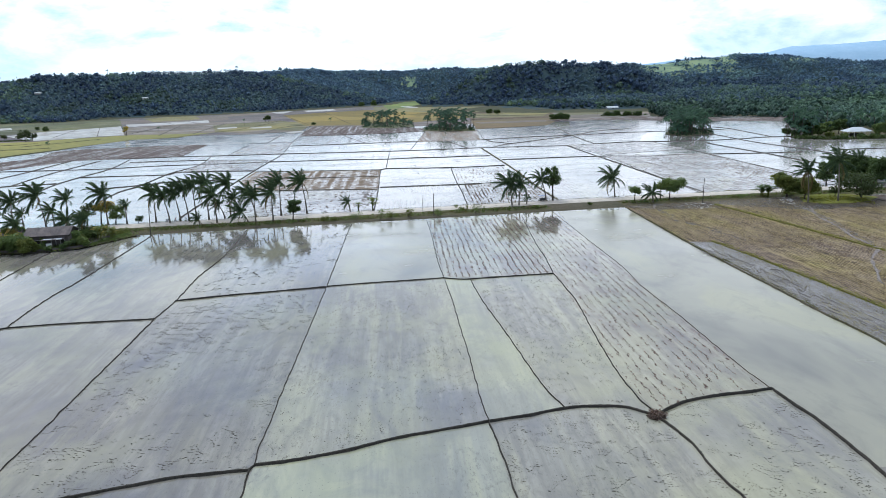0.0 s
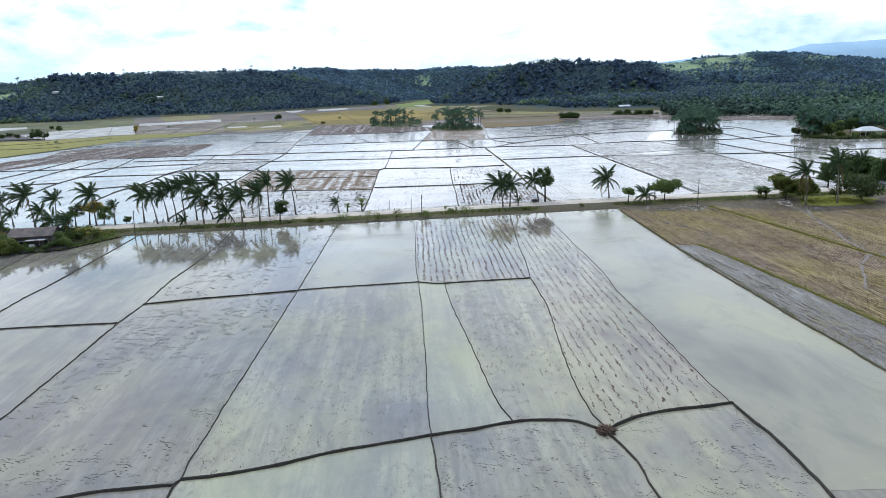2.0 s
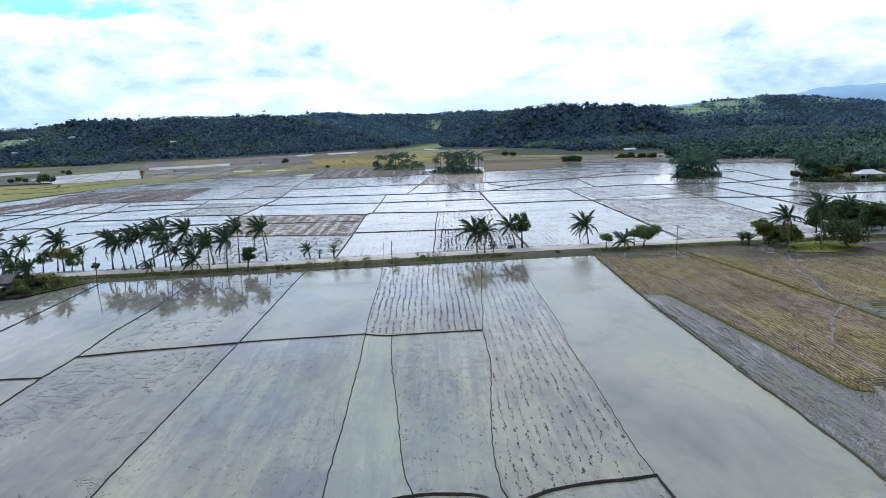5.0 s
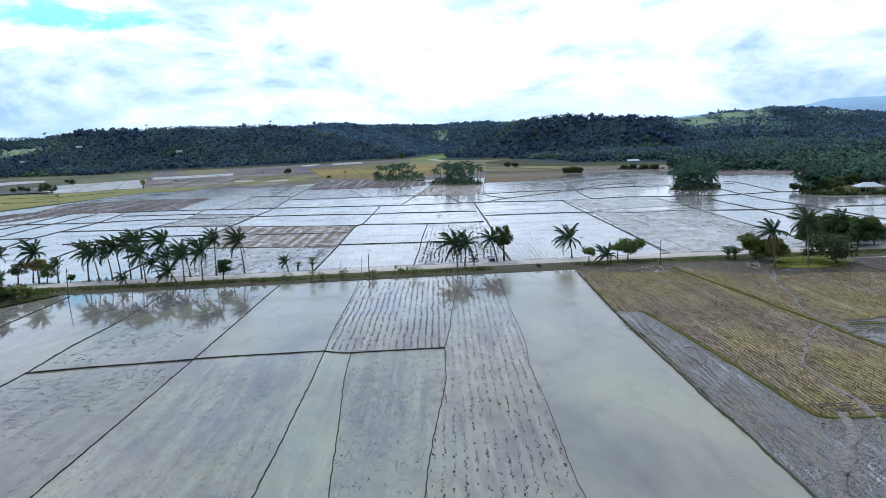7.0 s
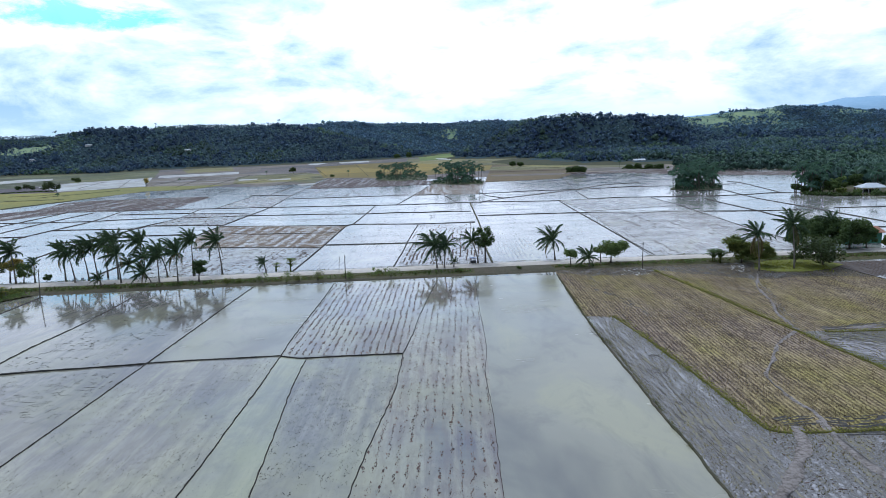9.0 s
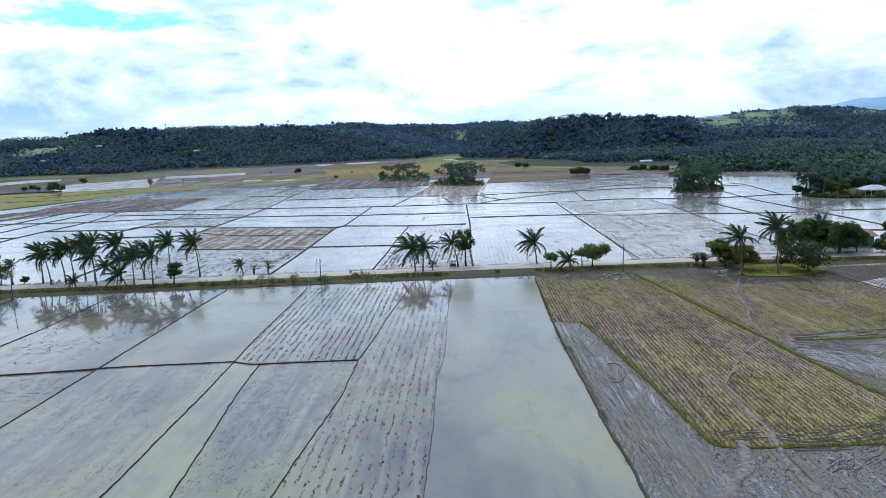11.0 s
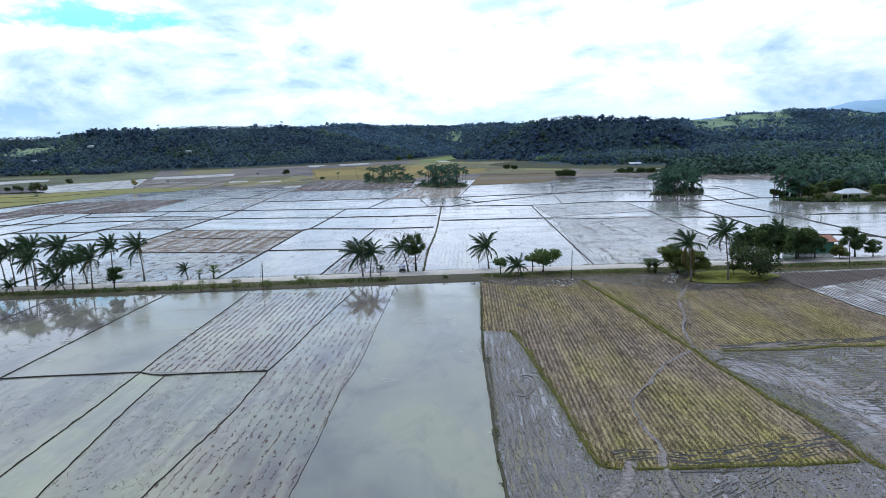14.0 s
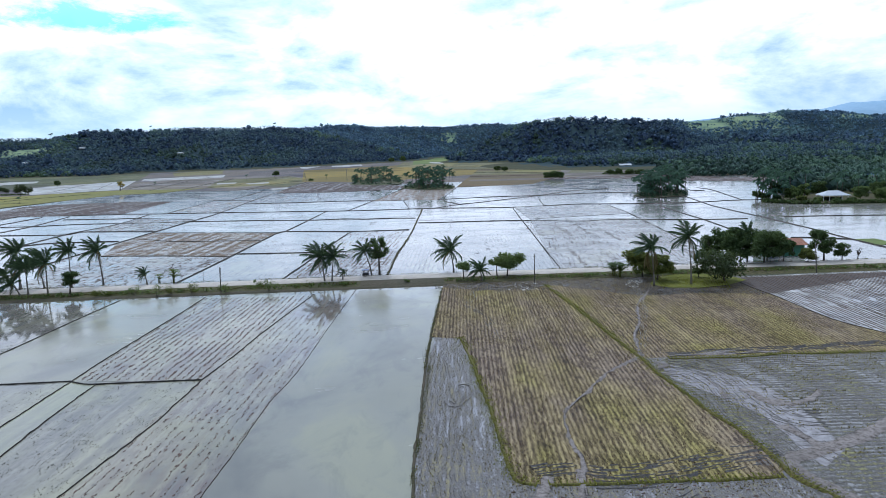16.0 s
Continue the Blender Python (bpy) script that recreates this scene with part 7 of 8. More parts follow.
def house(x, y, w, d, eave, ridge, turn, wall_m, roof_m, name, text, openings, over=0.5, hip=0.0, ribs=True):
    """A small house: walls, roof with ribs, door and windows in frames."""
    root = empty(name, x, y, 0.1, turn)
    t = 0.14
    bm = bmesh.new()
    box(bm, -w / 2, w / 2, -d / 2, -d / 2 + t, -0.2, eave)
    box(bm, -w / 2, w / 2, d / 2 - t, d / 2, -0.2, eave)
    box(bm, -w / 2, -w / 2 + t, -d / 2 + t, d / 2 - t, -0.2, eave)
    box(bm, w / 2 - t, w / 2, -d / 2 + t, d / 2 - t, -0.2, eave)
    if not hip:
        for sx in (-1, 1):
            a = [bm.verts.new(p) for p in ((sx * (w / 2 - t), -d / 2, eave), (sx * (w / 2 - t), d / 2, eave), (sx * (w / 2 - t), 0, ridge - 0.12))]
            bm.faces.new(a)
    part("wall", bm, wall_m, root)
    roof = part("roof", sheet_roof(w, d, eave - 0.02, ridge, over, hip), roof_m, root)
    if ribs and not hip:
        roof_ribs(roof, w, d, eave - 0.02, ridge, over, roof_m)
    for kind, px, wide, z0, z1 in openings:
        bm = bmesh.new()
        box(bm, px - wide / 2, px + wide / 2, -d / 2 - 0.035, -d / 2 + 0.02, z0, z1)
        leaf_ob = part(kind, bm, DARK if kind == "window" else WALL_WOOD, root)
        bm = bmesh.new()
        for a in ((px - wide / 2 - 0.07, px - wide / 2, z0, z1 + 0.07), (px + wide / 2, px + wide / 2 + 0.07, z0, z1 + 0.07), (px - wide / 2, px + wide / 2, z1, z1 + 0.07), (px - wide / 2, px + wide / 2, z0 - 0.06, z0)):
            box(bm, a[0], a[1], -d / 2 - 0.07, -d / 2 + 0.01, a[2], a[3])
        part("frame", bm, WALL_WHITE, leaf_ob)
    return tagged(root, text, "house")


field("ground_patch", [(-125, 150), (-95, 149.5), (-82, 150.5), (-71, 152.5), (-66, 160), (-62, 166.5), (-75, 170), (-130, 170)], VERGE, 0.12, "weedy earth yard round a small wooden house")
shack = house(-79.0, 158.2, 8.6, 5.6, 2.9, 4.3, 6, WALL_WOOD, ROOF_RUST, "wooden_house", "weathered dark wooden house with rusty sheet roof by the paddies",
              (("door", 1.2, 0.9, 0.0, 2.0), ("window", -1.9, 1.3, 0.9, 1.9), ("window", 3.1, 0.9, 0.9, 1.9)), 0.6)
bm = bmesh.new()
box(bm, -0.7, 3.7, -5.1, -2.6, 2.2, 2.28)
part("porch_roof", bm, ROOF_RUST, shack)
for sx_, sy_, wide_ in ((0.5, -4.1, 0.9), (2.5, -3.7, 0.8), (3.0, -4.5, 0.5)):
    bm = bmesh.new()
    box(bm, sx_ - wide_, sx_ + wide_, sy_ - 0.5, sy_ + 0.5, 2.284, 2.31, 0.005)
    part("patch_sheet", bm, ROOF_PALE, shack, "pale newer roof sheet")
for px_ in (-0.5, 1.6, 3.5):
    v_, f_ = tube([(px_, -5.0, -0.2), (px_, -5.0, 2.24)], [0.06, 0.055], 7)
    mesh_object("porch_post", v_, f_, POLE_WOOD, shack)
for k_ in range(8):
    bm = bmesh.new()
    box(bm, 4.31, 4.35, -2.75 + 0.69 * k_, -2.09 + 0.69 * k_, 0.05, 2.3 + 0.1 * (k_ % 3), 0.004)
    part("board", bm, WALL_GREY, shack, "pale weathered wall board")
bm = bmesh.new()
box(bm, 0.3, 1.5, -4.95, -4.91, 0.7, 1.5, 0.005)
part("panel", bm, SIGN_WHITE, shack, "white sheet hung between the porch posts")
house(-90.5, 163.0, 5.0, 4.0, 2.3, 3.3, 4, WALL_WOOD, ROOF_RUST, "wooden_house", "low wooden shed with a dull sheet roof among shrubs", (("door", 0.2, 0.8, 0.0, 1.9),), 0.4)
house(153.5, 204.0, 10.5, 7.0, 2.9, 4.2, 0, WALL_GREEN, ROOF_RED, "village_house", "green plastered house with a rusty red roof behind trees",
      (("door", -1.0, 1.0, 0.0, 2.1), ("window", 1.6, 1.4, 1.0, 2.2), ("window", -3.4, 1.4, 1.0, 2.2)), 0.8)
house(372.0, 512.0, 9.0, 6.0, 3.0, 4.8, 10, WALL_WHITE, ROOF_BLUE, "village_house", "small white house with a blue sheet roof in a grove", (("door", 0.0, 1.0, 0.0, 2.0), ("window", 2.4, 1.2, 1.0, 2.0)), 0.5)
house(282.0, 850.0, 13.0, 7.0, 3.2, 5.0, 0, WALL_WHITE, ROOF_PALE, "farm_shed", "long farm shed with a pale sheet roof before the woods", (("door", 0.0, 3.0, 0.0, 3.0),), 1.0)
house(228.0, 700.0, 7.0, 5.0, 2.6, 4.0, 20, WALL_WOOD, ROOF_PALE, "farm_shed", "small field shed with a pale sheet roof", (("door", 0.0, 1.2, 0.0, 2.0),), 0.5)

for hx_, hy_, ht_ in ((-755, 1350, 20), (-476, 1412, -10), (-690, 1440, 5)):
    cabin = house(hx_, hy_, 12.0, 6.0, 2.8, 4.4, ht_, WALL_WHITE, ROOF_PALE, "hill_house", "small pale-roofed house among trees on the hill", (("door", 0.0, 1.0, 0.0, 2.0),), 0.6)
    cabin.location.z = float(land_height(np.array([hx_]), np.array([hy_]))[0]) + 0.4

# open pavilion with a pale hipped roof
hall = empty("pavilion", 252.0, 351.5, 0.15, -8)
part("roof", sheet_roof(11.5, 7.5, 2.9, 5.0, 0.8, 4.2), ROOF_PALE, hall, "pale grey hipped sheet roof")
for px_ in (-5.5, -2.75, 0.0, 2.75, 5.5):
    for py_ in (-3.5, 3.5):
        bm = bmesh.new()
        box(bm, px_ - 0.15, px_ + 0.15, py_ - 0.15, py_ + 0.15, -0.2, 3.05, 0.02)
        part("post", bm, WALL_WHITE, hall)
bm = bmesh.new()
box(bm, -5.7, 5.7, -3.7, 3.7, -0.2, 0.12, 0.03)
part("floor_slab", bm, CONCRETE, hall)
bm = bmesh.new()
box(bm, -5.4, 5.4, 3.2, 3.4, 0.12, 1.6)
part("back_wall", bm, DARK, hall)
tagged(hall, "open pavilion with a pale grey hipped sheet roof", "pavilion")

# board on posts and a street lamp by the road
board = empty("sign_board", 145.6, 190.6, 0.3, 0)
bm = bmesh.new()
box(bm, -1.4, 1.4, -0.04, 0.04, 0.7, 2.0, 0.01)
panel = part("panel", bm, SIGN_WHITE, board)
for i_ in range(4):
    bm = bmesh.new()
    box(bm, -1.1, 1.1 - 0.3 * (i_ % 2), -0.055, -0.042, 1.74 - 0.27 * i_, 1.84 - 0.27 * i_)
    part("text_bar", bm, PAINT_BLUE, panel)
for sx_ in (-1.2, 1.2):
    v_, f_ = tube([(sx_, 0.09, -0.3), (sx_, 0.09, 2.05)], [0.04, 0.04], 7)
    mesh_object("post", v_, f_, POLE_STEEL, board)
tagged(board, "white board with blue lines on two posts", "sign")
lamp = empty("street_lamp", 145.4, 191.4, 0.3, 0)
v_, f_ = tube([(0, 0, -0.3), (0, 0, 2.5), (-0.05, 0, 4.0), (-0.25, -0.1, 4.5), (-0.8, -0.2, 4.75)], [0.075, 0.06, 0.05, 0.045, 0.04], 8)
mesh_object("post", v_, f_, POLE_STEEL, lamp, True)
bm = bmesh.new()
box(bm, -1.35, -0.75, -0.33, -0.08, 4.68, 4.80, 0.03)
part("lamp_head", bm, WALL_WHITE, lamp)
tagged(lamp, "slim grey street lamp with a bent arm beside the road", "street lamp")

# bare tree
tree(167.2, 190.6, 4.6, 0.3, 2.0, 1.0, LEAF_DULL, True)


# ---- motorcycles ----
def wheel(parent, x, z, radius, y=0.0):
    bm = bmesh.new()
    n = 18
    prof = ((radius - 0.07, -0.045), (radius, -0.025), (radius, 0.025), (radius - 0.07, 0.045))
    rings = [[bm.verts.new((x + q * math.cos(2 * math.pi * i / n), y + w, z + q * math.sin(2 * math.pi * i / n))) for q, w in prof] for i in range(n)]
    for i in range(n):
        a, b = rings[i], rings[(i + 1) % n]
        for k in range(4):
            bm.faces.new((a[k], a[(k + 1) % 4], b[(k + 1) % 4], b[k]))
    tyre = part("tyre", bm, RUBBER, parent)
    bm = bmesh.new()
    for i in range(6):
        m = Matrix.Translation((x, y, z)) @ pose(0, 0, 0, 0, 60 * i, 0)
        bmesh.ops.create_cube(bm, size=1.0, matrix=m @ Matrix.Translation((radius * 0.42, 0, 0)) @ Matrix.Diagonal((radius * 0.84, 0.025, 0.03, 1)))
    part("rim", bm, METAL, tyre)


def motorcycle(x, y, turn, paint, sidecar=False):
    root = empty("motorcycle" if not sidecar else "tricycle", x, y, 0.40, turn)
    for wx_ in (-0.62, 0.62):
        wheel(root, wx_, 0.29, 0.29)
    bm = bmesh.new()
    box(bm, -0.35, 0.30, -0.11, 0.11, 0.30, 0.58, 0.05)
    part("engine", bm, METAL, root)
    bm = bmesh.new()
    box(bm, 0.0, 0.42, -0.14, 0.14, 0.62, 0.85, 0.07)
    part("fuel_tank", bm, paint, root)
    bm = bmesh.new()
    box(bm, -0.72, 0.04, -0.13, 0.13, 0.68, 0.80, 0.04)
    part("seat", bm, PAINT_BLACK, root)
    v, f = tube([(0.62, 0, 0.29), (0.45, 0, 0.75), (0.40, 0, 1.0)], [0.035, 0.04, 0.035], 7)
    mesh_object("fork", v, f, METAL, root)
    v, f = tube([(0.32, -0.36, 1.02), (0.42, -0.1, 1.0), (0.42, 0.1, 1.0), (0.32, 0.36, 1.02)], [0.02, 0.02, 0.02, 0.02], 6)
    mesh_object("handlebar", v, f, PAINT_BLACK, root)
    bm = bmesh.new()
    bmesh.ops.create_icosphere(bm, subdivisions=1, radius=0.10, matrix=Matrix.Translation((0.52, 0, 0.88)))
    part("headlight", bm, SIGN_WHITE, root)
    if sidecar:
        wheel(root, -0.1, 0.27, 0.27, -1.25)
        bm = bmesh.new()
        box(bm, -0.75, 0.75, -1.15, -0.3, 0.25, 0.95, 0.1)
        part("sidecar_body", bm, PAINT_BLACK, root)
        bm = bmesh.new()
        box(bm, -0.95, 0.85, -1.25, 0.25, 1.55, 1.62, 0.03)
        part("canopy", bm, PAINT_BLUE, root)
        for px, py in ((-0.7, -1.1), (0.65, -1.1), (-0.7, -0.35), (0.65, -0.35)):
            v, f = tube([(px, py, 0.9), (px, py, 1.57)], [0.02, 0.02], 6)
            mesh_object("canopy_post", v, f, METAL, root)
        return tagged(root, "dark motor tricycle with a roofed sidecar parked beside a tree", "tricycle")
    return tagged(root, "dark motorcycle parked under palms beside the road", "motorcycle", "parked motorcycles")


motorcycle(-60.2, 181.0, 70, PAINT_BLACK)
motorcycle(-58.3, 181.1, 95, PAINT_RED)
motorcycle(-55.6, 181.3, 110, PAINT_BLACK)
motorcycle(41.6, 187.4, 4, PAINT_RED, True)

# low board fence round the yard
fence = empty("board_fence", -80.0, 152.0)
run = smooth_line([(-15, 0.2), (-7, -0.2), (1, -0.4), (8.5, 1.8), (10.4, 8), (11.6, 14)], 0.9)
for i_, p_ in enumerate(run):
    a_ = run[min(i_ + 1, len(run) - 1)] - run[max(i_ - 1, 0)]
    m_ = pose(p_.x, p_.y, 0, 0, 0, math.degrees(math.atan2(a_.y, a_.x)))
    bm = bmesh.new()
    box(bm, -0.05, 0.05, -0.05, 0.05, -0.2, 1.15 + 0.15 * noise.noise(p_ * 1.7))
    bmesh.ops.transform(bm, matrix=m_, verts=bm.verts)
    part("post", bm, POLE_WOOD, fence)
    bm = bmesh.new()
    box(bm, -0.46, 0.46, -0.07, -0.052, 0.05, 0.78 + 0.2 * noise.noise(p_ * 2.3))
    bmesh.ops.transform(bm, matrix=m_, verts=bm.verts)
    part("board", bm, WALL_WOOD, fence)
tagged(fence, "low fence of dark weathered boards round the yard", "fence")

# heap of mud and straw where the bunds meet
bm = bmesh.new()
bmesh.ops.create_icosphere(bm, subdivisions=4, radius=1.0)
for v_ in bm.verts:
    k_ = 1 + 0.35 * noise.noise(v_.co * 1.7) + 0.22 * noise.noise(v_.co * 5.0)
    v_.co = Vector((v_.co.x * 0.95 * k_, v_.co.y * 0.75 * k_, max(-0.1, v_.co.z * 0.42 * k_)))
heap_me = bpy.data.meshes.new("mud_heap")
bm.to_mesh(heap_me)
bm.free()
heap_me.materials.append(HEAP_MUD)
heap = new("mud_heap", heap_me)
heap.location = (24.1, 59.1, 0.02)
tagged(heap, "heap of brown mud and rotting straw where bunds meet", "heap")
rr_ = np.random.default_rng(5)
hc_ = np.stack([24.1 + rr_.normal(0, 0.45, 40), 59.1 + rr_.normal(0, 0.4, 40), rr_.uniform(0.15, 0.5, 40)], -1)
v_, f_ = leaf_cloud(rr_, hc_, 0.35, 420, 0.12, 0.5)
tagged(mesh_object("straw", v_, f_, STRAW), "loose dark straw strewn over the mud heap", "straw", "", "stuff")


# ---- grass ----
def blades(name, label, line, width, per_metre, size, material, seed, offset=0.0, z=0.15, high=0.18):
    """Tufts of grass along a line."""
    r = np.random.default_rng(seed)
    pts = smooth_line(line, 0.5)
    p = np.array([(q.x, q.y) for q in pts])
    d = np.gradient(p, axis=0)
    d /= np.linalg.norm(d, axis=1)[:, None] + 1e-9
    length = float(np.linalg.norm(np.diff(p, axis=0), axis=1).sum())
    n = int(length * per_metre)
    i = r.integers(0, len(p), n)
    u = r.normal(0, width * 0.45, n) + offset
    c = np.stack([p[i, 0] + d[i, 1] * u, p[i, 1] - d[i, 0] * u, np.full(n, z) + r.uniform(0, high, n)], -1)
    gate = value_noise(c[:, 0] + 800, c[:, 1] + 800, 3.0, seed) > 0.22
    c = c[gate]
    v, f = leaf_cloud(r, c, size * 0.9, len(c) * 3, size, 1.0)
    return tagged(mesh_object(name, v, f, material), label, "grass", "", "stuff")


blades('grass', 'yellow-green grass tufts on an earth bund', [(60.9, 170.4), (59.2, 134.5), (58.6, 114.4), (59.2, 115.5), (58.7, 94.9), (58.5, 87.2), (58.3, 81.4), (58.2, 76.8)], 0.36, 22, 0.07, BUND_BLADE, 500, 0.0, 0.16)
blades('grass', 'yellow-green grass tufts on an earth bund', [(64.1, 129.8), (65.6, 116.5), (66.2, 107.8), (66.9, 99.8), (67.3, 93.8), (67.5, 88.7), (67.7, 85.5), (67.9, 83), (68.5, 80.5), (70.1, 79.7)], 1.15, 42, 0.08, GRASS_BLADE, 501, 0.0, 0.18)
blades('grass', 'yellow-green grass tufts on an earth bund', [(71.3, 79.6), (75.6, 79.6), (78.6, 79.6), (81.6, 79.7), (85, 79.7), (87.9, 79.7), (91.8, 80), (93.5, 80.1)], 0.74, 34, 0.08, GRASS_BLADE, 502, 0.0, 0.20)
blades('grass', 'yellow-green grass tufts on an earth bund', [(84.5, 170.8), (86.4, 154.7), (88.3, 137.5), (89.6, 125), (90.6, 116.7), (91, 109.6), (92.1, 101.4), (92.7, 96.2), (93.9, 91.1), (94.5, 85.7), (94.6, 82.2), (94.7, 79.7), (96.2, 76.4), (96.7, 74.4)], 0.94, 34, 0.08, GRASS_BLADE, 503, 0.0, 0.24)
blades('grass', 'yellow-green grass tufts on an earth bund', [(94.6, 116.1), (100, 115.9), (106, 115.9), (111.2, 116.8), (116.1, 116.6), (121.6, 116.6), (126.9, 116.7), (133.8, 116.9)], 0.68, 34, 0.08, GRASS_BLADE, 504, 0.0, 0.18)
blades('grass', 'yellow-green grass tufts on an earth bund', [(49.9, 371.1), (49.4, 316.9), (48.9, 275.3), (48, 245.2), (47.1, 222.4), (46.9, 189.5)], 0.45, 5, 0.10, VERGE_BLADE, 505, 0.0, 0.24)
ROAD_NEAR = [(-150, 175.5), (-70, 177.6), (-20, 180.2), (30, 183.6), (90, 186.4), (110, 186.9), (200, 187.7)]
ROAD_WEST, ROAD_EAST = [(-150, 175.5), (-70, 177.6), (-20, 180.2), (30, 183.6), (40, 184.1)], [(61, 185.2), (90, 186.4), (110, 186.9), (200, 187.7)]
for run_, seed_ in ((ROAD_WEST, 540), (ROAD_EAST, 544)):
    blades('grass', 'rough green grass on the road embankment', run_, 2.6, 22, 0.16, VERGE_BLADE, seed_, 6.4, 0.34, 0.25)
    blades('grass', 'tall weeds along the edge of the road bank', run_, 1.2, 7, 0.26, LEAF, seed_ + 1, 7.6, 0.34, 0.7)
strip("bank", [(41, 184.2), (50, 184.7), (61, 185.2)], ((3.1, 0.38), (6.0, 0.45), (8.0, 0.42), (9.6, 0.22), (10.6, -0.1)), BANK, "bare brown earth bank between the road and open water", 0.8, 0.4, "bank")
blades('grass', 'rough grass along the far edge of the road', ROAD_NEAR, 0.9, 6, 0.14, VERGE_BLADE, 542, -3.6, 0.3, 0.25)
field('grass_patch', [(107.4, 168.2), (110.5, 175), (115.8, 178.4), (120, 180.6), (123.7, 177.9), (128.6, 173.6), (129.7, 170.1), (123.8, 165.3), (116.9, 163.3), (110.5, 164.2)], GRASS_LUSH, 0.03, 'patch of bright green grass under trees')
blades('grass', 'bright green grass under roadside trees', [(110.1, 171), (114.4, 170.4), (119.5, 170.3), (124.7, 168.9)], 7.0, 110, 0.14, LUSH_BLADE, 543, 0.0, 0.16, 0.2)

# stakes that stand in for small upright figures out in the far paddies
pole(-94.7, 333.5, 1.4, 0.05)
pole(-73.4, 327.2, 1.4, 0.05)
pole(-70.1, 321.5, 1.4, 0.05)

YARD = [(-120, 153), (-95, 152.5), (-84, 153), (-72, 154.5), (-67, 161), (-64, 167)]
blades('grass', 'tall weeds round the wooden house', YARD, 3.0, 40, 0.24, LEAF, 560, -1.0, 0.12, 0.6)
blades('grass', 'tall weeds behind the wooden house', [(-125, 164), (-95, 166), (-80, 168.5), (-66, 168)], 4.0, 40, 0.24, LEAF_OLIVE, 561, 0.0, 0.12, 0.8)

tree(-375.6, 687.6, 5.5, 0.0, 3.8, 0.85, LEAF_DULL)
tree(-373.7, 670.9, 4.5, 0.0, 3.2, 0.85, LEAF_DARK)
tree(-353.0, 659.8, 5.0, 0.0, 3.2, 0.85, LEAF_DULL)
tree(-422.4, 864.3, 4.5, 0.0, 2.6, 0.85, LEAF_DARK)
tree(-240.9, 651.5, 9.0, 0.0, 2.6, 0.85, LEAF_YELLOW)
tree(-254.8, 685.2, 6.0, 0.0, 2.4, 0.85, LEAF_YELLOW)
blades('scrub', 'low dark hedge along a far paddy', [(-361.4, 609.1), (-350.5, 623.0), (-333.7, 627.9), (-315.2, 632.2)], 1.2, 9, 0.55, LEAF_DARK, 572, 0.0, 0.1, 0.9)
blades('scrub', 'low dark bushes along the edge of the fields', [(219.7, 694.6), (233.8, 680.5), (263.1, 682.2)], 2.0, 5, 0.7, LEAF_DARK, 573, 0.0, 0.1, 1.6)
GROVE_EDGE = [(222, 358), (223, 352), (232, 343.5), (250, 339.5), (270, 337.5), (300, 335.5), (360, 333)]
blades('scrub', 'low dark bushes along the edge of the grove', GROVE_EDGE, 2.0, 14, 0.5, LEAF_DARK, 570, 0.5, 0.2, 1.4)


def track(points, width):
    """A worn wheel or foot track of pale wet mud."""
    ob = strip("track", points, ((-1.15 * width, 0.10), (-0.7 * width, 0.19), (0.7 * width, 0.19), (1.15 * width, 0.10)), TRACK_MUD, "worn track of pale wet mud across the field", 0.4, 0.62, "track")
    return ob


# rows of stubble and clods in the fields
clods('stubble', 'rows of brown rice stubble clumps in shallow water', [(7.9, 167.5), (31.5, 167), (28.4, 135.6), (26.4, 112.9), (7.7, 113.6), (7.6, 139.2)], -1, 1.15, 0.18, 0.115, STRAW, 0.9, 0.05, 0.22, 9.0, 2.8, 0.35, 30000, 0.3, 0.36, 0.09)
clods('stubble', 'rows of brown rice stubble clumps in shallow water', [(26.8, 111.7), (28.3, 126), (28.9, 135.5), (32.3, 167.6), (40.1, 169.6), (40, 139.6), (39.7, 115.7), (38.6, 89.3), (37.9, 69.3), (37.8, 63.4), (30.4, 62.4), (24.6, 59.6), (23.8, 68.6), (24.8, 81)], -2, 1.1, 0.18, 0.082, STRAW, 0.9, 0.05, 0.32, 7.0, 2.4, 0.35, 30000, 0.3, 0.42, 0.10)
STUBBLE_FIELD = [(59, 131.1), (59.9, 149.2), (60.9, 168.3), (61.2, 176.5), (84, 177.5), (128, 177.8), (127.3, 170.5), (127.6, 163), (128.6, 152.4), (129.5, 135.3), (132.8, 125.9), (135.2, 117.6), (134.6, 116.8), (121.6, 116.6), (111.2, 116.8), (90.6, 116.7), (91, 109.6), (92.1, 101.4), (93.9, 91.1), (94.6, 82.2), (93.5, 80.1), (81.6, 79.7), (71.3, 79.6), (68.5, 80.5), (67.9, 83), (66.9, 99.8), (65.6, 116.5), (63.8, 129.8)]
MUD_STRIP = [(63.8, 130.5), (65.6, 116.5), (66.9, 99.8), (67.5, 88.7), (67.9, 83), (68.5, 80.5), (71.3, 79.6), (81.6, 79.7), (93.5, 80.1), (96.2, 76.4), (98.5, 73.4), (95.3, 57.3), (57, 46.8), (57.8, 56.5), (58.3, 65.8), (58.3, 70.5), (58.5, 77.6), (58.2, 85.6), (58.5, 97.3), (58.6, 114.4), (59.8, 129.3), (59.3, 132.3)]
PUDDLE_FIELD = [(90.9, 116.2), (110.9, 116.2), (121.2, 116.1), (133.5, 116.4), (98.3, 67), (91.3, 67.3), (96, 76.1), (94.8, 79.9), (94.6, 86), (92.8, 96.6)]
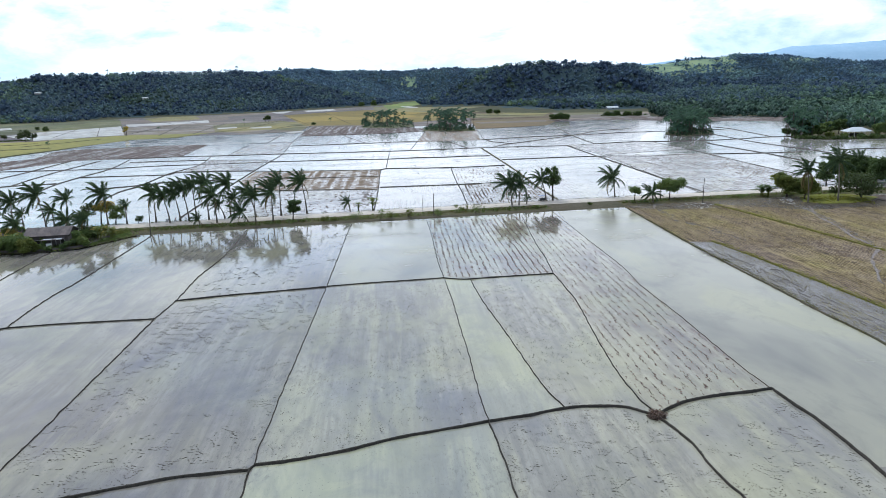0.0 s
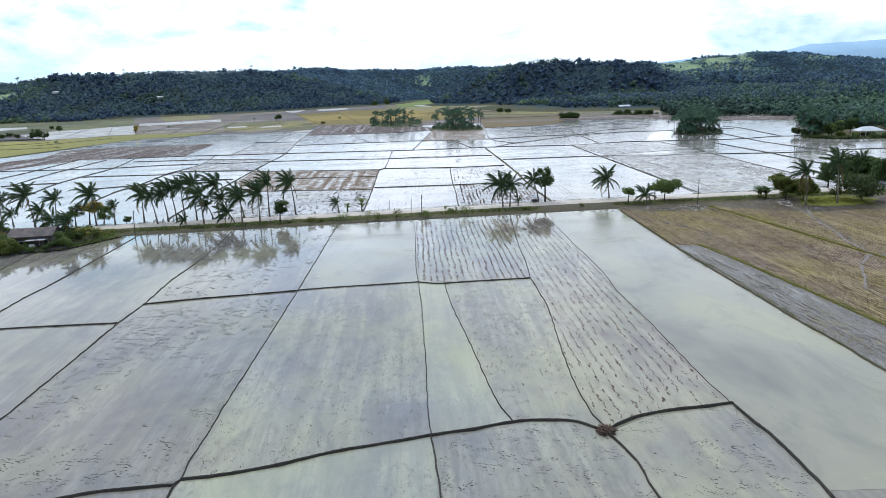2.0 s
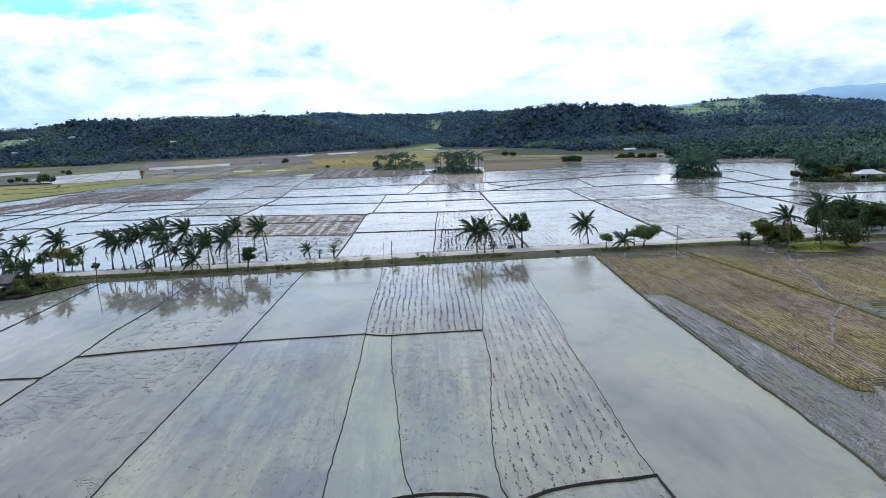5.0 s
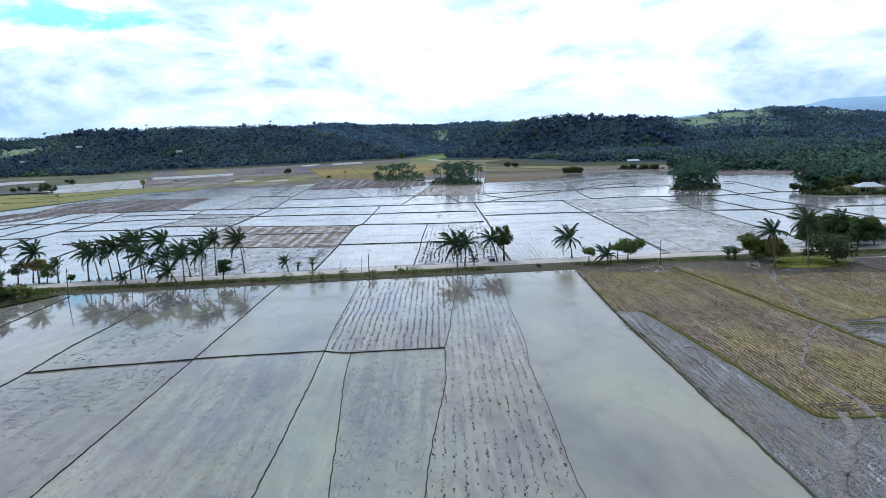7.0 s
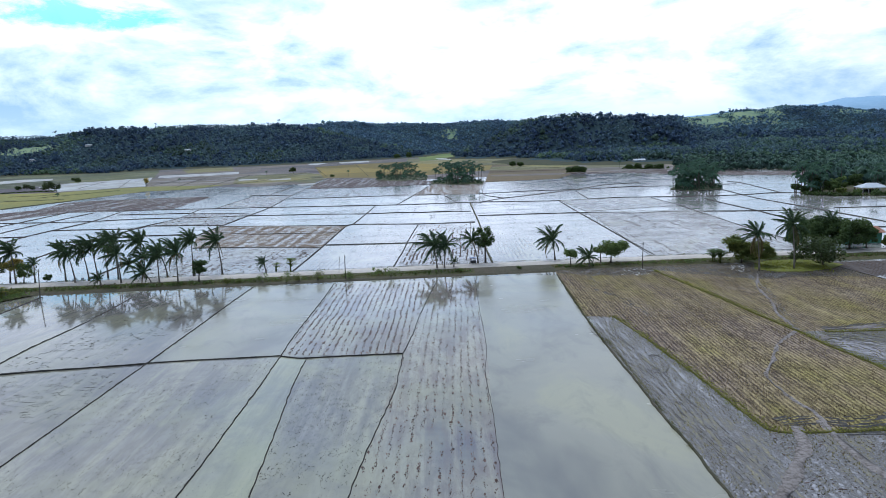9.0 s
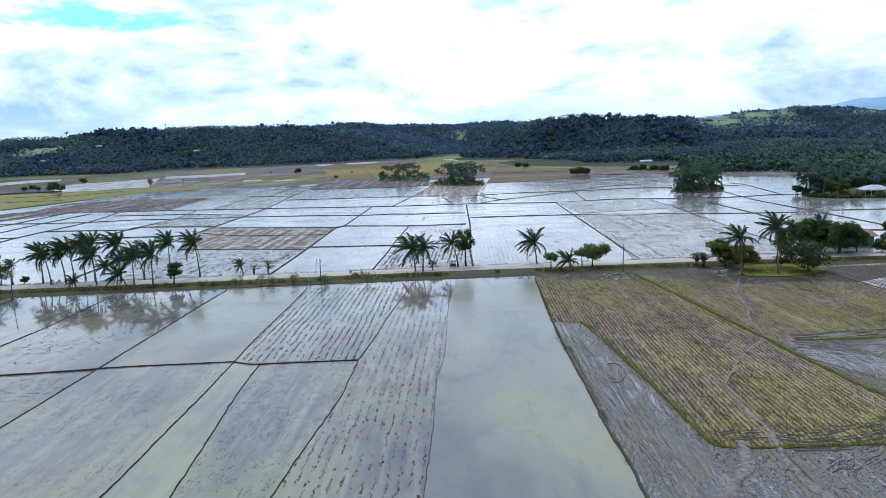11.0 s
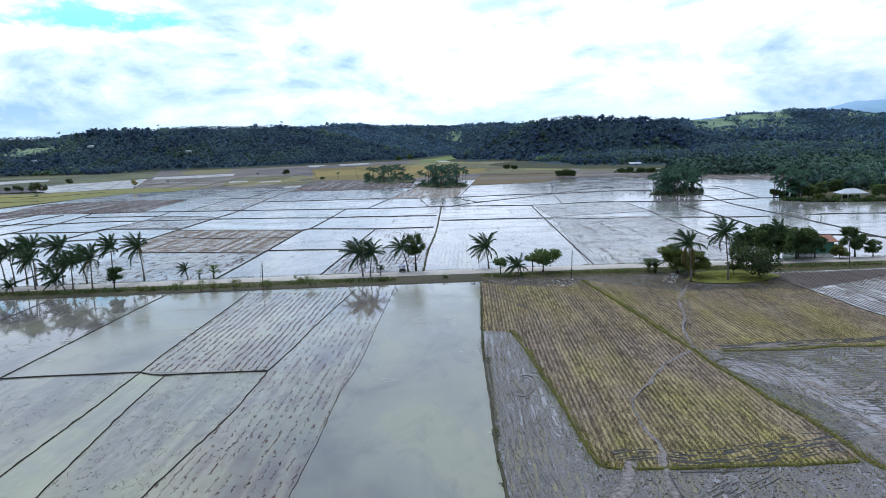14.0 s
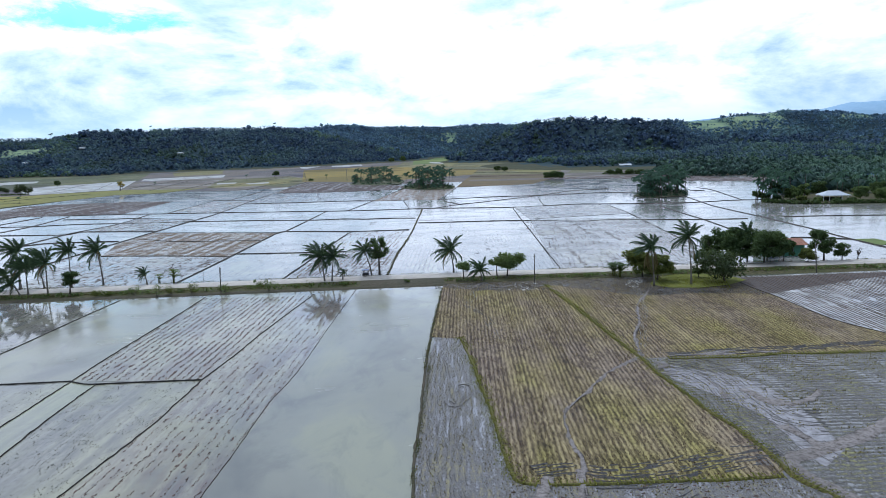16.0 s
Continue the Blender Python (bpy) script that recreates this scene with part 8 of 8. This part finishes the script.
tufts('stubble', 'dry pale rice stubble standing in rows', STUBBLE_FIELD, -1.65, 0.62, 0.17, 0.07, STRAW_GOLD, 0.47, 0.1, 0.26, 8.0, 90000, 601)
tufts('stubble', 'dark broken straw between rows of stubble', STUBBLE_FIELD, -1.65, 0.62, 0.26, 0.075, STRAW_DARK, 0.47, 0.1, 0.45, 4.0, 60000, 611)
tufts('stubble', 'old yellowed stubble in a wet mud strip', MUD_STRIP, -2.0, 0.62, 0.24, 0.075, STRAW_GREEN, 0.42, 0.08, 0.26, 6.0, 40000, 621)
tufts('stubble', 'rows of old stubble across puddled mud', PUDDLE_FIELD, 90, 0.85, 0.15, 0.10, STRAW_GREEN, 0.46, 0.09, 0.12, 14.0, 60000, 631)
furrows('mud_ridges', 'rows of low mud ridges in a puddled paddy', PUDDLE_FIELD, 90, 0.85, 0.14, 0.05, RUT_MUD, 0.09, 0.52, 641)
furrows('mud_ridges', 'long dark ridges of mud in bright water', [(129.1, 173.6), (165, 175.8), (181.8, 176.8), (137.9, 117.9), (133.2, 126.5), (130, 136), (129.1, 153.4), (128.1, 164.1)], -0.3, 0.80, 0.13, 0.07, STRAW_DARK, 0.07, 0.20, 651)
clods('mud_clods', 'small dark clods of mud and straw in shallow water', [(-12.7, 111.2), (7.2, 112.3), (7.4, 78.7), (7.2, 60.4), (-1.2, 58.6), (-7.1, 56.6), (-14.2, 55.5), (-14.2, 70.7)], 0, 1.0, 0.14, 0.055, TUFT_SOFT, 0.95, 0.05, 0.52, 6.0, 1.3, 0.5, 30000, 0.5, 0.54)
clods('mud_clods', 'small dark clods of mud and straw in shallow water', [(-36.4, 107.7), (-13.1, 110.6), (-13.6, 86.6), (-14.2, 70.7), (-14.5, 55.6), (-21.3, 54.4), (-30.1, 52.4), (-37.6, 52.9), (-37.1, 57.2), (-37.1, 77)], 84, 0.5, 0.14, 0.045, TUFT_SOFT, 0.7, 0.05, 0.54, 6.0, 2.6, 0.5, 30000, 1.4, 0.58)
clods('mud_clods', 'small dark clods of mud and straw in shallow water', [(12, 111), (26.4, 111.7), (26.2, 96.4), (24.5, 80.6), (23.6, 68.6), (23.7, 60.1), (21.6, 61.5), (16, 62.2), (14.7, 67.9), (13.6, 85.3)], -4, 0.6, 0.14, 0.049, TUFT_SOFT, 0.95, 0.05, 0.54, 4.0, 1.8, 0.5, 30000, 0.9, 0.56)
clods('mud_clods', 'small dark clods of mud and straw in shallow water', [(7.5, 60), (15.7, 61.6), (21.4, 60.9), (23.6, 58.9), (25, 52.7), (25.1, 44.2), (7.9, 46.1)], 70, 0.5, 0.13, 0.047, TUFT_SOFT, 0.95, 0.05, 0.56, 4.0, 2.0, 0.5, 30000, 0.9, 0.56)
clods('mud_clods', 'small dark clods of mud and straw in shallow water', [(24.4, 58.8), (30.1, 61.8), (37.9, 62.8), (38.4, 51.1), (37.5, 43.5), (25.7, 43.9), (25.2, 52.8)], 60, 0.5, 0.13, 0.047, TUFT_SOFT, 0.95, 0.05, 0.58, 3.5, 2.0, 0.5, 30000, 0.9, 0.56)
clods('mud_clods', 'small dark clods of mud and straw in shallow water', [(-36.4, 164.7), (-11.5, 166.4), (-13, 112.7), (-28.8, 110.3), (-36.8, 109), (-35.8, 138.4)], 84, 0.6, 0.2, 0.06, TUFT_SOFT, 0.7, 0.05, 0.62, 6.0, 3.2, 0.5, 30000, 1.4, 0.56)
clods('mud_clods', 'trampled dark stubble clods in wet grey mud', [(63.8, 130.5), (65.6, 116.5), (66.9, 99.8), (67.5, 88.7), (67.9, 83), (68.5, 80.5), (71.3, 79.6), (81.6, 79.7), (93.5, 80.1), (96.2, 76.4), (98.5, 73.4), (95.3, 57.3), (57, 46.8), (57.8, 56.5), (58.3, 65.8), (58.3, 70.5), (58.5, 77.6), (58.2, 85.6), (58.5, 97.3), (58.6, 114.4), (59.8, 129.3), (59.3, 132.3)], 2.5, 0.8, 0.3, 0.05, TUFT_SOFT, 0.7, 0.09, 0.56, 5.0, 2.6, 0.5, 26000)
clods('mud_clods', 'lines of old stubble across wet grey mud', [(67.7, 80.1), (71.2, 79.1), (81.4, 79.1), (93.3, 79.6), (95.7, 75.9), (97.6, 73.4), (95.6, 62.6), (63.5, 63.8)], -88, 1.3, 0.35, 0.085, STRAW, 0.8, 0.09, 0.55, 3.0, 2.0, 0.5)
clods('stubble', 'rows of dark stubble in bright water', [(-48.3, 232.6), (-23.6, 229.1), (-5.7, 224.9), (-6.4, 185.5), (-33.8, 183.9), (-45, 183.4), (-52.2, 212.1)], -1.5, 2.0, 0.90, 0.225, STRAW_DARK, 0.85, 0.09, 0.35, 12.0, 4.2, 0.3)
clods('stubble', 'rows of brown stubble in a drained paddy', [(-58.3, 293.6), (-30.2, 287.6), (-5.5, 282.7), (-5.7, 228.9), (-24.1, 234.7), (-50.1, 238.5), (-58.3, 265.6)], 1, 1.5, 0.45, 0.275, STRAW_DARK, 0.95, 0.03, 0.2, 9.0, 2.6, 0.3)
furrows('mud_ridges', 'broken rows of dark stubble in bright water', [(96.4, 306), (143.6, 298.1), (138.7, 247), (137.2, 208.1), (135.8, 197.7), (92.8, 192.2), (94.8, 238.5)], -6.8, 1.4, 0.10, 0.05, STRAW_DARK, 0.11, 0.50, 661, 0.9)
furrows('mud_ridges', 'broken rows of dark stubble in bright water', [(21.7, 189.5), (22.9, 220.4), (24, 231), (46.2, 229.2), (45.4, 203.8), (45.3, 190.5)], -2.8, 1.1, 0.24, 0.06, STRAW_DARK, 0.11, 0.44, 662, 0.8)
furrows('mud_ridges', 'thin rows of dark stubble in bright water', [(24.2, 279.7), (46.4, 280.1), (46.2, 232.7), (23, 233.3)], -2.8, 1.5, 0.14, 0.04, STRAW_DARK, 0.03, 0.50, 663, 0.7)
clods('stubble', 'rows of dark stubble in bright water', [(98.2, 368.5), (143.9, 363.2), (143.5, 322.1), (99.5, 314.9)], -1.5, 2.4, 1.20, 0.188, STRAW_DARK, 0.8, 0.09, 0.45, 16.0, 4.9, 0.3)
clods('stubble', 'scattered dark stubble in bright water', [(93.1, 303.2), (139.5, 291.3), (139.3, 227.9), (111.6, 198.5), (93.4, 194.4), (92.9, 239.4)], -1.5, 2.0, 0.90, 0.175, STRAW_DARK, 0.9, 0.09, 0.35, 18.0, 5.5, 0.3)
clods('stubble', 'rows of dark stubble in bright water', [(-91.1, 396.1), (-93.2, 468.6), (-67.1, 470.3), (-61.3, 389.9)], -1.5, 2.6, 1.35, 0.281, STRAW_DARK, 0.9, 0.09, 0.3, 16.0, 4.2, 0.3)
clods('stubble', 'rows of dark stubble in bright water', [(-96.5, 311.6), (-93.8, 329.1), (-94.9, 361.9), (-62.8, 348.8), (-60.9, 305.2)], -1.5, 2.4, 1.12, 0.281, STRAW_DARK, 0.9, 0.09, 0.3, 16.0, 4.2, 0.3)
clods('mud_clods', 'scattered clods of mud in bright water', [(-59.9, 302.6), (-59.8, 382.2), (-1.8, 370.1), (-3.4, 292.6)], -1.5, 2.4, 2.0, 0.24, TUFT_MUD, 0.5, 0.02, 0.55, 18.0, 2.6, 0.3)
clods('mud_clods', 'scattered clods of mud in bright water', [(-4.3, 282.3), (24.5, 282.1), (22.6, 226.9), (-4.8, 234.3)], -1.5, 2.0, 1.6, 0.18, TUFT_MUD, 0.5, 0.02, 0.55, 12.0, 2.6, 0.3)
clods('mud_clods', 'scattered clods of mud in bright water', [(50, 302.6), (91.9, 301), (90.3, 216.4), (90.4, 191.7), (48.5, 187.8), (36.9, 195.3)], -1.5, 2.0, 1.6, 0.18, TUFT_MUD, 0.5, 0.02, 0.6, 14.0, 2.6, 0.3)
clods('mud_clods', 'scattered clods of mud in bright water', [(25.2, 279.7), (46.9, 280.1), (41.1, 232.7), (22.5, 231.3)], -1.5, 1.8, 1.4, 0.24, STRAW, 0.8, 0.02, 0.4, 14.0, 2.6, 0.3)
clods('mud_clods', 'scattered clods of mud in bright water', [(-134.9, 282.2), (-96.3, 298.9), (-95.6, 306.9), (-97, 268.3), (-106.3, 227.4)], -1.5, 2.4, 1.8, 0.2, TUFT_MUD, 0.4, 0.02, 0.6, 14.0, 2.6, 0.3)
ruts('dark wheel ruts along the edge of the stubble field', [(69.9, 82.2), (73.9, 83.1), (78.1, 82), (83.5, 82.7), (90.4, 84.8), (95.8, 86)], 14, 1.6, 1, RUT_MUD, 0.050, 0.056, 0.13)
ruts('dark wheel ruts along the edge of the stubble field', [(75.2, 80.2), (81.3, 80.1), (87.8, 82.1), (92.8, 83.7), (93.3, 81.8)], 10, 1.2, 2, RUT_MUD, 0.050, 0.056, 0.13)
ruts('swirling wheel ruts in puddled mud', [(92.4, 112.3), (96.2, 110), (97.5, 104.4), (97.1, 97.8), (97.8, 91.6), (98.2, 86.9), (98.7, 82.1)], 22, 3.6, 3, RUT_MUD, 0.055, 0.048, 0.12)
ruts('swirling wheel ruts in puddled mud', [(96.3, 113.9), (99.3, 109.7), (100, 103.4), (100, 96.7), (101.5, 93.5), (104.7, 92.3)], 15, 3.2, 4, RUT_MUD, 0.055, 0.048, 0.12)
ruts('wheel ruts along a wet mud strip', [(59.7, 123.9), (61.1, 100.8), (61.3, 86), (62.3, 75.5), (62.4, 66.3), (61.6, 58.5)], 9, 1.9, 5, RUT_MUD, 0.039, 0.040, 0.10)
ruts('wheel ruts along a wet mud strip', [(61.6, 104.8), (64.1, 107), (64.3, 102.9), (62.7, 100.1), (61.5, 102)], 5, 0.8, 6, RUT_MUD, 0.044, 0.048, 0.10)
ruts('crossing wheel ruts in grey mud', [(76.3, 74.1), (79.1, 76.2), (81.6, 78.4), (82.9, 79.9)], 7, 0.8, 7, RUT_MUD, 0.044, 0.048, 0.10)
ruts('crossing wheel ruts in grey mud', [(78.2, 74), (82.7, 77.1), (85, 78.5)], 6, 0.8, 8, RUT_MUD, 0.044, 0.048, 0.10)
ruts('wheel ruts across the stubble field', [(103.8, 167), (101, 150.4), (96.8, 137.2), (94.3, 127.9), (92.5, 121.2)], 6, 0.7, 9, RUT_MUD, 0.055, 0.048, 0.13)
ruts('churned wheel ruts along a field edge', [(94.7, 117.7), (105.5, 119.3), (114.3, 119.6), (123.4, 120.5), (132.5, 121.1)], 11, 1.3, 11, RUT_MUD, 0.060, 0.056, 0.13)
ruts('wheel ruts across the stubble field', [(67.7, 168.7), (67.7, 159.8), (66.3, 153.5), (68.4, 146.9), (70.2, 136), (70.6, 128.5)], 5, 0.7, 10, RUT_MUD, 0.055, 0.048, 0.13)
clods('litter', 'pale plastic scraps on damp earth by the field edge', [(78, 175.2), (84.4, 173.5), (82.6, 165), (75.6, 166.7)], 30, 0.5, 0.4, 0.22, PALE_SCRAP, 0.3, 0.14, 0.4, 2.0, 1.6, 0.3)
clods('litter', 'pale plastic scraps on damp earth by the field edge', [(104.6, 175.3), (107.3, 173.4), (103.8, 165.6), (101.8, 167.3)], 30, 0.4, 0.3, 0.2, PALE_SCRAP, 0.4, 0.14, 0.3, 2.0, 1.8, 0.3)
clods('debris', 'dark charred straw and pale scraps along the field edge', [(61.9, 176.6), (72.5, 175.7), (84.5, 174), (88.9, 170.8), (82.9, 164.9), (75.5, 164.8), (66.9, 167.1), (61.2, 169.1)], 10, 0.7, 0.5, 0.17, DEBRIS, 0.8, 0.13, 0.4, 3.0, 1.3, 0.5)
clods('debris', 'dark damp earth clods under the trees', [(100.2, 172.4), (107.2, 167.6), (116.7, 162.7), (128.2, 164.1), (121.8, 157.5), (107.6, 157.2), (97.5, 164.1)], 40, 0.7, 0.5, 0.14, TUFT_MUD, 0.7, 0.14, 0.4, 4.0, 1.5, 0.4)
# worn tracks of pale wet mud
track([(105.6, 162.5), (99.5, 150.1), (96.3, 137.4), (92.6, 127), (91, 117.5)], 0.17)
track([(91.1, 117.8), (87.5, 114.3), (84.1, 110.4), (80.5, 104.5), (77.8, 100.4), (75.7, 96.4), (75.1, 92), (75.1, 88), (75.4, 84.7), (74.7, 80.6), (74.5, 77.6)], 0.15)
track([(113.6, 92.9), (107.6, 89.5), (102.1, 86.3), (99, 84.8), (96, 83.5), (95.5, 80.6), (96.4, 77.3), (98.8, 73.8)], 0.8)
track([(71.4, 81.2), (70.8, 79), (67.9, 73.8), (64.6, 69.3), (61.1, 64.9), (57.3, 58.8)], 0.55)
track([(74.8, 82.5), (74.1, 77.3), (73.7, 72.7), (74.1, 67.5)], 0.35)
track([(92.1, 114.8), (93.2, 113.3), (91.2, 111.1), (92.6, 109)], 0.5)
track([(99.3, 102.8), (100.3, 101.2), (100.8, 99.1), (102.8, 98)], 0.7)
track([(102.5, 97.5), (105.7, 98.8), (109, 101.8)], 0.3)
track([(99.7, 117.8), (105.6, 117.6), (111.8, 117.9)], 0.3)
track([(96.7, 107.5), (96.8, 103.6), (96.4, 99.8)], 0.2)
track([(99, 91.5), (99.9, 88.7), (100.8, 85.3)], 0.6)
track([(95, 117.1), (99.8, 117.8), (105.4, 119), (111, 117.3)], 0.2)
track([(63.2, 174.4), (67, 169.5), (70.5, 175.4), (73.4, 169.8), (78.2, 173), (81.6, 169.3)], 0.17)
